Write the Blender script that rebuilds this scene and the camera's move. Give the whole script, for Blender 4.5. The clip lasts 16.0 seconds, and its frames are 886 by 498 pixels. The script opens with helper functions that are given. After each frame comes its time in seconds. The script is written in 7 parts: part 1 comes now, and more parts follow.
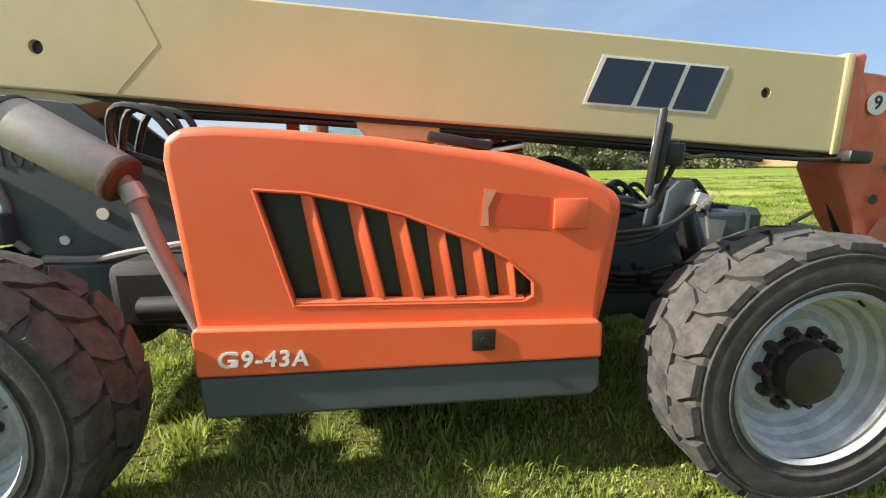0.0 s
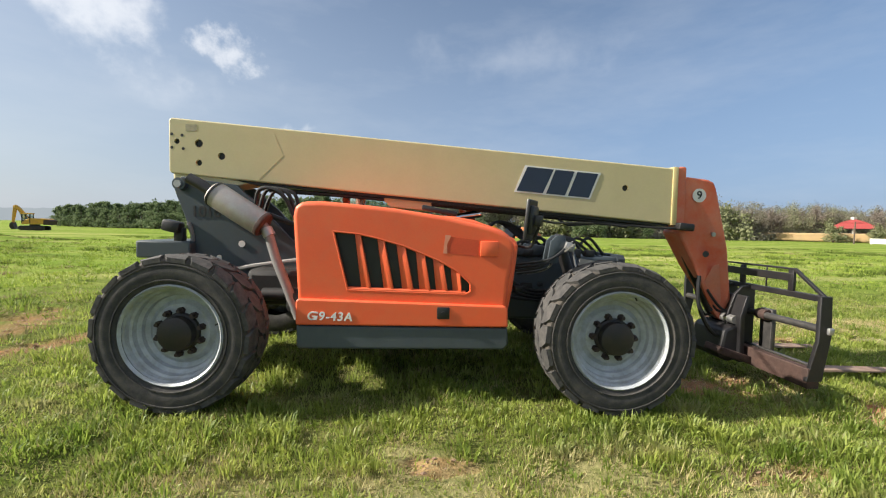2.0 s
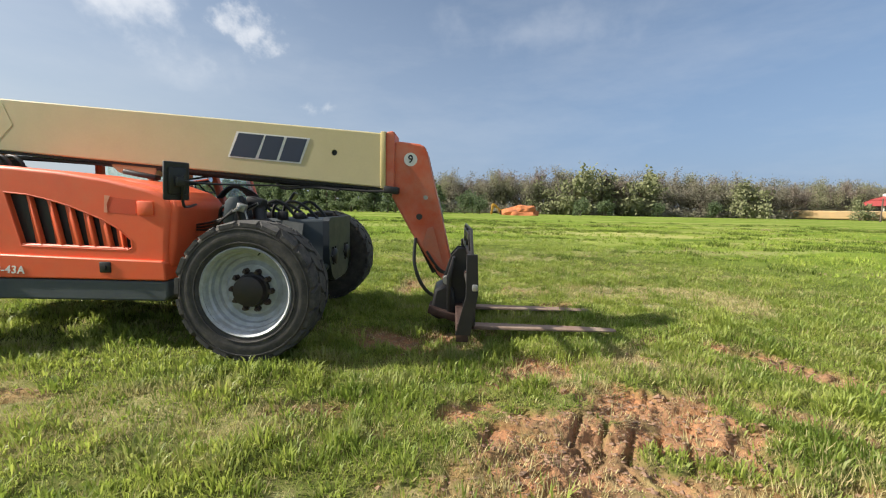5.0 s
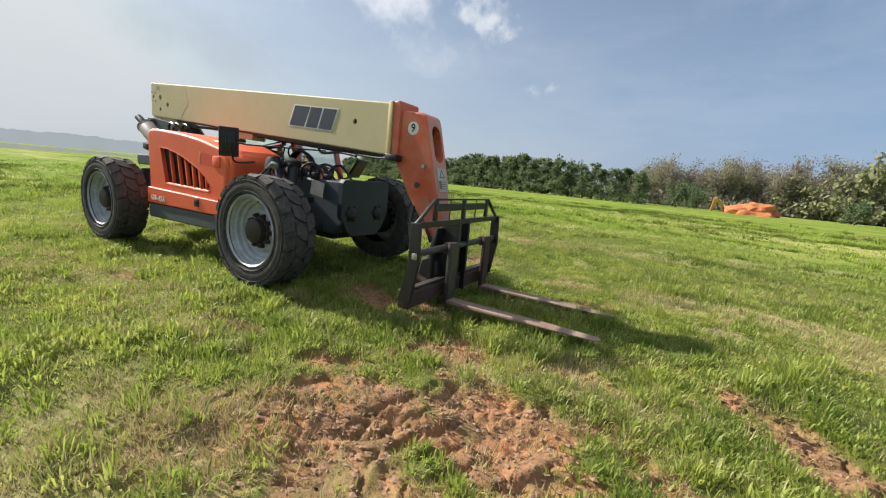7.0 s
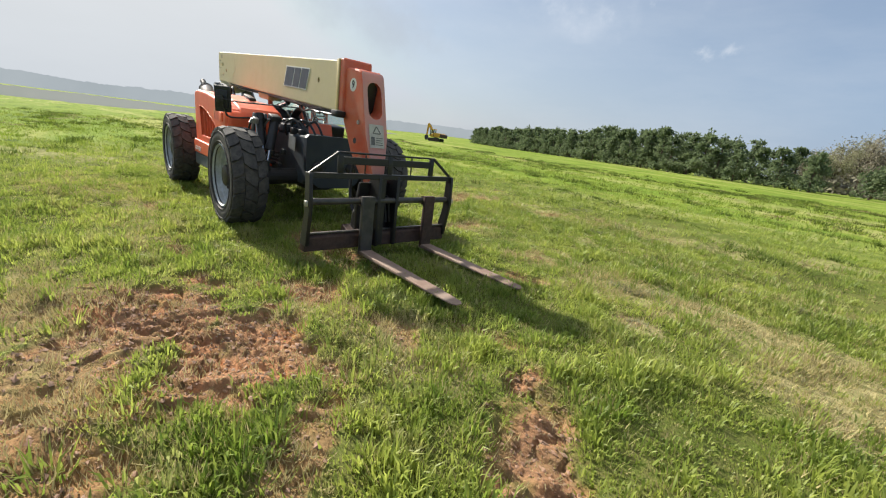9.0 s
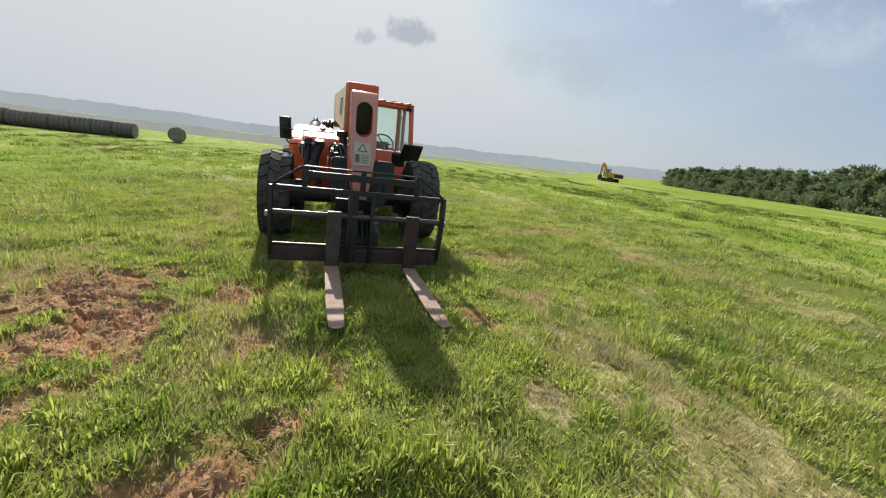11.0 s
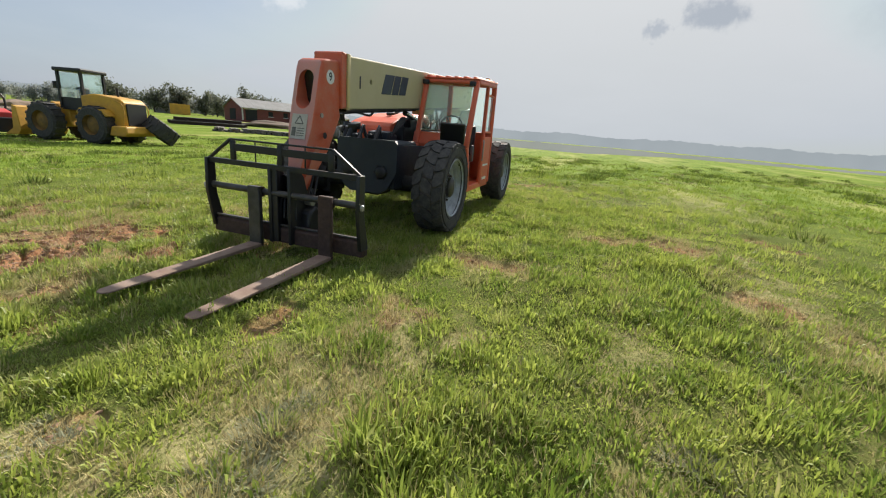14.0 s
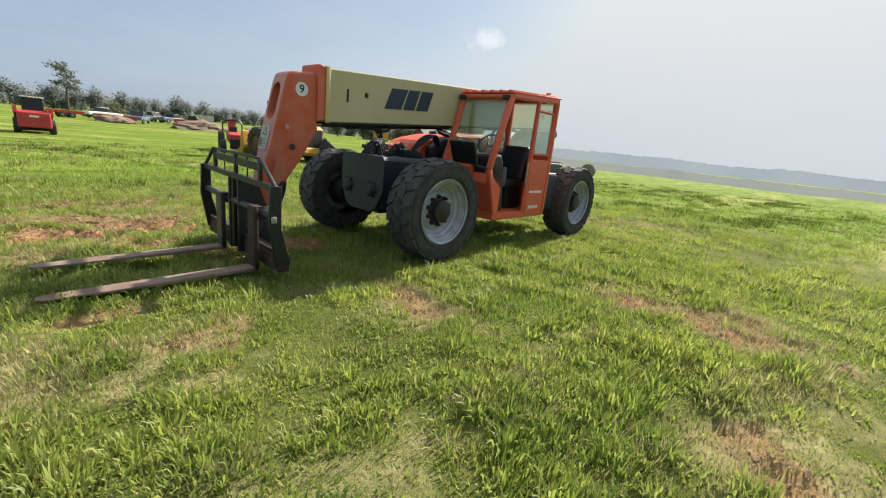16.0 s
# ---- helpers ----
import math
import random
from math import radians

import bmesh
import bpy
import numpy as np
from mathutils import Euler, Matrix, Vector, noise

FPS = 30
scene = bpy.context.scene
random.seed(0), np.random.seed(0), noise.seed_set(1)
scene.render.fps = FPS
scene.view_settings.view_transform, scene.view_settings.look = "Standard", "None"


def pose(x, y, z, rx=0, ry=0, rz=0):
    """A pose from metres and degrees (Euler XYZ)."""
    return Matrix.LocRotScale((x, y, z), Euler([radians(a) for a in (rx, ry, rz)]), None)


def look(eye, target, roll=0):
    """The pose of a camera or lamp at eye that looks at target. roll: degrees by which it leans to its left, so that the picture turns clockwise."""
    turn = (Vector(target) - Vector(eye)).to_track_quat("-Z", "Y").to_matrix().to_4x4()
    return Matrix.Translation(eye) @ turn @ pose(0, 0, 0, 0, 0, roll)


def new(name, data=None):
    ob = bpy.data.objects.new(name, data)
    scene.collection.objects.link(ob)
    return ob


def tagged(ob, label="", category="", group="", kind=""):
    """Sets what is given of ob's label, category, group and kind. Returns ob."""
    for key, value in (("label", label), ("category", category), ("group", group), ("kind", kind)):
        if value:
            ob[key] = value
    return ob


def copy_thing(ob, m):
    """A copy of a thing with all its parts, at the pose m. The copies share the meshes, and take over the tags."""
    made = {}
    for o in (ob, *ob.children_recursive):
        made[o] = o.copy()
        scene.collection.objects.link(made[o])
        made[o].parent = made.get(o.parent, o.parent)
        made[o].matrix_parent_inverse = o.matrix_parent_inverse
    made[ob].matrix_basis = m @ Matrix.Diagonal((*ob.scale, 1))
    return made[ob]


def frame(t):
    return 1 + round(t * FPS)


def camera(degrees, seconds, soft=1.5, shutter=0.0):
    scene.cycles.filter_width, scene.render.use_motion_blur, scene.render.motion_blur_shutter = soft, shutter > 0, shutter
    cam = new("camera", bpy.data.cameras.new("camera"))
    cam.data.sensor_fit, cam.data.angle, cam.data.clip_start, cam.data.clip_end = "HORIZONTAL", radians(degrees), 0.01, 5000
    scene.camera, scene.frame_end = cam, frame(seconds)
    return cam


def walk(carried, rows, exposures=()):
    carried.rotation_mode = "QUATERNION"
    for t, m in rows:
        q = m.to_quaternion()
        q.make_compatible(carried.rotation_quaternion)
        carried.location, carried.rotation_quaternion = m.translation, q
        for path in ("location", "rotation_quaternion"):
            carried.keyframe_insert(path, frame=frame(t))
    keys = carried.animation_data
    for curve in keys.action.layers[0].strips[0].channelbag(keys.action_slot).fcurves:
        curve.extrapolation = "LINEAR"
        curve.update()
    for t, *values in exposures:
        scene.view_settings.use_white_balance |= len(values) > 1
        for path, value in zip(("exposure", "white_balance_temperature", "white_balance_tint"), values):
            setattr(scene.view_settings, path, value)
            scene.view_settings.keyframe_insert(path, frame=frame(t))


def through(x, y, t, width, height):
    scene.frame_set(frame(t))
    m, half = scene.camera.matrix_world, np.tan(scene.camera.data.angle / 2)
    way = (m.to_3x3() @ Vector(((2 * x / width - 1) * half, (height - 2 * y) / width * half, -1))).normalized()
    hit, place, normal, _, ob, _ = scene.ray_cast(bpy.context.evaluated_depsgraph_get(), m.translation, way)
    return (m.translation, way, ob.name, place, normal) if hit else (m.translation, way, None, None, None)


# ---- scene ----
cam = camera(95.0, 16.0, 1.15)
PATH = [
    (0, (1.774, -2.634, 1.534), (1.939, -0.681, 1.134), -0.7),
    (0.5, (1.849, -3.106, 1.534), (1.897, -1.132, 1.212), -1.3),
    (1, (1.839, -3.594, 1.516), (1.849, -1.608, 1.278), -1.3),
    (1.5, (1.945, -4.004, 1.507), (1.973, -2.009, 1.36), -0.2),
    (2, (1.955, -4.337, 1.491), (2.025, -2.341, 1.391), 1.2),
    (2.5, (2.069, -4.609, 1.463), (2.16, -2.614, 1.365), 1.2),
    (3, (2.469, -4.832, 1.451), (2.611, -2.839, 1.362), 0.5),
    (3.5, (2.983, -4.845, 1.436), (3.156, -2.855, 1.339), -0.0),
    (4, (3.69, -4.796, 1.407), (3.833, -2.803, 1.307), -0.2),
    (4.5, (4.43, -4.765, 1.423), (4.523, -2.772, 1.282), 0.2),
    (4.7, (4.752, -4.697, 1.41), (4.807, -2.706, 1.228), 0.6),
    (6.8, (7.175, -4.105, 1.359), (6.305, -2.329, 1.059), 4.7),
    (7, (7.378, -3.99, 1.382), (6.428, -2.264, 1.041), 5.3),
    (7.5, (7.868, -3.698, 1.434), (6.806, -2.057, 1.013), 5.6),
    (8, (8.344, -3.436, 1.454), (7.189, -1.891, 0.928), 6.0),
    (8.5, (8.712, -3.054, 1.442), (7.455, -1.608, 0.868), 7.0),
    (9, (9.192, -2.658, 1.466), (7.797, -1.329, 0.931), 7.3),
    (9.5, (9.437, -2.3, 1.475), (7.945, -1.064, 0.978), 8.4),
    (9.7, (9.525, -2.112, 1.482), (7.983, -0.932, 1.004), 8.5),
    (11.8, (9.968, 0.534, 1.47), (8.047, 0.734, 0.95), 6.3),
    (12, (9.887, 0.759, 1.469), (7.965, 0.87, 0.927), 6.3),
    (12.5, (9.653, 1.301, 1.43), (7.73, 1.19, 0.894), 6.0),
    (13, (9.45, 1.832, 1.43), (7.542, 1.555, 0.897), 5.6),
    (13.5, (9.116, 2.333, 1.437), (7.236, 1.904, 0.905), 5.1),
    (14, (8.796, 2.884, 1.441), (6.971, 2.286, 0.882), 4.8),
    (14.5, (8.389, 3.355, 1.489), (6.648, 2.572, 0.892), 4.9),
    (15, (7.954, 3.767, 1.505), (6.287, 2.831, 0.918), 5.7),
    (15.5, (7.546, 4.228, 1.566), (5.986, 3.111, 1.001), 5.9),
    (16, (7.031, 4.471, 1.499), (5.6, 3.168, 0.994), 6.1),
]
walk(cam, [(t, look(eye, target, roll)) for t, eye, target, roll in PATH],
     exposures=((0, 1.34), (0.5, 1.28), (1.0, 1.16), (1.5, 1.08), (2.2, 1.02), (4.0, 0.95), (7.0, 0.95), (9.2, 1.02), (11.5, 0.86), (13.2, 0.8), (14.0, 0.84), (14.8, 0.98), (16.0, 1.02)))

# ---- sky and sun ----
SUN_AZ, SUN_EL = radians(184.8), radians(32.4)
SUN_DIR = Vector((math.cos(SUN_AZ) * math.cos(SUN_EL), math.sin(SUN_AZ) * math.cos(SUN_EL), math.sin(SUN_EL)))
world = bpy.data.worlds.new("sky")
scene.world = world
world.use_nodes = True
wn, wl = world.node_tree.nodes, world.node_tree.links
wn.clear()
w_out, w_bg = wn.new("ShaderNodeOutputWorld"), wn.new("ShaderNodeBackground")
sky = wn.new("ShaderNodeTexSky")
sky.sky_type, sky.sun_disc = "NISHITA", False
sky.sun_elevation, sky.sun_rotation = SUN_EL, radians(90) - SUN_AZ
sky.air_density, sky.dust_density, sky.ozone_density = 1.0, 1.0, 1.2
w_bg.inputs["Strength"].default_value = 0.063
wl.new(w_bg.outputs[0], w_out.inputs[0])


def cloud_mask(coord, az, el, size, stretch, thresh, seed):
    """A soft patch of cloud round one direction, broken up by noise."""
    d = Vector((math.cos(radians(az)) * math.cos(radians(el)), math.sin(radians(az)) * math.cos(radians(el)), math.sin(radians(el))))
    sub = wn.new("ShaderNodeVectorMath")
    sub.operation = "SUBTRACT"
    sub.inputs[1].default_value = d
    wl.new(coord, sub.inputs[0])
    sc = wn.new("ShaderNodeVectorMath")
    sc.operation = "MULTIPLY"
    sc.inputs[1].default_value = (1 / size, 1 / size, stretch / size)
    wl.new(sub.outputs[0], sc.inputs[0])
    ln = wn.new("ShaderNodeVectorMath")
    ln.operation = "LENGTH"
    wl.new(sc.outputs[0], ln.inputs[0])
    nz = wn.new("ShaderNodeTexNoise")
    nz.noise_dimensions = "4D"
    nz.inputs["W"].default_value = seed
    nz.inputs["Scale"].default_value = 1.1 / size
    nz.inputs["Detail"].default_value = 6
    nz.inputs["Roughness"].default_value = 0.6
    wl.new(coord, nz.inputs["Vector"])
    ad = wn.new("ShaderNodeMath")
    ad.operation = "MULTIPLY_ADD"
    ad.inputs[1].default_value = -3.4
    wl.new(nz.outputs[0], ad.inputs[0])
    wl.new(ln.outputs["Value"], ad.inputs[2])
    mr = wn.new("ShaderNodeMapRange")
    mr.interpolation_type = "SMOOTHSTEP"
    mr.inputs["From Min"].default_value, mr.inputs["From Max"].default_value = thresh - 0.45, thresh - 1.25
    wl.new(ad.outputs[0], mr.inputs["Value"])
    return mr.outputs[0]


w_co = wn.new("ShaderNodeTexCoord").outputs["Generated"]
# haze: pale towards the horizon, and the glow round the sun held down as thin cloud does
w_sep = wn.new("ShaderNodeSeparateXYZ")
wl.new(w_co, w_sep.inputs[0])
w_rng = wn.new("ShaderNodeMapRange")
w_rng.inputs["From Max"].default_value = 0.55
w_rng.inputs["To Min"].default_value, w_rng.inputs["To Max"].default_value = 0.85, 0.12
wl.new(w_sep.outputs["Z"], w_rng.inputs["Value"])
w_dark = wn.new("ShaderNodeMix")
w_dark.data_type, w_dark.blend_type = "RGBA", "DARKEN"
w_dark.inputs["Factor"].default_value = 1.0
w_dark.inputs["B"].default_value = (7.4, 7.5, 7.6, 1)
wl.new(sky.outputs[0], w_dark.inputs["A"])
w_haze = wn.new("ShaderNodeMix")
w_haze.data_type = "RGBA"
w_dot = wn.new("ShaderNodeVectorMath")
w_dot.operation = "DOT_PRODUCT"
w_dot.inputs[1].default_value = SUN_DIR
wl.new(w_co, w_dot.inputs[0])
w_side = wn.new("ShaderNodeMapRange")
w_side.inputs["From Min"].default_value, w_side.inputs["From Max"].default_value = -0.3, 1.05
wl.new(w_dot.outputs["Value"], w_side.inputs["Value"])
w_pale = wn.new("ShaderNodeMix")
w_pale.data_type = "RGBA"
w_pale.inputs["A"].default_value, w_pale.inputs["B"].default_value = (2.1, 3.15, 5.1, 1), (4.9, 5.15, 5.3, 1)
wl.new(w_side.outputs[0], w_pale.inputs["Factor"])
wl.new(w_pale.outputs["Result"], w_haze.inputs["B"])
wl.new(w_rng.outputs[0], w_haze.inputs["Factor"])
wl.new(w_dark.outputs["Result"], w_haze.inputs["A"])
# unseen zenith made brighter than its blue, added as fill for shaded sides
w_high = wn.new("ShaderNodeMapRange")
w_high.interpolation_type = "SMOOTHSTEP"
w_high.inputs["From Min"].default_value, w_high.inputs["From Max"].default_value, w_high.inputs["To Max"].default_value = 0.5, 0.82, 0.72
wl.new(w_sep.outputs["Z"], w_high.inputs["Value"])
w_fill = wn.new("ShaderNodeMix")
w_fill.data_type = "RGBA"
w_fill.inputs["B"].default_value = (7.6, 7.8, 8.0, 1)
wl.new(w_high.outputs[0], w_fill.inputs["Factor"])
wl.new(w_haze.outputs["Result"], w_fill.inputs["A"])
# faint uneven streaks of haze all over
w_map, w_nz, w_str = wn.new("ShaderNodeMapping"), wn.new("ShaderNodeTexNoise"), wn.new("ShaderNodeMapRange")
w_map.inputs["Scale"].default_value = (2.0, 2.0, 7.0)
w_nz.inputs["Scale"].default_value, w_nz.inputs["Detail"].default_value, w_nz.inputs["Roughness"].default_value = 1.3, 6, 0.62
w_str.inputs["From Min"].default_value, w_str.inputs["From Max"].default_value, w_str.inputs["To Max"].default_value = 0.42, 0.72, 0.16
wl.new(w_co, w_map.inputs["Vector"])
wl.new(w_map.outputs[0], w_nz.inputs["Vector"])
wl.new(w_nz.outputs["Fac"], w_str.inputs["Value"])
w_streak = wn.new("ShaderNodeMix")
w_streak.data_type = "RGBA"
w_streak.inputs["B"].default_value = (6.3, 6.6, 7.0, 1)
wl.new(w_str.outputs[0], w_streak.inputs["Factor"])
wl.new(w_fill.outputs["Result"], w_streak.inputs["A"])
sky_col = w_streak.outputs["Result"]
for az, el, size, stretch, thresh, seed, col, amount in (
    (115.5, 20.2, 0.085, 1.7, -0.38, 1.0, (8.3, 8.4, 8.6), 0.6),
    (132, 21, 0.19, 1.6, -0.40, 2.0, (8.4, 8.5, 8.7), 0.65),
    (107, 12.5, 0.06, 2.6, -0.5, 7.0, (7.4, 7.6, 7.9), 0.4),
    (80, 22, 0.30, 3.6, -0.5, 5.0, (7.0, 7.3, 7.8), 0.2),
    (120, 15, 0.25, 3.0, -0.5, 8.0, (7.0, 7.3, 7.8), 0.25),
    (169.3, 14.2, 0.06, 1.6, -0.2, 3.0, (3.7, 4.1, 4.7), 0.9),
    (175, 12.8, 0.026, 1.4, -0.2, 4.0, (3.9, 4.3, 4.9), 0.8),
    (153, 13, 0.24, 2.0, -0.55, 9.0, (3.9, 4.25, 4.75), 0.45),
    (-140.5, 12.8, 0.06, 2.0, -0.42, 6.0, (8.2, 8.3, 8.4), 0.5),
):
    mx = wn.new("ShaderNodeMix")
    mx.data_type = "RGBA"
    mx.inputs["B"].default_value = (*col, 1)
    mu = wn.new("ShaderNodeMath")
    mu.operation = "MULTIPLY"
    mu.inputs[1].default_value = amount
    wl.new(cloud_mask(w_co, az, el, size, stretch, thresh, seed), mu.inputs[0])
    wl.new(mu.outputs[0], mx.inputs["Factor"])
    wl.new(sky_col, mx.inputs["A"])
    sky_col = mx.outputs["Result"]
wl.new(sky_col, w_bg.inputs["Color"])

sun = new("sun", bpy.data.lights.new("sun", "SUN"))
sun.data.energy, sun.data.angle, sun.data.color = 4.7, radians(1.2), (1.0, 0.93, 0.82)
sun.matrix_world = look(SUN_DIR * 50, (0, 0, 0))


# ---- materials ----
def mat(name, color, rough=0.6, metal=0.0, second=None, scale=3.0, amount=0.5, grain=0.12, grain_scale=60.0, bump=0.15, bump_scale=80.0,
        dust=0.0, dust_color=(0.30, 0.24, 0.18), coat=0.0, per_object=0.0):
    """A painted, metal, rubber or earth surface: two scales of colour change, fine relief, dust that settles in patches."""
    m = bpy.data.materials.new(name)
    m.use_nodes = True
    n, l = m.node_tree.nodes, m.node_tree.links
    b = n["Principled BSDF"]
    co = n.new("ShaderNodeTexCoord").outputs["Object"]

    def nz(sc, det=5.0, ro=0.6):
        t = n.new("ShaderNodeTexNoise")
        t.inputs["Scale"].default_value, t.inputs["Detail"].default_value, t.inputs["Roughness"].default_value = sc, det, ro
        l.new(co, t.inputs["Vector"])
        return t.outputs["Fac"]

    def ramp(v, a, c):
        r = n.new("ShaderNodeMapRange")
        r.inputs["From Min"].default_value, r.inputs["From Max"].default_value = a, c
        l.new(v, r.inputs["Value"])
        return r.outputs[0]

    def mix(f, a, c, mode="MIX"):
        x = n.new("ShaderNodeMix")
        x.data_type, x.blend_type = "RGBA", mode
        for sock, v in (("Factor", f), ("A", a), ("B", c)):
            if isinstance(v, (int, float)):
                x.inputs[sock].default_value = v
            elif isinstance(v, tuple):
                x.inputs[sock].default_value = (*v, 1)
            else:
                l.new(v, x.inputs[sock])
        return x.outputs["Result"]

    second = second or tuple(c * 0.72 for c in color)
    big = ramp(nz(scale), 0.38, 0.68)
    f = n.new("ShaderNodeMath")
    f.operation = "MULTIPLY"
    f.inputs[1].default_value = amount
    l.new(big, f.inputs[0])
    col = mix(f.outputs[0], color, second)
    g = n.new("ShaderNodeMapRange")
    g.inputs["To Min"].default_value, g.inputs["To Max"].default_value = 1 - grain, 1 + grain
    l.new(nz(grain_scale, 3.0), g.inputs["Value"])
    cmb = n.new("ShaderNodeCombineColor")
    for k in range(3):
        l.new(g.outputs[0], cmb.inputs[k])
    col = mix(1.0, col, cmb.outputs[0], "MULTIPLY")
    if per_object:
        oi = n.new("ShaderNodeObjectInfo")
        r = n.new("ShaderNodeMapRange")
        r.inputs["To Min"].default_value, r.inputs["To Max"].default_value = 1 - per_object, 1 + per_object
        l.new(oi.outputs["Random"], r.inputs["Value"])
        c2 = n.new("ShaderNodeCombineColor")
        for k in range(3):
            l.new(r.outputs[0], c2.inputs[k])
        col = mix(1.0, col, c2.outputs[0], "MULTIPLY")
    if dust:
        d = n.new("ShaderNodeMath")
        d.operation = "MULTIPLY"
        d.inputs[1].default_value = dust
        l.new(ramp(nz(scale * 2.7, 8.0, 0.7), 0.42, 0.72), d.inputs[0])
        col = mix(d.outputs[0], col, dust_color)
    l.new(col, b.inputs["Base Color"])
    rr = n.new("ShaderNodeMapRange")
    rr.inputs["To Min"].default_value, rr.inputs["To Max"].default_value = max(0.03, rough - 0.12), min(1.0, rough + 0.15)
    l.new(nz(scale * 4), rr.inputs["Value"])
    l.new(rr.outputs[0], b.inputs["Roughness"])
    b.inputs["Metallic"].default_value = metal
    b.inputs["Coat Weight"].default_value = coat
    if bump:
        bp = n.new("ShaderNodeBump")
        bp.inputs["Strength"].default_value, bp.inputs["Distance"].default_value = bump, 0.01
        l.new(nz(bump_scale), bp.inputs["Height"])
        l.new(bp.outputs[0], b.inputs["Normal"])
    return m


ORANGE = mat("orange_paint", (0.83, 0.123, 0.040), 0.45, second=(0.72, 0.112, 0.042), scale=2.2, amount=0.6, grain=0.05, bump=0.03, dust=0.22, dust_color=(0.62, 0.22, 0.10))
# weathered orange, also darkened and reddened for the shade on the cab
CAB = mat("weathered_cab_paint", (0.70, 0.112, 0.04), 0.45, second=(0.60, 0.12, 0.06), scale=2.6, amount=0.7, grain=0.06, bump=0.04, dust=0.25, dust_color=(0.55, 0.22, 0.13))
ORANGE_FADED = mat("faded_orange_paint", (0.62, 0.10, 0.035), 0.5, second=(0.60, 0.20, 0.12), scale=3.2, amount=0.8, grain=0.08, bump=0.05, dust=0.35, dust_color=(0.55, 0.27, 0.2))
CREAM = mat("cream_boom_paint", (0.56, 0.485, 0.275), 0.55, second=(0.50, 0.43, 0.23), scale=1.5, grain=0.05, bump=0.03, dust=0.15, dust_color=(0.38, 0.31, 0.18))
CREAM_EDGE = mat("cream_edge_paint", (0.62, 0.50, 0.23), 0.5, scale=3, grain=0.05, bump=0.03)
SLATE = mat("slate_grey_paint", (0.052, 0.069, 0.081), 0.48, second=(0.038, 0.050, 0.060), scale=2.5, grain=0.1, bump=0.05, dust=0.3, dust_color=(0.07, 0.07, 0.065))
DARK_SLATE = mat("dark_slate_paint", (0.022, 0.030, 0.040), 0.5, second=(0.015, 0.020, 0.026), scale=2.5, grain=0.1, bump=0.05, dust=0.25, dust_color=(0.04, 0.04, 0.038))
SKIRT = mat("grey_plastic", (0.065, 0.082, 0.09), 0.6, scale=3, grain=0.08, bump=0.04, dust=0.2, dust_color=(0.10, 0.10, 0.095))
BLACK = mat("black_steel", (0.009, 0.009, 0.011), 0.45, second=(0.02, 0.018, 0.017), scale=4, grain=0.2, bump=0.1, dust=0.18, dust_color=(0.05, 0.038, 0.03))
DARK = mat("dark_plastic", (0.016, 0.016, 0.017), 0.42, scale=6, grain=0.1, bump=0.03)
RUBBER = mat("tyre_rubber", (0.028, 0.028, 0.029), 0.78, second=(0.052, 0.049, 0.045), scale=5, amount=0.85, grain=0.2, bump=0.25, bump_scale=45, dust=0.5, dust_color=(0.12, 0.105, 0.088))
TREAD = mat("worn_tread_rubber", (0.028, 0.028, 0.029), 0.85, second=(0.065, 0.062, 0.058), scale=6, amount=0.9, grain=0.3, bump=0.4, bump_scale=40, dust=0.5, dust_color=(0.145, 0.132, 0.118))
GROOVE = mat("dusty_tread_groove", (0.085, 0.073, 0.06), 0.95, second=(0.04, 0.035, 0.03), scale=9, amount=0.9, grain=0.2, bump=0.3, bump_scale=40)
SOOT = mat("oily_black_casting", (0.013, 0.013, 0.013), 0.65, second=(0.026, 0.022, 0.019), scale=6, grain=0.2, bump=0.15)
PIPE_GREY = mat("dull_grey_pipe", (0.22, 0.21, 0.20), 0.65, metal=0.15, second=(0.15, 0.14, 0.13), scale=6)
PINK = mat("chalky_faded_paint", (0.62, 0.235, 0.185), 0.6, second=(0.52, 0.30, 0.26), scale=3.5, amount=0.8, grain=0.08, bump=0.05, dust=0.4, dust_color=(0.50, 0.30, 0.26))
RIM = mat("silver_rim_paint", (0.48, 0.51, 0.54), 0.5, metal=0.15, second=(0.30, 0.32, 0.33), scale=7, amount=0.8, grain=0.08, bump=0.08, dust=0.45, dust_color=(0.24, 0.22, 0.19))
HUB = mat("greasy_black_hub", (0.016, 0.015, 0.015), 0.5, second=(0.05, 0.03, 0.022), scale=9, grain=0.2, bump=0.15)
NUT = mat("rusty_wheel_nut", (0.035, 0.024, 0.021), 0.6, second=(0.075, 0.038, 0.028), scale=14, grain=0.2, bump=0.2)
STEEL = mat("galvanised_steel", (0.42, 0.42, 0.41), 0.42, metal=0.75, second=(0.30, 0.28, 0.26), scale=8, grain=0.1, bump=0.08, dust=0.25)
MUFFLER = mat("aluminised_muffler", (0.40, 0.385, 0.37), 0.5, metal=0.45, second=(0.36, 0.30, 0.26), scale=5, grain=0.1, bump=0.06, dust=0.3, dust_color=(0.24, 0.15, 0.10))
RUST = mat("rusty_steel", (0.065, 0.034, 0.026), 0.7, metal=0.2, second=(0.04, 0.025, 0.022), scale=7, amount=0.9, grain=0.2, bump=0.25, dust=0.35, dust_color=(0.14, 0.09, 0.07))
FORK = mat("worn_fork_steel", (0.27, 0.20, 0.155), 0.82, metal=0.0, second=(0.17, 0.10, 0.07), scale=3.5, amount=0.9, grain=0.15, bump=0.12, dust=0.3, dust_color=(0.30, 0.22, 0.17))
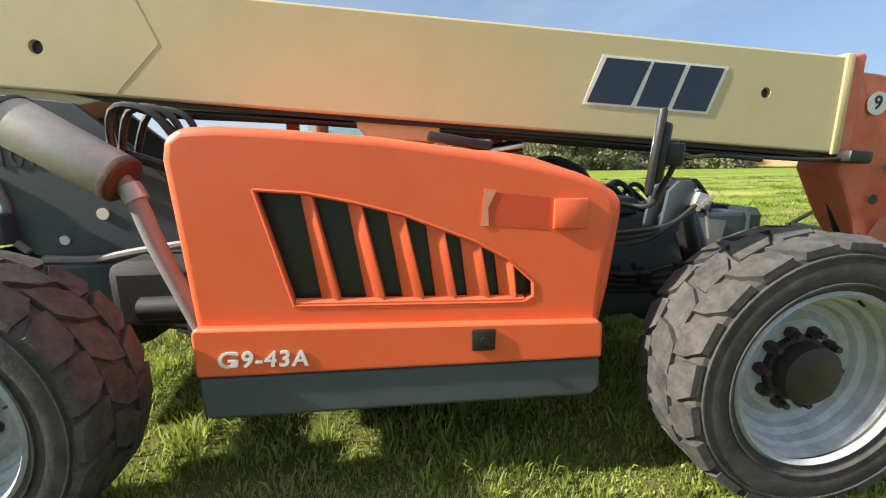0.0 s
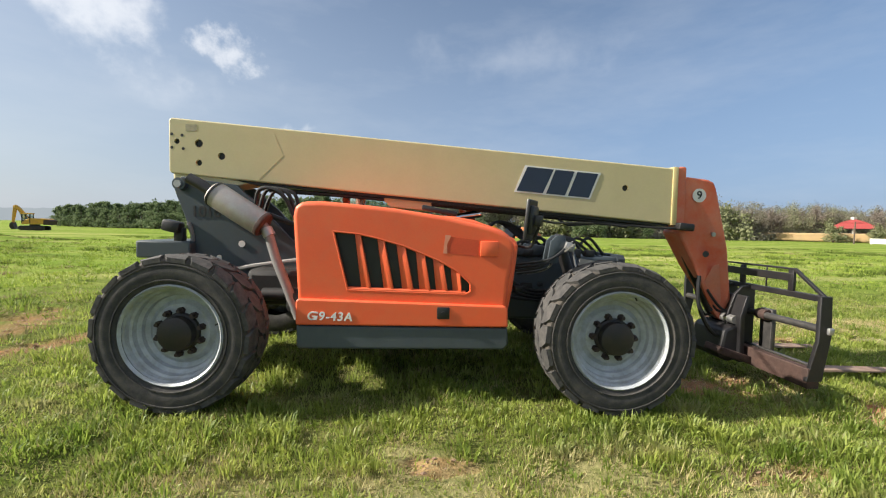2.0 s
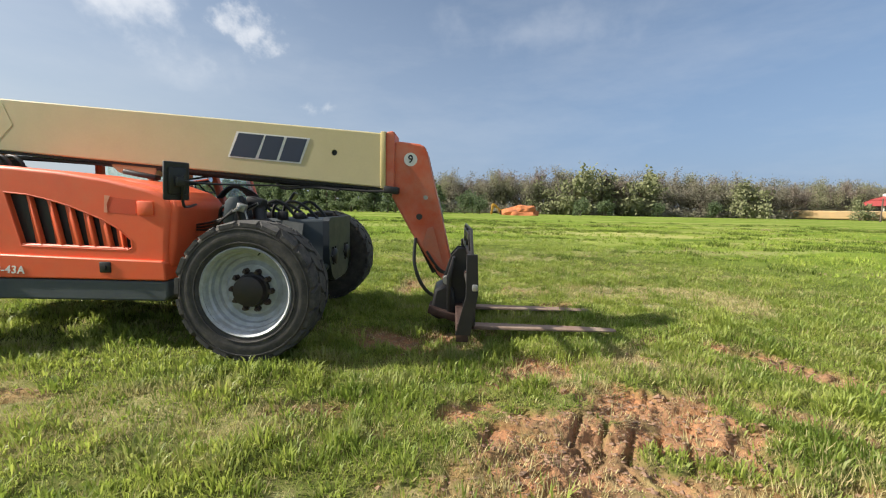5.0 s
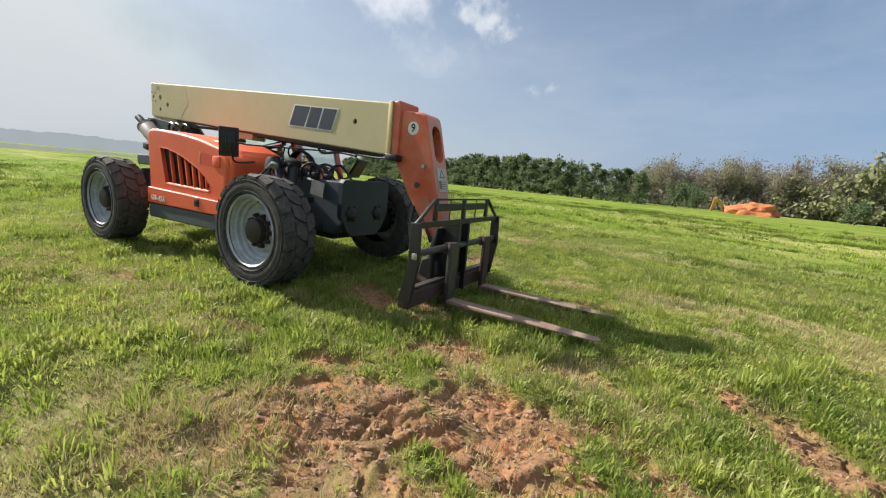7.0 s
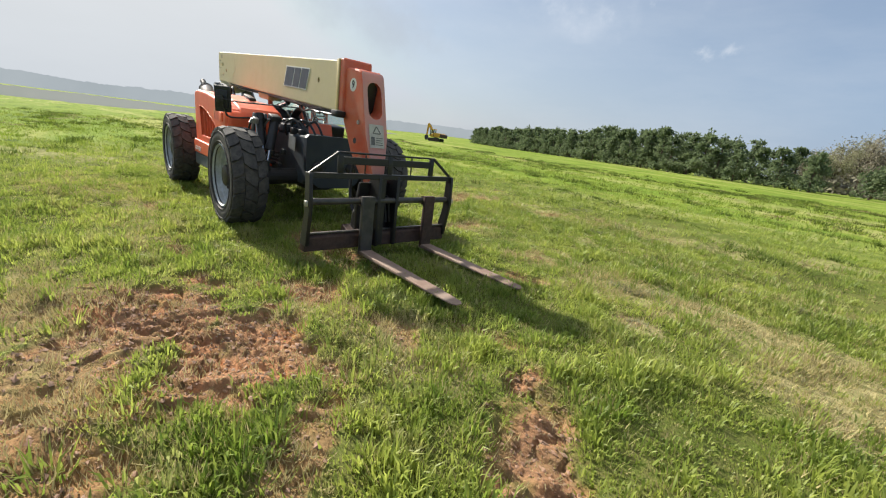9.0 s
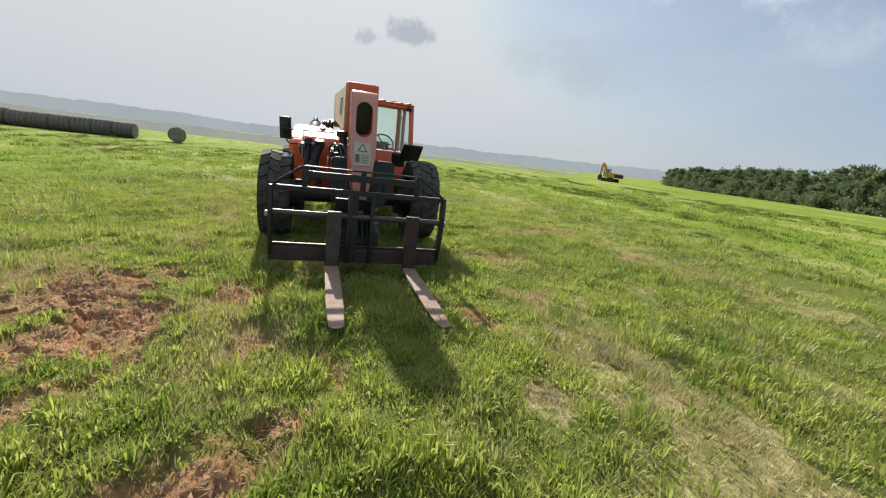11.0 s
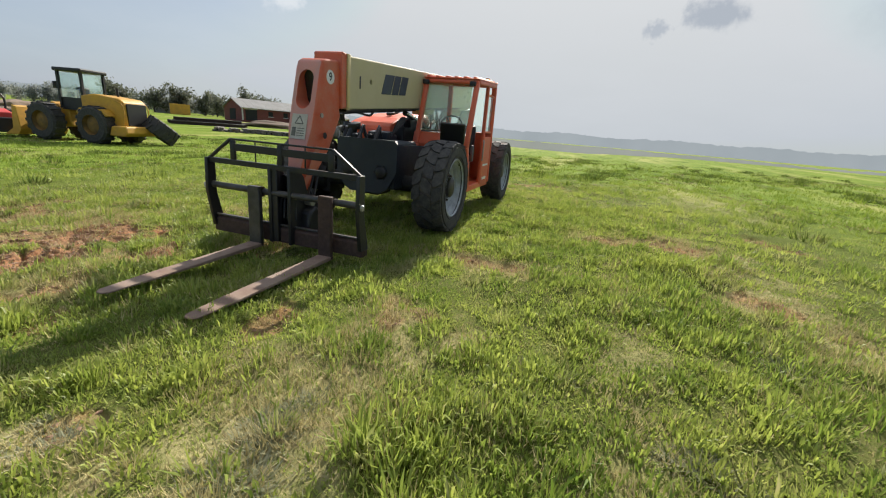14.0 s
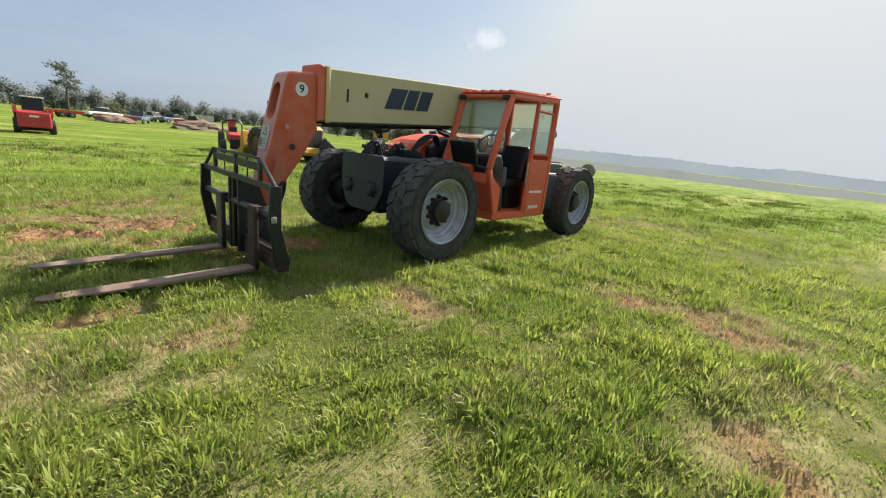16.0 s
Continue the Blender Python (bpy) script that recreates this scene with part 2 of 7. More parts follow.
SHAFT = mat("dark_worn_shaft", (0.06, 0.058, 0.056), 0.45, metal=0.5, second=(0.12, 0.11, 0.10), scale=9, amount=0.7, grain=0.15, bump=0.1)
NAVY = mat("navy_decal", (0.018, 0.03, 0.06), 0.45, grain=0.05, bump=0.02)
WHITE = mat("white_decal", (0.78, 0.77, 0.73), 0.5, scale=12, amount=0.3, grain=0.04, bump=0.02)
CHROME = mat("chrome_rod", (0.7, 0.7, 0.7), 0.15, metal=1.0, grain=0.03, bump=0.01)
YELLOW = mat("yellow_machine_paint", (0.62, 0.33, 0.03), 0.5, second=(0.42, 0.22, 0.03), scale=1.2, amount=0.7, grain=0.1, bump=0.05, dust=0.35, dust_color=(0.22, 0.15, 0.08))
RED = mat("red_paint", (0.55, 0.035, 0.03), 0.45, second=(0.36, 0.03, 0.025), scale=1.5, grain=0.08, bump=0.04, dust=0.2)
BARK = mat("bark", (0.12, 0.09, 0.07), 0.9, second=(0.07, 0.05, 0.04), scale=2, grain=0.3, grain_scale=12, bump=0.5, bump_scale=10)

# ---- build ----


def glass(name, color, rough=0.02, dusty=0.16):
    """Tinted glass: mostly see-through, with a glossy skin and a film of dust."""
    m = bpy.data.materials.new(name)
    m.use_nodes = True
    n, l = m.node_tree.nodes, m.node_tree.links
    n.clear()
    out, tr, gl, mx, fr = (n.new("ShaderNode" + k) for k in ("OutputMaterial", "BsdfTransparent", "BsdfGlossy", "MixShader", "LayerWeight"))
    tr.inputs["Color"].default_value = (*color, 1)
    gl.inputs["Roughness"].default_value = rough
    fr.inputs["Blend"].default_value = 0.12
    gloss = n.new("ShaderNodeMapRange")
    gloss.inputs["To Min"].default_value, gloss.inputs["To Max"].default_value = 0.03, 0.45
    l.new(fr.outputs["Facing"], gloss.inputs["Value"])
    df, film = n.new("ShaderNodeBsdfTranslucent"), n.new("ShaderNodeMixShader")
    df.inputs["Color"].default_value = (0.62, 0.78, 0.70, 1)
    nz, rg = n.new("ShaderNodeTexNoise"), n.new("ShaderNodeMapRange")
    nz.inputs["Scale"].default_value, nz.inputs["Detail"].default_value = 4.0, 6
    rg.inputs["To Min"].default_value, rg.inputs["To Max"].default_value = dusty * 0.6, dusty * 1.4
    l.new(nz.outputs["Fac"], rg.inputs["Value"])
    l.new(rg.outputs[0], film.inputs[0])
    l.new(tr.outputs[0], film.inputs[1])
    l.new(df.outputs[0], film.inputs[2])
    l.new(gloss.outputs[0], mx.inputs[0])
    l.new(film.outputs[0], mx.inputs[1])
    l.new(gl.outputs[0], mx.inputs[2])
    l.new(mx.outputs[0], out.inputs[0])
    return m


GLASS = glass("green_tinted_glass", (0.94, 0.985, 0.965), 0.02, 0.06)
DUSTY_GLASS = glass("dusty_green_glass", (0.92, 0.98, 0.955), 0.03, 0.12)


def leaf_mat(name, color, second, rough=0.75, through=0.3, scale=0.6, third=None, sheen=0.2):
    """Leaves, needles and blades: colour varies leaf by leaf and in patches, some light passes through."""
    m = bpy.data.materials.new(name)
    m.use_nodes = True
    n, l = m.node_tree.nodes, m.node_tree.links
    n.clear()
    out, df, tl, mx = (n.new("ShaderNode" + k) for k in ("OutputMaterial", "BsdfPrincipled", "BsdfTranslucent", "MixShader"))
    geo, co, nz = n.new("ShaderNodeNewGeometry"), n.new("ShaderNodeTexCoord"), n.new("ShaderNodeTexNoise")
    nz.inputs["Scale"].default_value, nz.inputs["Detail"].default_value = scale, 4
    l.new(co.outputs["Object"], nz.inputs["Vector"])
    ad = n.new("ShaderNodeMath")
    ad.operation = "MULTIPLY_ADD"
    ad.inputs[1].default_value = 0.55
    l.new(geo.outputs["Random Per Island"], ad.inputs[0])
    r = n.new("ShaderNodeMapRange")
    r.inputs["From Min"].default_value, r.inputs["From Max"].default_value, r.inputs["To Max"].default_value = 0.35, 0.65, 0.5
    l.new(nz.outputs["Fac"], r.inputs["Value"])
    l.new(r.outputs[0], ad.inputs[2])
    cm = n.new("ShaderNodeMix")
    cm.data_type = "RGBA"
    cm.inputs["A"].default_value, cm.inputs["B"].default_value = (*color, 1), (*second, 1)
    l.new(ad.outputs[0], cm.inputs["Factor"])
    col = cm.outputs["Result"]
    if third:
        nz2, r2, m2 = n.new("ShaderNodeTexNoise"), n.new("ShaderNodeMapRange"), n.new("ShaderNodeMix")
        nz2.inputs["Scale"].default_value, nz2.inputs["Detail"].default_value, nz2.inputs["Roughness"].default_value = scale * 1.7, 7, 0.75
        off = n.new("ShaderNodeVectorMath")
        off.inputs[1].default_value = (7.3, 2.9, 0)
        l.new(co.outputs["Object"], off.inputs[0])
        streak = n.new("ShaderNodeMapping")
        streak.inputs["Rotation"].default_value = (0, 0, radians(-7))
        streak.inputs["Scale"].default_value = (0.32, 1.5, 1)
        l.new(off.outputs[0], streak.inputs["Vector"])
        l.new(streak.outputs[0], nz2.inputs["Vector"])
        r2.inputs["From Min"].default_value, r2.inputs["From Max"].default_value, r2.inputs["To Max"].default_value = 0.53, 0.67, 0.75
        l.new(nz2.outputs["Fac"], r2.inputs["Value"])
        m2.data_type = "RGBA"
        m2.inputs["B"].default_value = (*third, 1)
        l.new(r2.outputs[0], m2.inputs["Factor"])
        l.new(col, m2.inputs["A"])
        col = m2.outputs["Result"]
    df.inputs["Roughness"].default_value = rough
    df.inputs["Specular IOR Level"].default_value = sheen
    l.new(col, df.inputs["Base Color"])
    l.new(col, tl.inputs["Color"])
    mx.inputs[0].default_value = through
    l.new(df.outputs[0], mx.inputs[1])
    l.new(tl.outputs[0], mx.inputs[2])
    l.new(mx.outputs[0], out.inputs[0])
    return m


# ---- building blocks ----
def box(bm, c, s, m=None, bevel=0.0):
    """A box of size s at c; m turns it first. bevel rounds its edges."""
    t = Matrix.Translation(c) @ (m or Matrix()) @ Matrix.Diagonal((*s, 1))
    vs = bmesh.ops.create_cube(bm, size=1.0, matrix=t)["verts"]
    if bevel:
        es = list({e for v in vs for e in v.link_edges})
        bmesh.ops.bevel(bm, geom=es, offset=bevel, segments=2, affect="EDGES", profile=0.5)
    return bm


def rod(bm, a, b, r, r2=None, seg=14):
    """A round bar from a to b, tapered if r2 is given."""
    a, b = Vector(a), Vector(b)
    d = b - a
    t = Matrix.Translation((a + b) / 2) @ d.to_track_quat("Z", "Y").to_matrix().to_4x4()
    bmesh.ops.create_cone(bm, cap_ends=True, segments=seg, radius1=r, radius2=r if r2 is None else r2, depth=d.length, matrix=t)
    return bm


def beam(bm, a, b, w, h, up=(0, 0, 1), bevel=0.0):
    """A square bar from a to b, w wide and h deep."""
    a, b = Vector(a), Vector(b)
    z = (b - a).normalized()
    x = Vector(up).cross(z)
    x = x.normalized() if x.length > 1e-4 else Vector((1, 0, 0))
    y = z.cross(x)
    m = Matrix((x, y, z)).transposed().to_4x4()
    return box(bm, (a + b) / 2, (w, h, (b - a).length), m, bevel)


def prism(bm, outline, y0, y1, bevel=0.0, seg=2):
    """An outline in x, z, drawn out along y from y0 to y1."""
    lo = [bm.verts.new((x, y0, z)) for x, z in outline]
    hi = [bm.verts.new((x, y1, z)) for x, z in outline]
    fs = [bm.faces.new(lo), bm.faces.new(hi[::-1])]
    k = len(lo)
    for i in range(k):
        fs.append(bm.faces.new((lo[i], hi[i], hi[(i + 1) % k], lo[(i + 1) % k])))
    bmesh.ops.recalc_face_normals(bm, faces=fs)
    if bevel:
        es = [e for e in {e for f in fs for e in f.edges} if e.calc_face_angle(0) > 0.5]
        bmesh.ops.bevel(bm, geom=es, offset=bevel, segments=seg, affect="EDGES", profile=0.5, clamp_overlap=True)
    return bm


def slab(bm, outline, z0, z1, bevel=0.0):
    """An outline in x, y, drawn out along z."""
    k0 = len(bm.verts)
    prism(bm, [(x, y) for x, y in outline], z0, z1, bevel)
    bm.verts.ensure_lookup_table()
    for v in list(bm.verts)[k0:]:
        v.co = (v.co.x, v.co.z, v.co.y)
    bmesh.ops.recalc_face_normals(bm, faces=bm.faces[:])
    return bm


def lathe(bm, profile, seg=40, axis="Y"):
    """A ring of (radius, along) pairs turned round the y axis."""
    rings = []
    for k in range(seg):
        a = 2 * math.pi * k / seg
        rings.append([bm.verts.new((r * math.cos(a), y, r * math.sin(a))) for r, y in profile])
    for k in range(seg):
        p, q = rings[k], rings[(k + 1) % seg]
        for i in range(len(profile) - 1):
            bm.faces.new((p[i], p[i + 1], q[i + 1], q[i]))
    bmesh.ops.recalc_face_normals(bm, faces=bm.faces[:])
    return bm


def tube(bm, pts, r, seg=8):
    """A hose or bent pipe through points, rounded at its bends."""
    P = [Vector(p) for p in pts]
    fine = []
    for i in range(len(P) - 1):
        p0, p1, p2, p3 = P[max(i - 1, 0)], P[i], P[i + 1], P[min(i + 2, len(P) - 1)]
        for k in range(5):
            t = k / 5
            fine.append(0.5 * ((2 * p1) + (p2 - p0) * t + (2 * p0 - 5 * p1 + 4 * p2 - p3) * t * t + (3 * p1 - p0 - 3 * p2 + p3) * t ** 3))
    fine.append(P[-1])
    prev = None
    side = Vector((0.31, 0.87, 0.38))
    for i, p in enumerate(fine):
        d = (fine[min(i + 1, len(fine) - 1)] - fine[max(i - 1, 0)]).normalized()
        x = d.cross(side).normalized()
        y = d.cross(x)
        ring = [bm.verts.new(p + r * (math.cos(a) * x + math.sin(a) * y)) for a in (2 * math.pi * k / seg for k in range(seg))]
        if prev:
            for k in range(seg):
                bm.faces.new((prev[k], prev[(k + 1) % seg], ring[(k + 1) % seg], ring[k]))
        else:
            bm.faces.new(ring[::-1])
        prev = ring
    bm.faces.new(prev)
    return bm


def mesh_of(bm, name, material, smooth=35):
    me = bpy.data.meshes.new(name)
    bm.to_mesh(me)
    bm.free()
    me.materials.append(material)
    if smooth:
        me.shade_smooth()
        me.set_sharp_from_angle(angle=radians(smooth))
        for p in me.polygons:
            if p.area > 0.03:
                p.use_smooth = False
    return me


def part(name, bm, material, parent, label="", smooth=35):
    """One mesh as a part of a thing."""
    ob = new(name, mesh_of(bm, name, material, smooth))
    ob.parent = parent
    if label:
        ob["label"] = label
    return ob


def twin(ob, m=None):
    """A further part on the same mesh."""
    o = new(ob.name.split(".")[0], ob.data)
    o.parent = ob.parent
    if m is not None:
        o.matrix_basis = m
    if "label" in ob:
        o["label"] = ob["label"]
    return o


def thing(name, label, category, m=None, group=""):
    """An empty at a thing's base, which carries its parts."""
    e = new(name)
    e.empty_display_size = 0.2
    e.matrix_basis = m or Matrix()
    return tagged(e, label, category, group)


def carve(bm, cutters):
    """Cuts each cutter's solid out of bm."""
    a = new("carve_a", mesh_of(bm, "carve_a", ORANGE, 0))
    for c in cutters:
        b = new("carve_b", mesh_of(c, "carve_b", ORANGE, 0))
        md = a.modifiers.new("cut", "BOOLEAN")
        md.object, md.operation, md.solver = b, "DIFFERENCE", "EXACT"
        me = bpy.data.meshes.new_from_object(a.evaluated_get(bpy.context.evaluated_depsgraph_get()))
        a.modifiers.clear()
        a.data = me
        bpy.data.objects.remove(b)
    out = bmesh.new()
    out.from_mesh(a.data)
    bpy.data.objects.remove(a)
    return out


def text_mesh(body, size, m, bold=0.02, gap=1.0):
    """Letters as a thin raised mesh."""
    cu = bpy.data.curves.new("lettering", "FONT")
    cu.body, cu.size, cu.extrude, cu.offset = body, size, 0.002, bold * size
    cu.space_character = gap
    cu.align_x, cu.align_y = "CENTER", "CENTER"
    ob = new("lettering", cu)
    me = bpy.data.meshes.new_from_object(ob.evaluated_get(bpy.context.evaluated_depsgraph_get()))
    bpy.data.objects.remove(ob)
    bm = bmesh.new()
    bm.from_mesh(me)
    bm.transform(m)
    return bm


B = bmesh.new


# ---- ground ----
def height(x, y):
    """The lie of the land: a gentle rise to one side, a drop behind the field's edge, far rising country."""
    x, y = np.asarray(x, float), np.asarray(y, float)
    h = 0.03 + np.where(y > 0, 0.5 * np.tanh(y / 16.7), -0.48 * np.tanh(-y / 17))
    r = np.hypot(x, y) + 1e-6
    w = np.clip((-x / r - 0.74) / 0.18, 0, 1)
    w = w * w * (3 - 2 * w)
    near = 42 - 10 * np.clip(-y / r / 0.4, 0, 1) + 30 * np.clip(y / r / 0.35, 0, 1)
    e = np.clip((r - near) / 80, 0, 1)
    h = h - 9.0 * w * e * e * (3 - 2 * e)
    h = h + 0.007 * np.clip(-y, 0, 90) * np.clip((-x - 5) / 30, 0, 1) - 0.006 * np.clip(r - 45, 0, 70) * (y > 0)
    bump = 0.022 * np.sin(x * 2.9 + 2.1 * np.sin(y * 1.1)) * np.sin(y * 2.3 + 1.9 * np.sin(x * 1.3)) + 0.03 * np.sin(x * 0.9 + 1.7 * np.sin(y * 0.31)) * np.sin(y * 0.8 + 1.3 * np.sin(x * 0.27))
    return h + bump * np.clip(1.2 - r / 90, 0, 1)


def hz(x, y):
    return float(height(x, y))


# patches of bare red earth: x, y, half-length, half-width, turn in degrees, strength
SOIL_FRONT = ((6.15, -2.15, 1.0, 0.55, 10, 1.0), (6.45, -2.75, 0.95, 0.35, 5, 0.6), (5.55, -2.75, 0.75, 0.42, 20, 0.5), (5.9, -1.15, 0.45, 0.24, 30, 1.0),
              (6.75, -1.75, 0.5, 0.3, 30, 0.9), (8.3, -0.97, 0.62, 0.27, -48, 1.0), (7.7, -1.95, 0.35, 0.16, -40, 0.7), (4.95, -0.45, 0.7, 0.36, 0, 1.0),
              (4.6, 1.98, 0.5, 0.2, 82, 0.85), (2.8, 3.82, 0.85, 0.42, 72, 1.0), (4.78, 4.66, 0.42, 0.18, 38, 0.6), (6.9, -0.95, 0.5, 0.13, 12, 0.6), (7.2, -2.95, 0.6, 0.3, 20, 0.75))
SOIL_REST = ((6.2, -4.1, 1.1, 0.4, 0, 0.8), (5.3, -4.7, 1.0, 0.3, 8, 0.7), (-3.6, 1.5, 1.4, 0.3, 110, 0.7), (-2.4, 0.6, 0.8, 0.25, 60, 0.7),
             (4.17, -1.9, 0.3, 0.1, 5, 0.6), (2.1, -1.8, 0.25, 0.08, 0, 0.5), (7.4, -0.34, 0.4, 0.1, 20, 0.5), (7.9, 0.95, 0.2, 0.12, 30, 0.45),
             (1.6, 5.6, 0.7, 0.18, 20, 0.5), (6.25, 1.65, 0.25, 0.12, 20, 0.5), (6.65, 0.98, 0.3, 0.13, 10, 0.6), (8.1, 2.62, 0.3, 0.12, 30, 0.5), (6.1, 1.8, 0.25, 0.1, 60, 0.5))
SOIL = SOIL_FRONT + SOIL_REST
STRAW_NEAR = ((2.75, 3.85, 1.0, 0.55, 76, 1.0), (4.6, 2.0, 0.7, 0.4, 80, 0.8), (8.35, 1.66, 1.75, 0.4, -12, 1.0), (9.2, 1.15, 0.75, 0.5, -35, 1.0), (8.9, 1.75, 0.9, 0.42, -8, 1.0), (7.1, 3.3, 3.0, 0.22, -1, 0.5),
              (7.5, 1.7, 0.75, 0.42, 25, 0.8), (4.75, 4.75, 0.7, 0.35, 38, 0.8), (9.4, 1.55, 0.5, 0.3, 0, 0.8), (6.0, 5.1, 3.4, 0.3, 14, 0.6),
              (7.25, 1.22, 0.3, 0.2, 20, 0.7), (6.3, 1.62, 0.4, 0.25, 10, 0.7), (6.9, -1.1, 0.9, 0.3, 15, 0.7))
STRAW_REST = ((7.97, 0.94, 0.22, 0.16, 0, 1.0), (7.78, 1.86, 0.3, 0.14, 60, 1.0), (2.5, -2.1, 1.9, 0.4, 0, 0.6), (3.1, 4.5, 1.0, 0.3, 30, 0.6),
              (5.5, 9, 4, 0.5, 10, 0.7), (9.0, 13, 6, 0.6, 5, 0.7), (3, 17, 8, 0.7, 0, 0.6), (-3, 6, 3, 0.5, 10, 0.5), (12, 7, 5, 0.45, 8, 0.7),
              (-4, -3, 2.2, 0.6, 40, 0.6), (5.2, -3.3, 1.6, 0.6, 10, 0.7), (0.5, -2.6, 1.6, 0.5, 10, 0.5))
STRAW = STRAW_NEAR + STRAW_REST


def wobble(x, y, f, s):
    """Cheap smooth noise from -1 to 1."""
    return (np.sin(x * f * 1.31 + s + 1.9 * np.sin(y * f * 0.83 + 2 * s)) + np.sin(y * f * 1.17 - s + 2.3 * np.sin(x * f * 0.71 + s)) + np.sin((x + y) * f * 0.93 + 1.7 * s)) / 3


def patches(x, y, table):
    out = np.zeros_like(x)
    for px, py, a, b, turn, k in table:
        c, s = math.cos(radians(turn)), math.sin(radians(turn))
        dx, dy = x - px, y - py
        u, v = (dx * c + dy * s) / a, (-dx * s + dy * c) / b
        d = np.sqrt(u * u + v * v) + 0.45 * wobble(x, y, 4.2, px) + 0.38 * wobble(x, y, 11, py) + 0.25 * wobble(x, y, 27, px + py)
        out = np.maximum(out, k * np.clip((1.12 - d) / 0.4, 0, 1))
    return out


def grain(x, y, f, seed):
    """Smooth random noise on a lattice of 1 / f metres, from -1 to 1."""
    x, y = x * f + 17.3 * seed, y * f - 9.1 * seed
    i, j = np.floor(x), np.floor(y)
    u, v = x - i, y - j
    u, v = u * u * (3 - 2 * u), v * v * (3 - 2 * v)

    def at(a, b):
        h = np.sin(a * 127.1 + b * 311.7 + seed * 74.7) * 43758.5453
        return h - np.floor(h)

    return 2 * ((at(i, j) * (1 - u) + at(i + 1, j) * u) * (1 - v) + (at(i, j + 1) * (1 - u) + at(i + 1, j + 1) * u) * v) - 1


def bare(x, y):
    """How bare the ground is: worn patches with tufts and matted grass left standing in them."""
    hole = np.clip(1.45 + 1.5 * grain(x, y, 2.6, 7.0) + 0.9 * grain(x, y, 8.0, 8.0), 0, 1)
    return patches(x, y, SOIL) * (0.25 + 0.75 * hole)


def ruts(x, y):
    """Slits left by a lugged tyre in the bare earth: a row of short cuts, side by side."""
    out = np.zeros_like(x)
    for k in range(5):
        cx, cy = 6.06 + 0.155 * k, -2.06 - 0.055 * k
        u, v = (x - cx) * 0.47 + (y - cy) * 0.883, (x - cx) * 0.883 - (y - cy) * 0.47
        out = np.maximum(out, np.exp(-(v / 0.017) ** 2) * np.clip((0.2 - np.abs(u)) / 0.04, 0, 1))
    return out


def relief(x, y):
    """Small relief near the machine: low hummocks, and broken plates, cracks and crumbs of scraped earth on the bare patches."""
    s = patches(x, y, SOIL)
    u, v = x * 0.92 + y * 0.4, -x * 0.4 + y * 0.92
    wx, wy = u + 0.10 * grain(x, y, 3.1, 1.0), v + 0.08 * grain(x, y, 4.3, 2.0)
    level = 1.3 * grain(wx, wy * 2.1, 2.4, 3.0) + 1.2 * grain(wx, wy * 1.8, 6.5, 11.0)
    plate = np.floor(level * 1.7) / 1.7 + 0.35 * (level - np.floor(level))
    crack = np.exp(-(grain(wx, wy * 2.0, 5.0, 12.0) / 0.07) ** 2)
    crumb = np.maximum(0, grain(x, y, 13, 4.0)) + 0.6 * np.maximum(0, grain(x, y, 27, 5.0))
    flat = np.clip((13 - np.hypot(x - 4, y)) / 2, 0, 1)
    tuss = np.maximum(0, grain(x, y, 2.7, 21.0)) ** 1.5
    return flat * (0.014 * wobble(x, y, 5.0, 0.4) + 0.02 * wobble(x, y, 2.1, 3.4) + 0.03 * tuss * (1 - s)
                   + s * (0.034 * plate - 0.045 * crack + 0.018 * crumb - 0.03) - 0.06 * ruts(x, y))


def lines(lo, hi, step, far, grow=1.16):
    mid = list(np.arange(lo, hi + 1e-6, step))
    out, d = [], step
    while (out[-1] if out else 0) < far:
        d *= grow
        out.append((out[-1] if out else 0) + d)
    return np.array([lo - v for v in out[::-1]] + mid + [hi + v for v in out])


def ground_mesh():
    xs, ys = lines(-2.0, 10.2, 0.05, 3000, 1.2), lines(-4.8, 5.6, 0.05, 3000, 1.2)
    xs = np.unique(np.round(np.concatenate([xs, np.arange(4.8, 8.8, 0.0167)]), 4))
    ys = np.unique(np.round(np.concatenate([ys, np.arange(-3.4, -0.5, 0.0167)]), 4))
    X, Y = np.meshgrid(xs, ys, indexing="ij")
    soil, straw = bare(X, Y), patches(X, Y, STRAW)
    Z = height(X, Y)
    thatch = np.clip((10.5 - np.hypot((X - 4.2) / 1.25, Y - 0.4)) / 5, 0, 1)
    Z = Z + relief(X, Y)
    nx, ny = X.shape
    co = np.stack([X, Y, Z], -1).reshape(-1, 3)
    i = np.arange(nx * ny).reshape(nx, ny)
    quads = np.stack([i[:-1, :-1], i[1:, :-1], i[1:, 1:], i[:-1, 1:]], -1).reshape(-1, 4)
    me = bpy.data.meshes.new("ground")
    me.vertices.add(len(co))
    me.vertices.foreach_set("co", co.ravel())
    me.loops.add(quads.size)
    me.loops.foreach_set("vertex_index", quads.ravel())
    me.polygons.add(len(quads))
    me.polygons.foreach_set("loop_start", np.arange(0, quads.size, 4))
    me.update(calc_edges=True)
    me.shade_smooth()
    for name, v in (("soil", soil), ("straw", straw), ("thatch", thatch)):
        at = me.attributes.new(name, "FLOAT", "POINT")
        at.data.foreach_set("value", v.ravel().astype(np.float32))
    return me


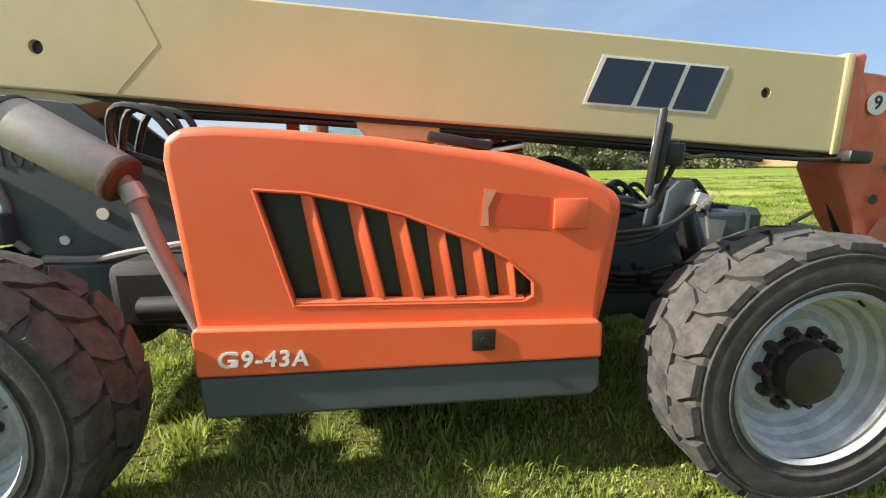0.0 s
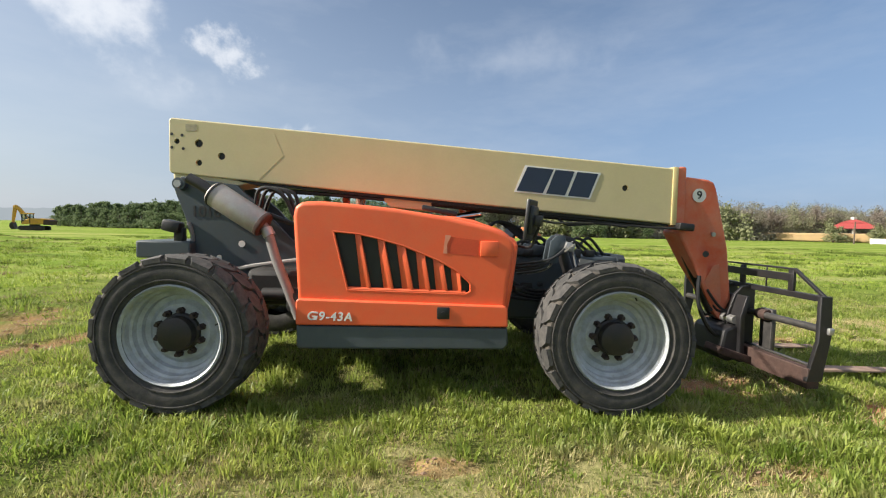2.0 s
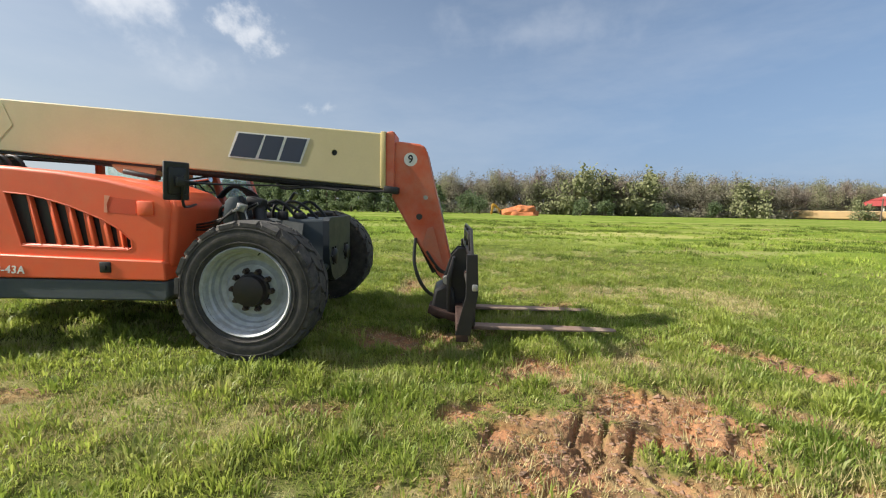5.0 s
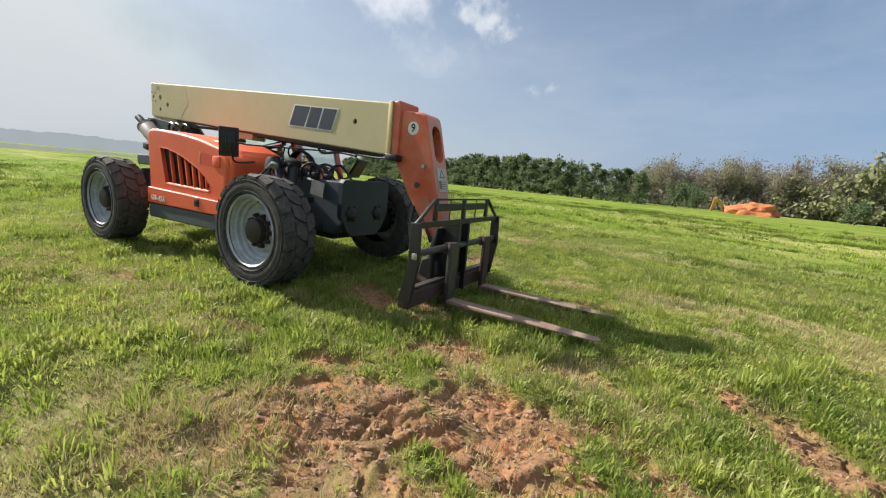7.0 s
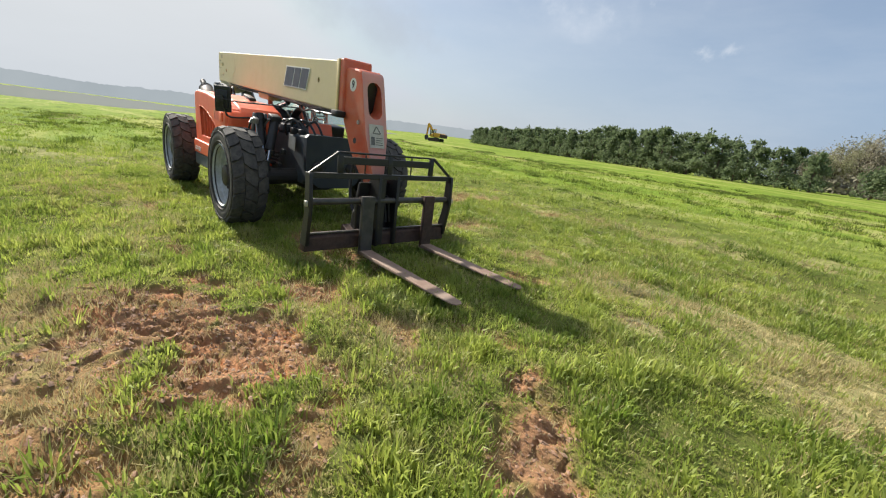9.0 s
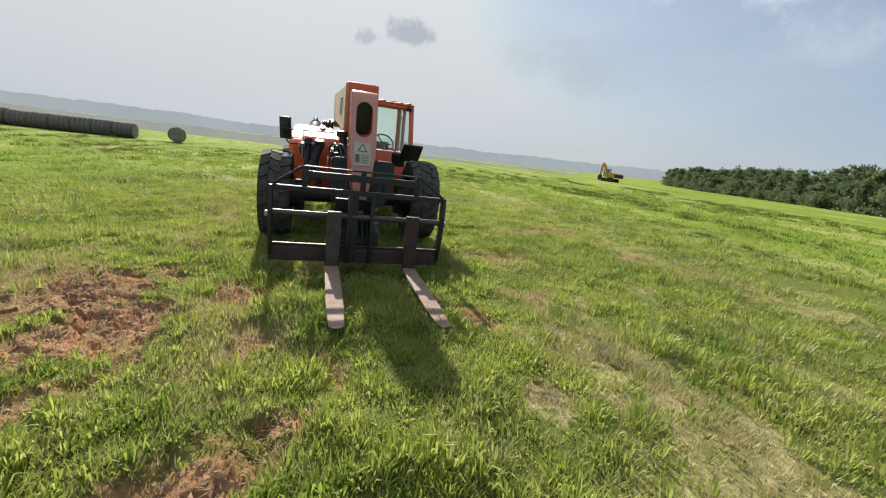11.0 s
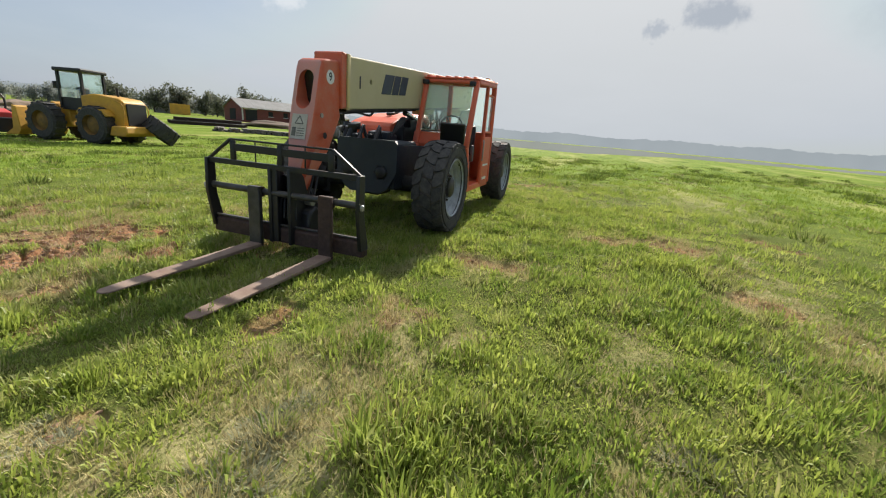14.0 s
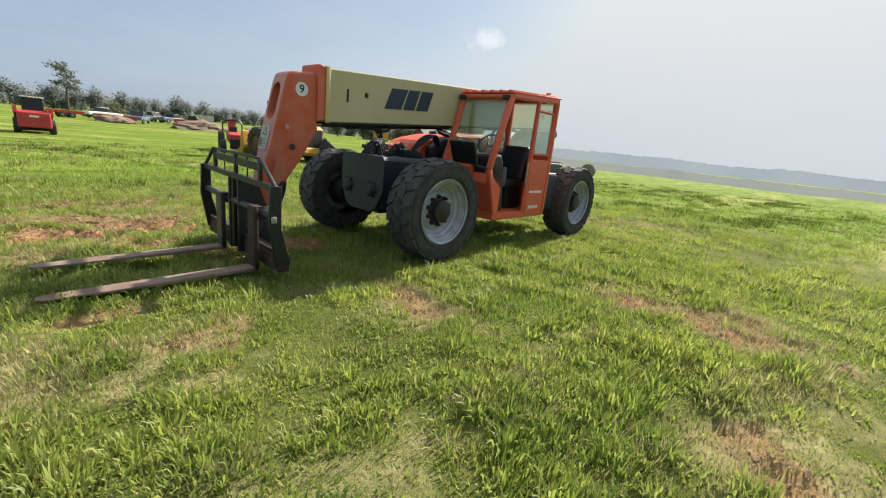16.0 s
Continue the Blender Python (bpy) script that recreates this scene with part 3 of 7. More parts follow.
def ground_material():
    m = bpy.data.materials.new("grassland")
    m.use_nodes = True
    n, l = m.node_tree.nodes, m.node_tree.links
    b = n["Principled BSDF"]
    co = n.new("ShaderNodeTexCoord").outputs["Object"]

    def nz(sc, det=6.0, ro=0.65, stretch=None):
        t = n.new("ShaderNodeTexNoise")
        t.inputs["Scale"].default_value, t.inputs["Detail"].default_value, t.inputs["Roughness"].default_value = sc, det, ro
        if stretch:
            mp = n.new("ShaderNodeMapping")
            mp.inputs["Rotation"].default_value = (0, 0, radians(stretch[2]))
            mp.inputs["Scale"].default_value = (stretch[0], stretch[1], 1)
            l.new(co, mp.inputs["Vector"])
            l.new(mp.outputs[0], t.inputs["Vector"])
        else:
            l.new(co, t.inputs["Vector"])
        return t.outputs["Fac"]

    def rng(v, a, c, lo=0.0, hi=1.0):
        r = n.new("ShaderNodeMapRange")
        r.inputs["From Min"].default_value, r.inputs["From Max"].default_value = a, c
        r.inputs["To Min"].default_value, r.inputs["To Max"].default_value = lo, hi
        l.new(v, r.inputs["Value"])
        return r.outputs[0]

    def mix(f, a, c):
        x = n.new("ShaderNodeMix")
        x.data_type = "RGBA"
        for sock, v in (("Factor", f), ("A", a), ("B", c)):
            if isinstance(v, tuple):
                x.inputs[sock].default_value = (*v, 1)
            else:
                l.new(v, x.inputs[sock])
        return x.outputs["Result"]

    def attr(name):
        a = n.new("ShaderNodeAttribute")
        a.attribute_name = name
        return a.outputs["Fac"]

    grass = mix(rng(nz(0.35), 0.35, 0.65), (0.14, 0.222, 0.03), (0.21, 0.282, 0.045))
    grass = mix(rng(nz(0.16, 5, 0.6, (0.3, 1.7, -12)), 0.5, 0.64), grass, (0.38, 0.375, 0.13))
    # two layers of dark streaks paint in the shading of tufts
    grass = mix(rng(nz(0.45, 6, 0.7, (0.3, 1.5, -6)), 0.55, 0.64, 0.0, 0.85), grass, (0.075, 0.125, 0.018))
    grass = mix(rng(nz(1.5, 5, 0.65, (0.35, 1.3, -8)), 0.57, 0.66, 0.0, 0.9), grass, (0.06, 0.10, 0.014))
    grass = mix(rng(nz(3.5, 6, 0.75, (0.5, 1.2, 10)), 0.5, 0.75, 0.0, 0.75), grass, (0.19, 0.24, 0.045))
    grass = mix(rng(nz(30, 4), 0.35, 0.75, 0.0, 0.45), grass, (0.08, 0.115, 0.015))
    grass = mix(rng(nz(0.8, 5), 0.64, 0.72, 0.0, 0.6), grass, (0.24, 0.19, 0.085))
    thatch = mix(rng(nz(22, 5), 0.35, 0.7), (0.085, 0.11, 0.025), (0.125, 0.105, 0.05))
    near = n.new("ShaderNodeMath")
    near.operation = "MULTIPLY"
    near.inputs[1].default_value = 0.8
    l.new(attr("thatch"), near.inputs[0])
    grass = mix(near.outputs[0], grass, thatch)
    dry = n.new("ShaderNodeMath")
    dry.operation = "MULTIPLY"
    l.new(attr("straw"), dry.inputs[0])
    l.new(rng(nz(9, 6, 0.7), 0.35, 0.65, 0.1, 0.9), dry.inputs[1])
    grass = mix(dry.outputs[0], grass, (0.47, 0.41, 0.21))
    earth = mix(rng(nz(6), 0.38, 0.62), (0.40, 0.215, 0.115), (0.26, 0.15, 0.085))
    earth = mix(rng(nz(1.7, 4), 0.52, 0.64, 0.0, 0.8), earth, (0.44, 0.205, 0.10))
    earth = mix(rng(nz(3.1, 5), 0.52, 0.66, 0.0, 0.7), earth, (0.16, 0.125, 0.06))
    earth = mix(rng(nz(38, 4), 0.5, 0.72, 0.0, 0.55), earth, (0.14, 0.09, 0.06))
    l.new(mix(attr("soil"), grass, earth), b.inputs["Base Color"])
    b.inputs["Roughness"].default_value = 0.95
    b.inputs["Specular IOR Level"].default_value = 0.03
    bp = n.new("ShaderNodeBump")
    bp.inputs["Strength"].default_value, bp.inputs["Distance"].default_value = 0.7, 0.05
    l.new(nz(14, 8, 0.7), bp.inputs["Height"])
    l.new(bp.outputs[0], b.inputs["Normal"])
    return m


ground = new("ground", ground_mesh())
ground.data.materials.append(ground_material())
tagged(ground, "green spring pasture with worn red earth patches", "ground", kind="structure")

BLADE = leaf_mat("grass_blade", (0.125, 0.208, 0.026), (0.42, 0.47, 0.10), 0.5, 0.52, 1.4, (0.44, 0.38, 0.20), 0.45)
# rank grass, its green darkened to stand in for shadowed hollows and ruts
RANK = leaf_mat("rank_grass_blade", (0.058, 0.098, 0.015), (0.155, 0.205, 0.036), 0.8, 0.3, 0.8, (0.22, 0.18, 0.08))
FIELD = leaf_mat("field_grass_blade", (0.16, 0.258, 0.03), (0.35, 0.42, 0.072), 0.7, 0.30, 0.6, (0.40, 0.36, 0.16))
DRY = leaf_mat("dry_grass_blade", (0.58, 0.50, 0.26), (0.36, 0.31, 0.14), 0.8, 0.3, 3.0)


def sheet(name, x, y, ln, wd, lean, away, rs, material, label, bent=True, category="grass"):
    """Bent blades as one sheet of small faces: a quad and a tip each."""
    k = len(x)
    z = height(x, y) + relief(x, y) - 0.006
    dx, dy = np.cos(away), np.sin(away)
    b = away + math.pi / 2 + rs.normal(0, 0.5, k)
    side = np.stack([np.cos(b) * wd / 2, np.sin(b) * wd / 2, 0 * x], -1)
    base = np.stack([x, y, z], -1)
    mid = base + np.stack([dx * ln * lean * 0.35, dy * ln * lean * 0.35, ln * 0.62], -1)
    tip = base + np.stack([dx * ln * lean, dy * ln * lean, ln * (1.05 - 0.5 * lean)], -1)
    if not bent:
        co = np.stack([base - side, base + side, tip], 1).reshape(-1, 3)
        me = bpy.data.meshes.new(name)
        me.vertices.add(3 * k)
        me.vertices.foreach_set("co", co.ravel())
        me.loops.add(3 * k)
        me.loops.foreach_set("vertex_index", np.arange(3 * k))
        me.polygons.add(k)
        me.polygons.foreach_set("loop_start", np.arange(k) * 3)
        me.update(calc_edges=True)
        me.materials.append(material)
        return tagged(new(name, me), label, category, kind="stuff")
    co = np.stack([base - side * 0.7, base + side * 0.7, mid + side, mid - side, tip], 1).reshape(-1, 3)
    o = (np.arange(k) * 5)[:, None]
    loops = np.concatenate([o + np.array([0, 1, 2, 3]), o + np.array([3, 2, 4])], 1).ravel()
    starts = (np.arange(k) * 7)[:, None] + np.array([0, 4])
    me = bpy.data.meshes.new(name)
    me.vertices.add(len(co))
    me.vertices.foreach_set("co", co.ravel())
    me.loops.add(len(loops))
    me.loops.foreach_set("vertex_index", loops)
    me.polygons.add(2 * k)
    me.polygons.foreach_set("loop_start", starts.ravel())
    me.update(calc_edges=True)
    me.materials.append(material)
    return tagged(new(name, me), label, category, kind="stuff")


def tufts(name, n, region, per, length, width, spread, seed, material, keep, label, bent=True, laid=0.0):
    """Grass in tufts: blades lean out from many centres, lush in some patches and short in others."""
    rs = np.random.RandomState(seed)
    x0, x1, y0, y1 = region
    cx, cy = rs.uniform(x0, x1, n), rs.uniform(y0, y1, n)
    ok = rs.uniform(0, 1, n) < keep(cx, cy)
    cx, cy = cx[ok], cy[ok]
    lush = np.clip(0.82 + 0.3 * grain(cx, cy, 1.1, 30.0) + 0.5 * grain(cx, cy, 3.3, 31.0) + 0.5 * grain(cx, cy, 8.5, 34.0) + rs.normal(0, 0.2, len(cx)), 0.25, 1.9)
    k = len(cx) * per
    i = np.repeat(np.arange(len(cx)), per)
    a, r = rs.uniform(0, 2 * math.pi, k), spread * np.sqrt(rs.uniform(0, 1, k))
    ln = length * lush[i] * rs.uniform(0.45, 1.2, k)
    lean = np.clip(0.15 + 0.55 * r / spread * rs.uniform(0.4, 1.3, k) + laid, 0.1, 1.15 + 0.75 * laid)
    return sheet(name, cx[i] + r * np.cos(a), cy[i] + r * np.sin(a), ln, width * rs.uniform(0.6, 1.35, k), lean, a + rs.normal(0, 0.6, k), rs, material, label, bent)


def close(x, y):
    """1 on the ground that is passed closely, falling to 0 a few metres farther out; thin beneath the machine."""
    d = np.hypot((x - 4.7) / 5.3, (y + 0.1) / 4.0)
    under = (x > -0.4) & (x < 3.9) & (np.abs(y) < 0.8)
    return np.clip((1.45 - d) / 0.45, 0, 1) * np.where(under, 0.35, 1.0)


def near_keep(x, y):
    return close(x, y) * np.clip(1 - 1.25 * bare(x, y), 0, 1) ** 1.6 * np.clip(0.95 + 0.45 * grain(x, y, 1.6, 32.0) + 0.8 * grain(x, y, 5.2, 33.0) + 0.5 * grain(x, y, 11.0, 35.0), 0.1, 1) * (1 - 0.88 * patches(x, y, STRAW))


def short_keep(x, y):
    return close(x, y) * np.clip(1 - 1.25 * bare(x, y), 0, 1) ** 1.6 * np.clip(0.8 + 0.6 * grain(x, y, 4.0, 36.0), 0.4, 1) * (1 - 0.8 * patches(x, y, STRAW))


def ring_keep(x, y):
    d = np.hypot((x - 4.2) / 1.25, y - 0.4)
    return np.clip((11 - d) / 4, 0, 1) * (1 - 0.85 * patches(x, y, STRAW)) * (1 - 0.7 * close(x, y)) * (1 - patches(x, y, SOIL)) * np.clip(0.75 + 0.9 * wobble(x, y, 1.3, 1.2) + 0.5 * wobble(x, y, 3.7, 0.2), 0.12, 1)


def far_keep(x, y):
    d = np.hypot((x - 4.2) / 1.25, y - 0.4)
    return (1 - 0.8 * patches(x, y, STRAW)) * np.clip((d - 6) / 4, 0, 1) * np.clip((27 - d) / 12, 0, 1) * np.clip(0.6 + 0.9 * wobble(x, y, 0.9, 1.2) + 0.5 * wobble(x, y, 2.7, 0.2), 0.35, 1)


def clump_keep(x, y):
    d = np.hypot((x - 4.2) / 1.25, y - 0.4)
    u, v = 0.98 * x - 0.19 * y, 0.19 * x + 0.98 * y
    # streaks of dark grass take the place of shadowed undulations
    streak = 1.5 * grain(u * 0.35, v * 1.6, 0.62, 52.0) + 0.9 * grain(u * 0.6, v * 1.5, 1.5, 53.0)
    return np.clip((d - 5) / 4, 0, 1) * np.clip(-0.35 + 1.5 * streak + 0.5 * wobble(x, y, 2.9, 1.2), 0, 1)


def dry_keep(x, y):
    s = patches(x, y, SOIL)
    return np.clip(0.16 + 1.0 * patches(x, y, STRAW) + 0.3 * (s > 0.02) * np.clip(1.25 - bare(x, y), 0, 1) + 0.6 * np.clip(wobble(x, y, 1.1, 5.0), 0, 1), 0, 1) * close(x, y) ** 0.5


tufts("grass", 27000, (-3.2, 12.6, -6, 5.8), 17, 0.095, 0.0098, 0.065, 11, BLADE, near_keep, "lush green meadow grass, uneven and tufted")
tufts("short_grass", 92000, (-3.2, 12.6, -6, 5.8), 13, 0.055, 0.011, 0.10, 14, BLADE, short_keep, "short green grass close to the ground", False)
tufts("field_grass", 52000, (-10, 19, -11, 12), 11, 0.10, 0.016, 0.09, 15, BLADE, ring_keep, "green grass of the field round the machine", False)
tufts("meadow_grass", 85000, (-30, 38, -28, 29), 7, 0.11, 0.034, 0.14, 12, FIELD, far_keep, "green meadow grass farther out", False)
tufts("rank_grass", 17000, (-26, 34, -24, 26), 30, 0.15, 0.024, 0.24, 16, RANK, clump_keep, "rank clumps of taller grass, darkened for shadowed hollows", False)
tufts("dry_grass", 85000, (-3.5, 12.5, -6, 6), 9, 0.068, 0.0075, 0.07, 13, DRY, dry_keep, "pale dead grass between the green blades", False)

MAT = leaf_mat("matted_dead_grass", (0.36, 0.28, 0.16), (0.20, 0.175, 0.08), 0.9, 0.15, 3.0)


def mat_keep(x, y):
    s = patches(x, y, SOIL)
    return 0.65 * (s > 0.03) * (1 - ruts(x, y)) * np.clip(0.25 + 1.0 * wobble(x, y, 4.1, 3.0) + 0.7 * wobble(x, y, 11, 1.0), 0, 1) + 0.6 * patches(x, y, STRAW) * close(x, y)


tufts("matted_grass", 20000, (-3.5, 10.5, -6, 6), 16, 0.075, 0.0065, 0.08, 18, MAT, mat_keep, "brown trampled grass matted into the bare earth", False, 0.75)


def thatch_keep(x, y):
    d = np.hypot((x - 4.2) / 1.25, y - 0.4)
    return np.clip((d - 4) / 3, 0, 1) * np.clip(-0.1 + 1.6 * grain(x * 0.6, y * 1.2, 0.45, 9.0) + 0.8 * grain(x, y, 1.7, 10.0), 0, 1)


tufts("dead_thatch", 8000, (-24, 32, -22, 24), 42, 0.09, 0.022, 0.3, 19, MAT, thatch_keep, "brown dead thatch showing through the field's grass", False, 0.6)


# small heaps of mown grass, dried grey, left along the tracks
HEAPS = ((7.78, 1.86, 0.2, 0.12, 40, 1.0), (7.97, 0.94, 0.2, 0.12, 10, 1.0), (8.36, 2.0, 0.22, 0.1, 0, 1.0), (7.82, 2.06, 0.16, 0.1, 20, 1.0), (8.34, 3.06, 0.22, 0.1, 30, 0.9),
         (8.8, 3.03, 0.2, 0.12, 0, 1.0), (9.28, 3.12, 0.26, 0.1, -20, 1.0), (8.41, 0.44, 0.16, 0.1, 50, 0.9), (6.6, 2.85, 0.2, 0.12, 40, 0.9), (7.0, 3.5, 0.3, 0.12, 60, 0.8),
         (7.9, 1.7, 0.2, 0.1, 80, 0.8), (7.35, 1.8, 0.15, 0.1, 0, 0.8), (5.8, 4.3, 0.3, 0.1, 10, 0.8), (4.6, 5.9, 0.4, 0.12, 30, 0.8))
HEAP = leaf_mat("mown_grass_heap", (0.36, 0.35, 0.23), (0.16, 0.18, 0.09), 0.9, 0.15, 3.0)


def heap_keep(x, y):
    return patches(x, y, HEAPS) ** 2 * np.clip(0.45 + 1.4 * grain(x, y, 9.0, 51.0), 0, 1)


tufts("mown_grass", 60000, (3.5, 10.5, 0, 7), 26, 0.06, 0.008, 0.06, 41, HEAP, heap_keep, "small heaps of mown grass dried grey on the pasture", False, 0.55)

# ruts across the field, drawn as coarse grass darkened for their shadows
TRACKS = ((8.0, 5.5, 1.0, 0.22, -39, 1.0), (5.4, 7.6, 1.5, 0.2, -20, 0.9), (3.4, 8.6, 1.7, 0.22, -4, 0.9), (6.9, 3.3, 0.55, 0.16, 55, 0.9), (4.4, 6.3, 1.2, 0.2, 25, 0.8),
          (-7.5, 12.2, 1.8, 0.5, 20, 0.9), (0.9, 8.9, 1.5, 0.2, 60, 0.7), (10.6, 6.5, 1.6, 0.2, -14, 0.9), (8.2, 10.6, 2.4, 0.3, -10, 0.9), (3.7, 21, 3.5, 0.6, 4, 0.9), (12.5, 15, 4, 0.5, -5, 0.9))


def track_keep(x, y):
    return patches(x, y, TRACKS)


tufts("track_grass", 40000, (-11, 18, 2, 24), 24, 0.10, 0.014, 0.12, 42, RANK, track_keep, "coarse grass along old wheel ruts, darkened for their shadows", False, 0.2)


def clods(n, seed):
    """Crumbs and lumps of turned earth strewn over the bare patches."""
    rs = np.random.RandomState(seed)
    x, y = rs.uniform(-4.5, 10.5, n * 11), rs.uniform(-5.5, 6, n * 11)
    ok = rs.uniform(0, 1, len(x)) < bare(x, y) ** 1.5
    x, y = x[ok][:n], y[ok][:n]
    k = len(x)
    g = np.array([(1, 0, 0), (-1, 0, 0), (0, 1, 0), (0, -1, 0), (0, 0, 1), (0, 0, -1)], float)
    f = np.array([(0, 2, 4), (2, 1, 4), (1, 3, 4), (3, 0, 4), (2, 0, 5), (1, 2, 5), (3, 1, 5), (0, 3, 5)])
    s = 0.0035 + 0.014 * rs.uniform(0, 1, k) ** 5
    co = g[None] * s[:, None, None] * rs.uniform(0.6, 1.3, (k, 6, 1)) + rs.normal(0, 0.2, (k, 6, 3)) * s[:, None, None]
    co[..., 0] *= 1.5
    co[..., 2] *= 0.6
    z = height(x, y) + relief(x, y) + 0.3 * s
    co += np.stack([x, y, z], -1)[:, None, :]
    me = bpy.data.meshes.new("earth_clods")
    me.from_pydata(co.reshape(-1, 3).tolist(), [], (f[None] + (np.arange(k) * 6)[:, None, None]).reshape(-1, 3).tolist())
    me.materials.append(mat("clod_earth", (0.33, 0.20, 0.13), 0.95, second=(0.19, 0.125, 0.085), scale=4, amount=0.9, grain=0.25, grain_scale=30))
    return tagged(new("earth_clods", me), "loose crumbs and clods of turned red earth", "soil", kind="stuff")


clods(30000, 17)


# ---- telehandler ----
CY = -0.02  # middle of the boom
machine = thing("telehandler", "orange telehandler with cream boom, parked with forks lowered", "telehandler")

# frame
bm = B()
prism(bm, [(-0.75, 0.76), (-0.75, 1.02), (0.75, 1.06), (2.65, 1.02), (2.85, 1.24), (3.86, 1.24), (3.92, 1.1), (3.92, 0.72), (3.75, 0.58), (2.6, 0.60), (0.7, 0.70)], -0.30, 0.36, 0.03)
part("frame", bm, SLATE, machine, "slate grey welded steel frame")
bm = B()
slab(bm, [(-0.86, -0.35), (-0.34, -0.35), (-0.34, 0.35), (-0.86, 0.35)], 1.15, 1.32, 0.02)
part("rear_deck", bm, SLATE, machine)
bm = prism(B(), [(-0.95, 0.74), (-0.95, 1.0), (-0.6, 1.1), (-0.6, 0.70)], -0.40, 0.44, 0.03)
part("counterweight", bm, SLATE, machine)
# front end plate
bm = B()
vs = [(-0.33, 0.98), (-0.33, 1.22), (-0.29, 1.26), (0.52, 1.26), (0.56, 1.22), (0.56, 0.85), (0.43, 0.62), (0.32, 0.56), (-0.12, 0.56), (-0.22, 0.62), (-0.33, 0.82)]
lo = [bm.verts.new((3.86, y, z)) for y, z in vs]
hi = [bm.verts.new((3.93, y, z)) for y, z in vs]
bm.faces.new(lo)
bm.faces.new(hi[::-1])
for i in range(len(vs)):
    j = (i + 1) % len(vs)
    bm.faces.new((lo[i], hi[i], hi[j], lo[j]))
bmesh.ops.recalc_face_normals(bm, faces=bm.faces[:])
part("front_plate", bm, DARK_SLATE, machine, "dark slate steel front plate")
for y in (-0.16, 0.34):
    bm = lathe(B(), [(0.001, 0.03), (0.06, 0.03), (0.075, 0.02), (0.085, 0.0), (0.085, -0.02)], 20)
    bm.transform(Matrix.Translation((3.935, y, 0.84)) @ Matrix.Rotation(radians(-90), 4, "Z"))
    part("lamp_socket", bm, BLACK, machine)
    for k in range(6):
        a = k * math.pi / 3
        part("socket_bolt", rod(B(), (3.93, y + 0.1 * math.cos(a), 0.84 + 0.1 * math.sin(a)), (3.945, y + 0.1 * math.cos(a), 0.84 + 0.1 * math.sin(a)), 0.012, seg=6), BLACK, machine)

# tower plates that carry the boom's pivot
TOWER = [(-0.52, 1.76), (-0.55, 1.86), (-0.47, 1.95), (-0.36, 1.93), (0.05, 1.88), (0.30, 1.66), (0.62, 1.32), (0.70, 1.15), (0.64, 1.0), (0.1, 0.98), (-0.28, 1.08), (-0.40, 1.22), (-0.38, 1.40)]
for y0, y1 in ((-0.26, -0.22), (0.18, 0.22)):
    part("tower_plate", prism(B(), TOWER, y0, y1, 0.006), SLATE, machine, "slate steel plate that carries the boom pivot")
bm = tube(B(), [(-0.40, -0.27, 1.5), (-0.36, -0.27, 1.34), (-0.40, -0.27, 1.22), (-0.3, -0.27, 1.1)], 0.02)
part("tower_edge", bm, PIPE_GREY, machine)
bm = B()
tube(bm, [(-0.22, -0.28, 1.06), (0.05, -0.30, 1.055), (0.3, -0.34, 1.10), (0.75, -0.40, 1.17)], 0.022)
part("side_pipe", bm, PIPE_GREY, machine)
for x, z, r in ((0.11, 1.30, 0.032), (-0.11, 1.16, 0.026)):
    part("plate_plug", rod(B(), (x, -0.262, z), (x, -0.27, z), r, seg=20), WHITE, machine, "pale round plug")
part("pivot_pin", rod(B(), (-0.46, -0.33, 1.87), (-0.46, 0.30, 1.87), 0.06, seg=24), SLATE, machine)
part("pivot_cap", rod(B(), (-0.46, -0.35, 1.87), (-0.46, -0.33, 1.87), 0.035, seg=16), STEEL, machine)
bm = text_mesh("1016", 0.148, Matrix.Translation((-0.235, -0.263, 1.605)) @ Matrix.Rotation(radians(90), 4, "X"))
part("stencil_number", bm, SOOT, machine, "black stencilled number", 0)
# rear lamp on its bracket
bm = box(B(), (-0.52, -0.32, 1.46), (0.17, 0.11, 0.11), Matrix.Rotation(radians(12), 4, "Y"), 0.02)
part("rear_lamp", bm, BLACK, machine)
part("lamp_bracket", box(B(), (-0.47, -0.29, 1.38), (0.09, 0.07, 0.13), bevel=0.01), BLACK, machine)

# exhaust
bm = lathe(B(), [(0.001, -0.27), (0.1, -0.27), (0.112, -0.258), (0.116, -0.235), (0.116, 0.235), (0.112, 0.258), (0.1, 0.27), (0.001, 0.27)], 28)
M_EX = Matrix.Translation((0.235, -0.60, 1.628)) @ (Vector((0.436, 0, -0.275))).to_track_quat("Y", "Z").to_matrix().to_4x4()
bm.transform(M_EX)
muffler = part("muffler", bm, MUFFLER, machine, "weathered aluminised exhaust muffler")
bm = lathe(B(), [(0.001, 0.273), (0.106, 0.273), (0.1165, 0.262), (0.1175, 0.235), (0.1165, 0.233)], 28)
bm.transform(M_EX)
part("muffler_end", bm, RUST, muffler, "rusty end cap")
bm = B()
for y in (-0.25,):
    ring = lathe(B(), [(0.113, y), (0.121, y), (0.121, y + 0.018), (0.113, y + 0.018)], 28)
    me = bpy.data.meshes.new("ring")
    ring.to_mesh(me)
    ring.free()
    bm.from_mesh(me)
bm.transform(M_EX)
part("muffler_band", bm, BLACK, muffler)
part("tail_pipe", tube(B(), [(0.04, -0.60, 1.745), (-0.08, -0.60, 1.83), (-0.20, -0.60, 1.895)], 0.05, 14), BLACK, machine)
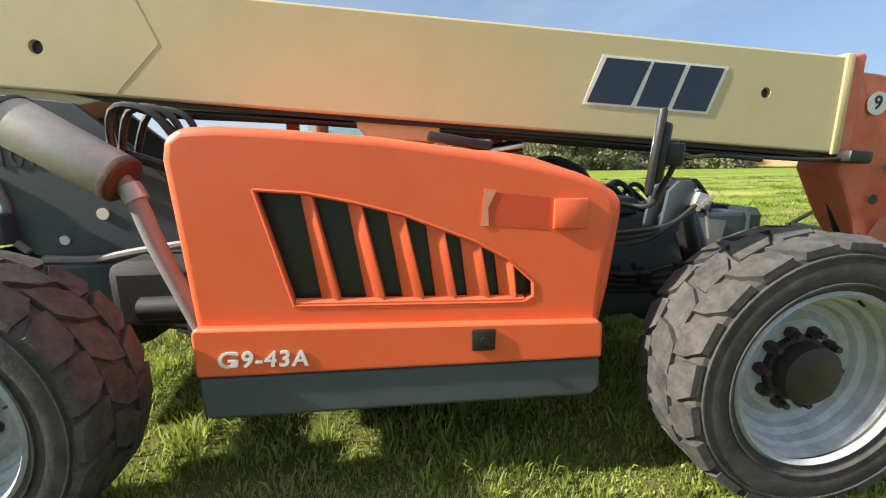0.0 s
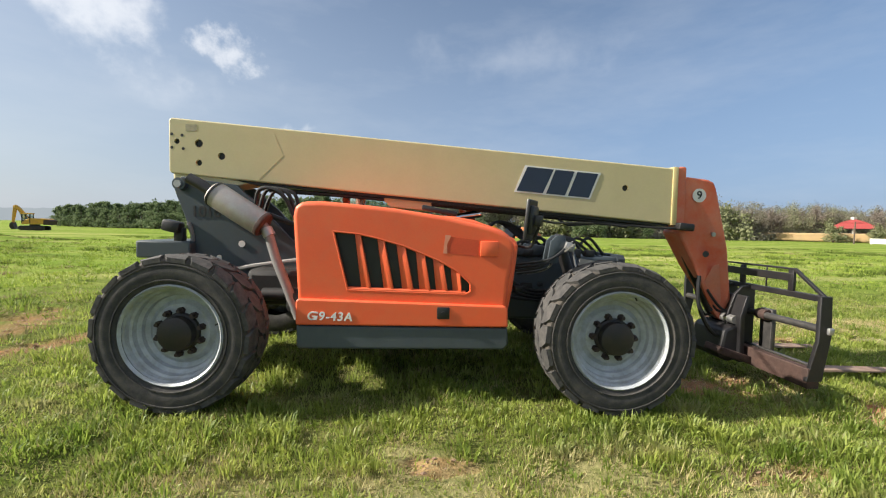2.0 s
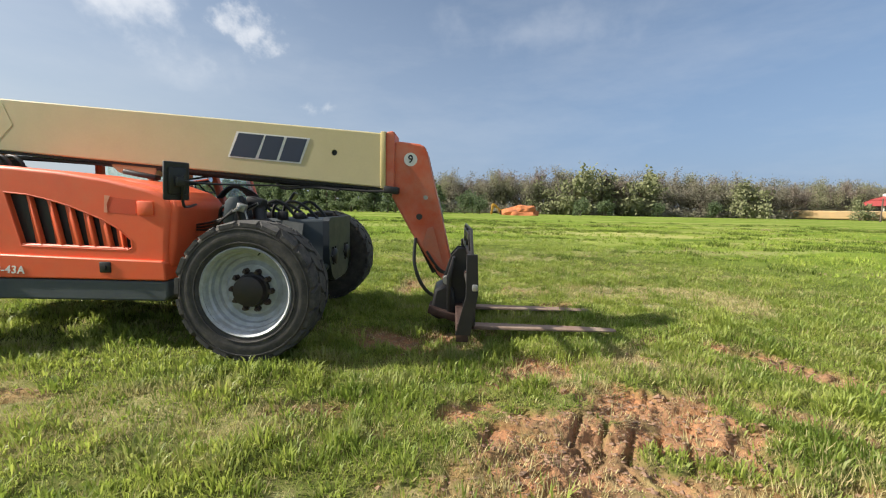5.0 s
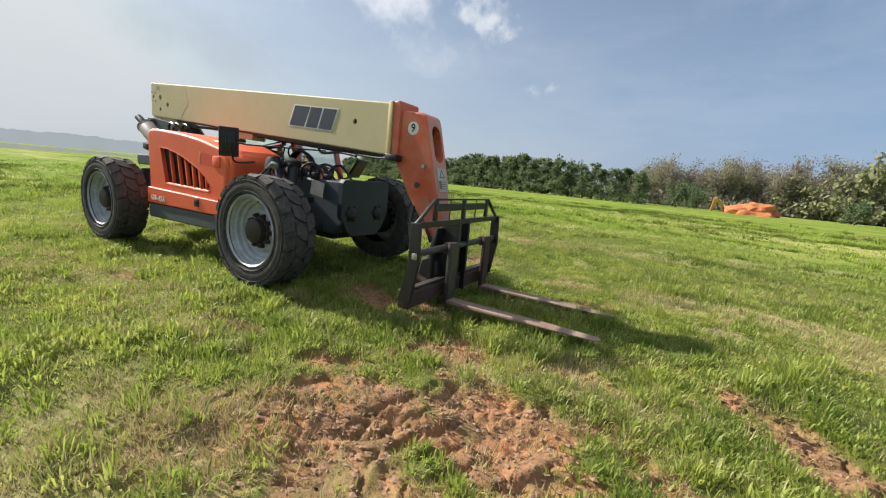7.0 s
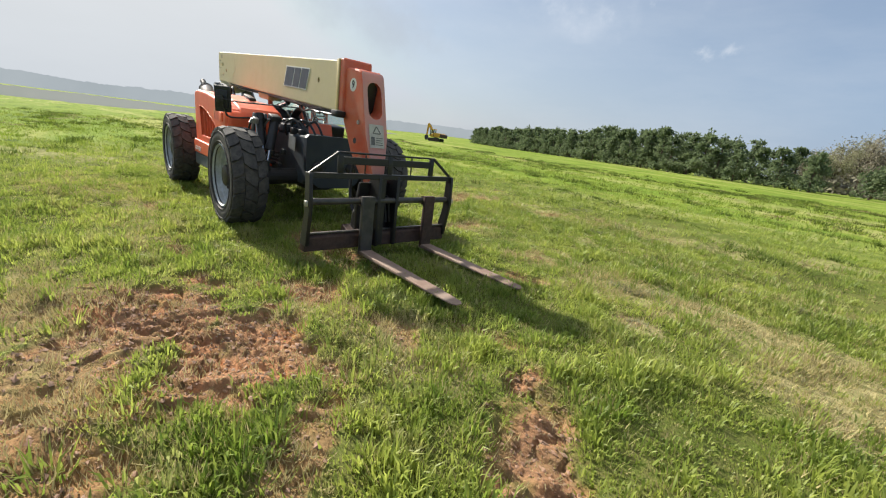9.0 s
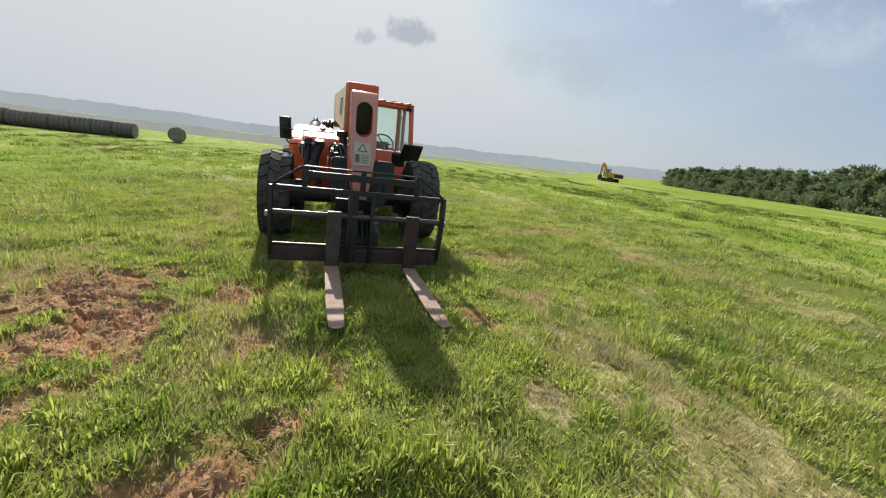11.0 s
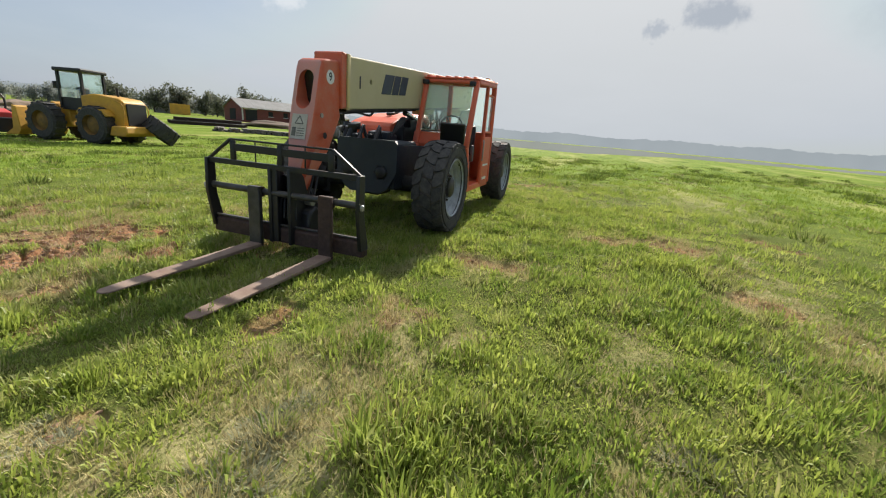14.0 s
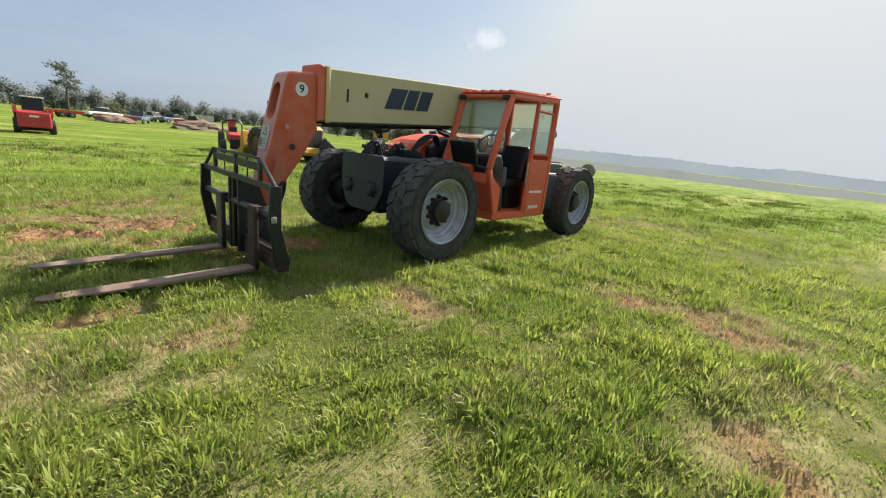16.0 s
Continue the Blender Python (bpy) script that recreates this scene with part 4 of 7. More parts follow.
part("exhaust_pipe", tube(B(), [(0.45, -0.60, 1.49), (0.505, -0.61, 1.40), (0.58, -0.63, 1.18), (0.69, -0.66, 0.93), (0.80, -0.68, 0.66)], 0.042, 14), PIPE_GREY, machine)
part("pipe_clamp", rod(B(), (0.475, -0.60, 1.46), (0.512, -0.605, 1.39), 0.054), STEEL, machine)

# engine bay lump, hoses and driveline under the body
bm = box(B(), (0.60, -0.35, 0.92), (0.62, 0.5, 0.34), bevel=0.06)
box(bm, (0.78, -0.55, 0.80), (0.2, 0.3, 0.2), bevel=0.05)
rod(bm, (0.45, -0.60, 0.86), (0.78, -0.60, 0.86), 0.06)
part("engine", bm, SOOT, machine)
for dy, k in ((0.0, 0.0), (0.05, 0.05), (0.1, -0.04), (0.16, 0.08)):
    bm = tube(B(), [(0.30, -0.40 + dy, 1.55), (0.34 + k, -0.42 + dy, 1.82), (0.55 + k, -0.45 + dy, 1.80), (0.68, -0.42 + dy, 1.55), (0.80, -0.4 + dy, 1.25)], 0.018)
    part("hose", bm, DARK, machine)
bm = tube(B(), [(-0.1, -0.28, 1.72), (0.3, -0.33, 1.62), (0.9, -0.3, 1.42), (1.4, -0.2, 1.4)], 0.028)
part("hose", bm, DARK, machine)

# hood
SLANT = Matrix(((1, 0.12, 0, 0), (0, 1, 0, 0), (0, 0, 1, 0), (0, 0, 0, 1)))
HOOD = [(0.915, 0.79), (0.888, 1.25), (0.868, 1.57), (0.882, 1.65), (0.945, 1.692), (1.08, 1.697), (1.30, 1.684), (1.69, 1.652), (2.13, 1.590), (2.50, 1.508), (2.63, 1.458), (2.685, 1.40), (2.692, 1.33), (2.655, 1.05), (2.64, 0.79)]
bm = prism(B(), HOOD, -0.965, -0.24, 0.085, 6)
LOUVRE = [(1.185, 1.452), (1.306, 0.966), (2.285, 0.944), (2.332, 0.968), (2.33, 1.036), (2.22, 1.137), (2.07, 1.222), (1.93, 1.278), (1.77, 1.341), (1.565, 1.397), (1.39, 1.435)]
cut = prism(B(), LOUVRE, -1.2, -0.90)
badge = box(B(), (2.48, -0.97, 1.33), (0.15, 0.02, 0.13), bevel=0.009)
hood = part("hood", carve(bm, [cut]), ORANGE, machine, "rounded orange engine hood with slanted louvres", 40)
part("badge_boss", badge, ORANGE, hood)
# plain black sheet stands in for the shade inside the hood
part("louvre_screen", prism(B(), LOUVRE, -0.912, -0.902), DARK, hood, "black backing sheet for the dark inside behind the louvres")


# slots between the fins: left and right at the top, left and right at the foot
SLOTS = ((1.198, 1.355, 1.306, 1.421), (1.406, 1.540, 1.498, 1.610), (1.603, 1.700, 1.688, 1.766), (1.777, 1.863, 1.854, 1.910), (1.941, 2.007, 1.996, 2.051), (2.097, 2.158, 2.141, 2.193), (2.243, 2.289, 2.258, 2.295))


def louvre_top(x):
    pts = [(1.185, 1.452), (1.39, 1.435), (1.565, 1.397), (1.77, 1.341), (1.93, 1.278), (2.07, 1.222), (2.22, 1.137), (2.33, 1.036)]
    return float(np.interp(x, [p[0] for p in pts], [p[1] for p in pts]))


for (_, tr, _, br), (tl, _, bl, _) in zip(SLOTS, SLOTS[1:]):
    zb = 0.966 - (br - 1.306) * 0.022
    q = [(br - 0.004, zb - 0.012), (bl + 0.006, zb - 0.012), (tl, louvre_top(tl) + 0.014), (tr, louvre_top(tr) + 0.014)]
    bm = prism(B(), q, -0.963, -0.915, 0.008)
    for v in bm.verts:
        if v.co.y < -0.94:
            mid = br + (tr - br) * (v.co.z - zb) / 0.42
            v.co.y += 0.030 * max(0.0, min(1.0, 1.0 - (v.co.x - mid) / (0.75 * (bl - br + 0.01))))
    part("louvre", bm, ORANGE, hood)
bm = B()
rod(bm, (1.312, -0.945, 0.972), (2.29, -0.945, 0.951), 0.022, seg=10)
part("louvre_sill", bm, ORANGE, hood)
# frame of the louvre field
bm = B()
for i in range(len(LOUVRE)):
    (xa, za), (xb, zb) = LOUVRE[i], LOUVRE[(i + 1) % len(LOUVRE)]
    rod(bm, (xa, -0.960, za), (xb, -0.960, zb), 0.0085, seg=8)
part("louvre_rim", bm, ORANGE, hood)
bm = prism(B(), [(0.905, 0.675), (0.905, 0.875), (0.925, 0.895), (2.62, 0.855), (2.645, 0.835), (2.65, 0.675)], -1.0, -0.24, 0.022, 3)
part("hood_band", bm, ORANGE, machine)
bm = prism(B(), [(0.92, 0.47), (0.905, 0.50), (0.905, 0.668), (2.65, 0.668), (2.66, 0.52), (2.62, 0.48)], -0.985, -0.24, 0.02, 3)
part("lower_skirt", bm, SKIRT, machine, "grey plastic lower skirt")
bm = box(B(), (2.105, -1.0, 0.79), (0.105, 0.02, 0.1), bevel=0.01)
latch = part("latch", bm, DARK, machine)
part("latch_lock", rod(B(), (2.105, -1.012, 0.79), (2.105, -1.022, 0.79), 0.018), DARK, latch)
bm = B()
for k in range(2):
    stroke = text_mesh("G9-43A", 0.099, Matrix.Translation((1.178 + 0.0032 * k, -1.003 - 0.0004 * k, 0.748)) @ Matrix.Rotation(radians(1.2), 4, "Y") @ Matrix.Rotation(radians(90), 4, "X") @ SLANT, 0.012, 1.14)
    spare = bpy.data.meshes.new("stroke")
    stroke.to_mesh(spare)
    bm.from_mesh(spare)
    bpy.data.meshes.remove(spare)
part("model_lettering", bm, WHITE, machine, "white model lettering", 0)
bm = prism(B(), [(2.10, 1.29), (2.115, 1.43), (2.39, 1.40), (2.385, 1.265)], -0.9665, -0.9640)
part("faded_patch", bm, mat("deep_orange_patch", (0.64, 0.075, 0.025), 0.45, second=(0.58, 0.08, 0.03), scale=6), machine, "darker patch where a decal was peeled off")
bm = prism(B(), [(2.095, 1.285), (2.11, 1.44), (2.16, 1.435), (2.125, 1.36), (2.13, 1.285)], -0.9690, -0.9668)
part("decal_remnant", bm, mat("sun_bleached_orange", (0.74, 0.30, 0.19), 0.5, second=(0.70, 0.22, 0.12), scale=9), machine, "pale remnant of a peeled decal")
# inner lid and front nose of the hood
bm = prism(B(), [(0.98, 1.5), (1.0, 1.62), (1.2, 1.66), (1.9, 1.615), (2.2, 1.60), (2.36, 1.575), (2.62, 1.49), (2.72, 1.42), (2.70, 1.2)], -0.78, -0.16, 0.04, 3)
part("hood_lid", bm, ORANGE, machine)
bm = prism(B(), [(2.55, 0.78), (2.55, 1.45), (2.70, 1.43), (2.74, 1.36), (2.70, 1.0), (2.66, 0.78)], -0.93, -0.15, 0.04, 3)
part("hood_nose", bm, ORANGE, machine)
# the whole hood sits a little towards the rear, its rear edge a touch more
for ob in machine.children:
    if ob.name in {"hood", "hood_band", "lower_skirt", "latch", "model_lettering", "faded_patch", "decal_remnant", "hood_lid", "hood_nose"}:
        ob.location.x -= 0.02
        for v in ob.data.vertices:
            if v.co.x < 1.06 and ob.name != "hood_lid":
                v.co.x -= 0.014
bm = prism(B(), [(2.0, 1.05), (2.0, 1.60), (2.35, 1.55), (2.6, 1.42), (2.6, 1.05)], -0.15, 0.02, 0.03)
part("radiator_shroud", bm, DARK, machine)
bm = box(B(), (2.05, -0.45, 1.66), (0.34, 0.1, 0.05), Matrix.Rotation(radians(10), 4, "Y"), 0.015)
part("lid_handle", bm, DARK, machine)

# boom
def boom_z(x, top):
    return (2.527 - (x + 0.62) * 0.0722) if top else (1.985 - (x + 0.62) * 0.0785)


bm = prism(B(), [(-0.62, boom_z(-0.62, 0) + 0.02), (-0.60, boom_z(-0.6, 0)), (4.50, boom_z(4.5, 0)), (4.50, boom_z(4.5, 1)), (-0.60, boom_z(-0.6, 1)), (-0.62, boom_z(-0.62, 1) - 0.02)], CY - 0.19, CY + 0.19, 0.018, 2)
cuts = []
HOLES = [(-0.33, 2.28, 0.04), (-0.11, 2.16, 0.036), (-0.33, 2.09, 0.031), (3.957, 1.947, 0.031), (-0.54, 2.295, 0.026)]
for x, z, r in HOLES:
    cuts.append(rod(B(), (x, CY - 0.4, z), (x, CY - 0.15, z), r, seg=24))
    cuts.append(rod(B(), (x, CY + 0.15, z), (x, CY + 0.4, z), r, seg=24))
boom = part("boom", carve(bm, cuts), CREAM, machine, "cream painted steel telescopic boom", 30)
for s in (-1, 1):
    for x, z, r in HOLES:
        part("bore", rod(B(), (x, CY + s * 0.145, z), (x, CY + s * 0.165, z), r * 1.05, seg=20), DARK, boom)
    for dx, dz in ((-0.05, 0.07), (0.05, 0.06), (-0.05, -0.06), (0.06, -0.07)):
        part("bolt", rod(B(), (-0.54 + dx, CY + s * 0.185, 2.295 + dz), (-0.54 + dx, CY + s * 0.1912, 2.295 + dz), 0.015, seg=8), BLACK, boom)
    bm = B()
    beam(bm, (0.40, CY + s * 0.1886, 2.40), (0.49, CY + s * 0.1886, 2.18), 0.006, 0.004)
    beam(bm, (0.49, CY + s * 0.1888, 2.18), (0.24, CY + s * 0.1888, 1.93), 0.006, 0.004)
    part("weld_seam", bm, CREAM, boom)
    bm = B()
    beam(bm, (4.478, CY + s * 0.1925, boom_z(4.5, 0) - 0.005), (4.478, CY + s * 0.1925, boom_z(4.5, 1) + 0.015), 0.055, 0.016, bevel=0.004)
    part("end_collar", bm, CREAM_EDGE, boom)
part("end_collar", box(B(), (4.478, CY, boom_z(4.5, 1) + 0.008), (0.055, 0.39, 0.02), bevel=0.004), CREAM_EDGE, boom)
part("rating_plate", box(B(), (-0.40, CY - 0.1905, 2.43), (0.11, 0.002, 0.065)), mat("worn_plate", (0.40, 0.35, 0.22), 0.6, scale=20, amount=0.9), boom, "worn rating plate")
# rear cap and foot of the boom
bm = prism(B(), [(-0.58, 1.78), (-0.6, 2.0), (-0.1, 1.96), (0.15, 1.9), (-0.2, 1.82)], CY - 0.17, CY + 0.17, 0.02)
part("boom_foot", bm, CREAM, boom)
bm = B()
beam(bm, (-0.5, CY, 1.965), (4.45, CY, 1.576), 0.30, 0.03)
tube(bm, [(0.3, -0.12, 1.86), (1.2, -0.12, 1.80), (2.4, -0.12, 1.715), (3.4, -0.12, 1.63), (4.3, -0.12, 1.56)], 0.018)
tube(bm, [(0.3, -0.06, 1.84), (1.3, -0.06, 1.79), (2.5, -0.06, 1.69), (3.5, -0.06, 1.61), (4.4, -0.06, 1.55)], 0.015)
part("hose_tray", bm, BLACK, boom)
# lift ram under the boom
rod_bm = rod(B(), (0.6, CY, 1.1), (1.9, CY, 1.55), 0.07)
part("lift_ram", rod_bm, BLACK, machine)
part("ram_rod", rod(B(), (1.9, CY, 1.55), (2.5, CY, 1.66), 0.04), CHROME, machine)
bm = prism(B(), [(1.45, 1.80), (1.55, 1.70), (1.95, 1.67), (2.0, 1.78)], CY - 0.12, CY + 0.12, 0.02)
part("ram_bracket", bm, CREAM, boom)


def maker_mark(x, z, s):
    """A slanting dark mark of three blocks on a white edge, on one flank of the boom."""
    fwd = 1 if s < 0 else -1  # reading direction along x
    slope = -0.075

    def quad(bm, u0, u1, v0, v1, y0, y1, lean=0.36):
        pts = [(u0 + v0 * lean, v0), (u1 + v0 * lean, v0), (u1 + v1 * lean, v1), (u0 + v1 * lean, v1)]
        prism(bm, [(x + fwd * u, z + v + slope * fwd * u) for u, v in pts], min(y0, y1), max(y0, y1))

    y = CY + s * 0.19
    W = B()
    quad(W, 0.0, 0.785, -0.014, 0.264, y, y + s * 0.003, 0.38)
    if s < 0:
        part("mark_border", W, WHITE, boom)
    K = B()
    quad(K, 0.02, 0.29, 0.0, 0.25, y, y + s * 0.006, 0.42)
    part("mark_block", K, NAVY, boom, "navy slanted block of the maker's mark")
    for u0, u1 in ((0.325, 0.52), (0.55, 0.765)):
        K = B()
        quad(K, u0, u1, 0.0, 0.25, y, y + s * 0.006)
        part("mark_block", K, NAVY, boom, "navy slanted block of the maker's mark")


maker_mark(2.815, 1.895, -1)
maker_mark(3.70, 1.832, 1)
part("unit_digit", text_mesh("1", 0.2, Matrix.Translation((4.22, CY + 0.191, 1.90)) @ Matrix.Rotation(radians(180), 4, "Z") @ Matrix.Rotation(radians(90), 4, "X")), BLACK, boom, "stencilled digit", 0)

# inner boom end and the hooked arm
bm = prism(B(), [(4.5, 1.60), (4.5, 2.17), (4.575, 2.185), (4.60, 2.17), (4.60, 1.58)], CY - 0.185, CY + 0.185, 0.015)
part("boom_flange", bm, ORANGE_FADED, machine, "faded red-orange flange of the inner boom")
ARM = [(4.58, 1.55), (4.58, 2.06), (4.62, 2.085), (4.86, 2.06), (4.925, 2.03), (4.955, 1.95), (5.10, 1.36), (5.25, 0.72), (5.23, 0.62), (5.16, 0.55), (5.08, 0.63), (4.93, 0.86), (4.76, 1.14), (4.56, 1.50)]
bm = prism(B(), ARM, CY - 0.15, CY + 0.15, 0.022, 2)
slot = rod(B(), (4.75, CY, 1.872), (5.2, CY, 1.812), 0.092, seg=24)
slot2 = rod(B(), (4.75, CY, 1.675), (5.2, CY, 1.615), 0.092, seg=24)
slot3 = box(B(), (4.98, CY, 1.743), (0.44, 0.1835, 0.197), Matrix.Rotation(radians(7.7), 4, "Y"))
pocket = prism(B(), [(4.70, 1.02), (4.92, 1.02), (5.1, 0.70), (4.9, 0.5)], CY - 0.10, CY + 0.10)


def narrow(bm):
    """The gooseneck tapers to a narrow tip."""
    for v in bm.verts:
        if v.co.z < 1.2:
            v.co.y = CY + (v.co.y - CY) * max(0.22, min(1.0, (v.co.z - 0.5) / 0.7))
    return bm


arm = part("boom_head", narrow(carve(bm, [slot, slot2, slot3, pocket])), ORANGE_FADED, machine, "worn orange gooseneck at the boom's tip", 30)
# faces turned towards +x are paler and pinker
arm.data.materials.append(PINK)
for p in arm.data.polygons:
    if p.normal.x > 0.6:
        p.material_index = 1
part("slot_void", box(B(), (4.85, CY, 1.745), (0.02, 0.22, 0.42), Matrix.Rotation(radians(14), 4, "Y")), DARK, arm)
for s in (-1, 1):
    M = Matrix.Translation((4.767, CY + s * 0.152, 1.893)) @ Matrix.Rotation(radians(0 if s < 0 else 180), 4, "Z")
    d = part("number_disc", rod(B(), (4.767, CY + s * 0.148, 1.893), (4.767, CY + s * 0.1515, 1.893), 0.072, seg=32), WHITE, arm, "round white number decal")
    part("number", text_mesh("9", 0.115, M @ Matrix.Rotation(radians(90), 4, "X")), DARK, d, "", 0)
    part("pin_hole", rod(B(), (4.868, CY + s * 0.149, 1.282), (4.868, CY + s * 0.1512, 1.282), 0.034, seg=20), DARK, arm)
    part("grease_plug", rod(B(), (4.935, CY + s * 0.15, 1.49), (4.935, CY + s * 0.164, 1.49), 0.024, seg=12), STEEL, arm)
    bm = prism(B(), [(4.90, 0.98), (4.96, 1.16), (5.02, 1.18), (5.13, 0.76), (5.08, 0.74)], CY + s * 0.1525 - 0.001, CY + s * 0.1525 + 0.001)
    part("scuff", narrow(bm), mat("scuffed_orange", (0.62, 0.19, 0.11), 0.6, second=(0.56, 0.22, 0.15), scale=9, amount=0.9), arm)
# warning sign on the arm's sloping face
M_SIGN = Matrix.Translation((5.104, CY - 0.005, 1.36)) @ Matrix.Rotation(radians(-13.6), 4, "Y") @ Matrix.Rotation(radians(90), 4, "Z") @ Matrix.Rotation(radians(90), 4, "X")
bm = box(B(), (0, 0, 0.002), (0.19, 0.26, 0.004))
bm.transform(M_SIGN)
sign = part("warning_sign", bm, mat("faded_sign", (0.52, 0.50, 0.42), 0.6, second=(0.42, 0.36, 0.30), scale=14, amount=0.8), arm, "faded pale warning sign")
bm = B()
for p, q in (((-0.05, 0.03), (0.05, 0.03)), ((-0.05, 0.03), (0, 0.11)), ((0.05, 0.03), (0, 0.11))):
    beam(bm, (*p, 0.005), (*q, 0.005), 0.012, 0.003, up=(0, 0, 1))
for k in range(4):
    box(bm, (0.03, -0.02 - 0.025 * k, 0.005), (0.09, 0.008, 0.003))
box(bm, (-0.055, -0.055, 0.005), (0.05, 0.09, 0.003))
bm.transform(M_SIGN)
part("sign_print", bm, mat("faded_print", (0.10, 0.095, 0.085), 0.6, second=(0.22, 0.20, 0.17), scale=18, amount=0.9), sign)
# work lamp under the boom end
bm = box(B(), (4.575, CY - 0.22, 1.56), (0.16, 0.12, 0.075), Matrix.Rotation(radians(5), 4, "Y"), 0.015)
part("boom_lamp", bm, BLACK, machine)
part("lamp_cable", tube(B(), [(3.9, CY - 0.16, 1.575), (4.15, CY - 0.18, 1.555), (4.35, CY - 0.2, 1.545), (4.54, CY - 0.22, 1.55)], 0.013), BLACK, machine)
part("hose_guide", tube(B(), [(3.3, -0.14, 1.62), (3.4, -0.16, 1.56), (3.7, -0.18, 1.58), (4.0, -0.2, 1.55)], 0.016), BLACK, machine)
# tilt ram and the dark link below the arm
part("tilt_ram", rod(B(), (4.74, CY, 1.26), (5.05, CY, 0.66), 0.042), BLACK, machine)
# levelling ram with its valve block, pipes and hoses
ram = part("levelling_ram", rod(B(), (3.15, -0.66, 1.385), (3.27, -0.66, 1.03), 0.05, seg=20), BLACK, machine, "black levelling ram")
part("ram_cap", rod(B(), (3.13, -0.66, 1.44), (3.16, -0.66, 1.36), 0.062, seg=20), BLACK, ram)
part("ram_rod", rod(B(), (3.27, -0.66, 1.03), (3.31, -0.66, 0.90), 0.028, seg=16), CHROME, ram)
bm = box(B(), (3.215, -0.735, 1.35), (0.085, 0.06, 0.075), Matrix.Rotation(radians(18), 4, "Y"), 0.008)
block = part("valve_block", bm, STEEL, ram, "bright steel valve block")
for k in range(4):
    part("fitting", rod(B(), (3.19 + 0.02 * k, -0.765, 1.325 + 0.016 * k), (3.16 + 0.02 * k, -0.80, 1.315 + 0.016 * k), 0.011, seg=6), STEEL, block)
part("fitting", rod(B(), (3.245, -0.74, 1.32), (3.285, -0.735, 1.16), 0.009, seg=8), STEEL, block)
for k in range(3):
    part("hose", tube(B(), [(3.16, -0.78, 1.31 + 0.012 * k), (3.06, -0.77, 1.25), (2.95, -0.74, 1.165 + 0.025 * k), (2.80, -0.66, 1.125 + 0.03 * k), (2.62, -0.58, 1.12 + 0.02 * k)], 0.012), DARK, machine)
for y in (-0.72, -0.58):
    part("ram_bracket", prism(B(), [(3.02, 1.20), (3.05, 1.40), (3.10, 1.45), (3.17, 1.45), (3.19, 1.38), (3.13, 1.28), (3.12, 1.20)], y - 0.012, y + 0.012, 0.004), SLATE, machine)
# loose hoses and fittings between hood, frame and boom
rnd = random.Random(8)
for k in range(9):
    x0, y0 = 2.75 + 0.09 * k, -0.30 + 0.06 * (k % 5)
    part("hose", tube(B(), [(x0, y0, 1.20), (x0 + 0.05, y0 - 0.04, 1.34 + 0.02 * (k % 4)), (x0 + 0.18, y0 + 0.03, 1.38 + 0.02 * (k % 3)), (x0 + 0.34, y0 + 0.06, 1.26), (x0 + 0.40, y0 + 0.02, 1.15)], 0.016), DARK, machine)
for k in range(5):
    part("fitting", box(B(), (2.95 + 0.16 * k, -0.30 + 0.05 * (k % 3), 1.27), (0.10, 0.07, 0.07 + 0.02 * (k % 2)), bevel=0.012), BLACK, machine)
for k in range(4):
    part("hose", tube(B(), [(2.55, 0.02 + 0.03 * k, 1.45), (2.7, 0.05 + 0.03 * k, 1.58), (2.95, 0.08, 1.50 - 0.03 * k), (3.1, 0.05, 1.28)], 0.015), DARK, machine)


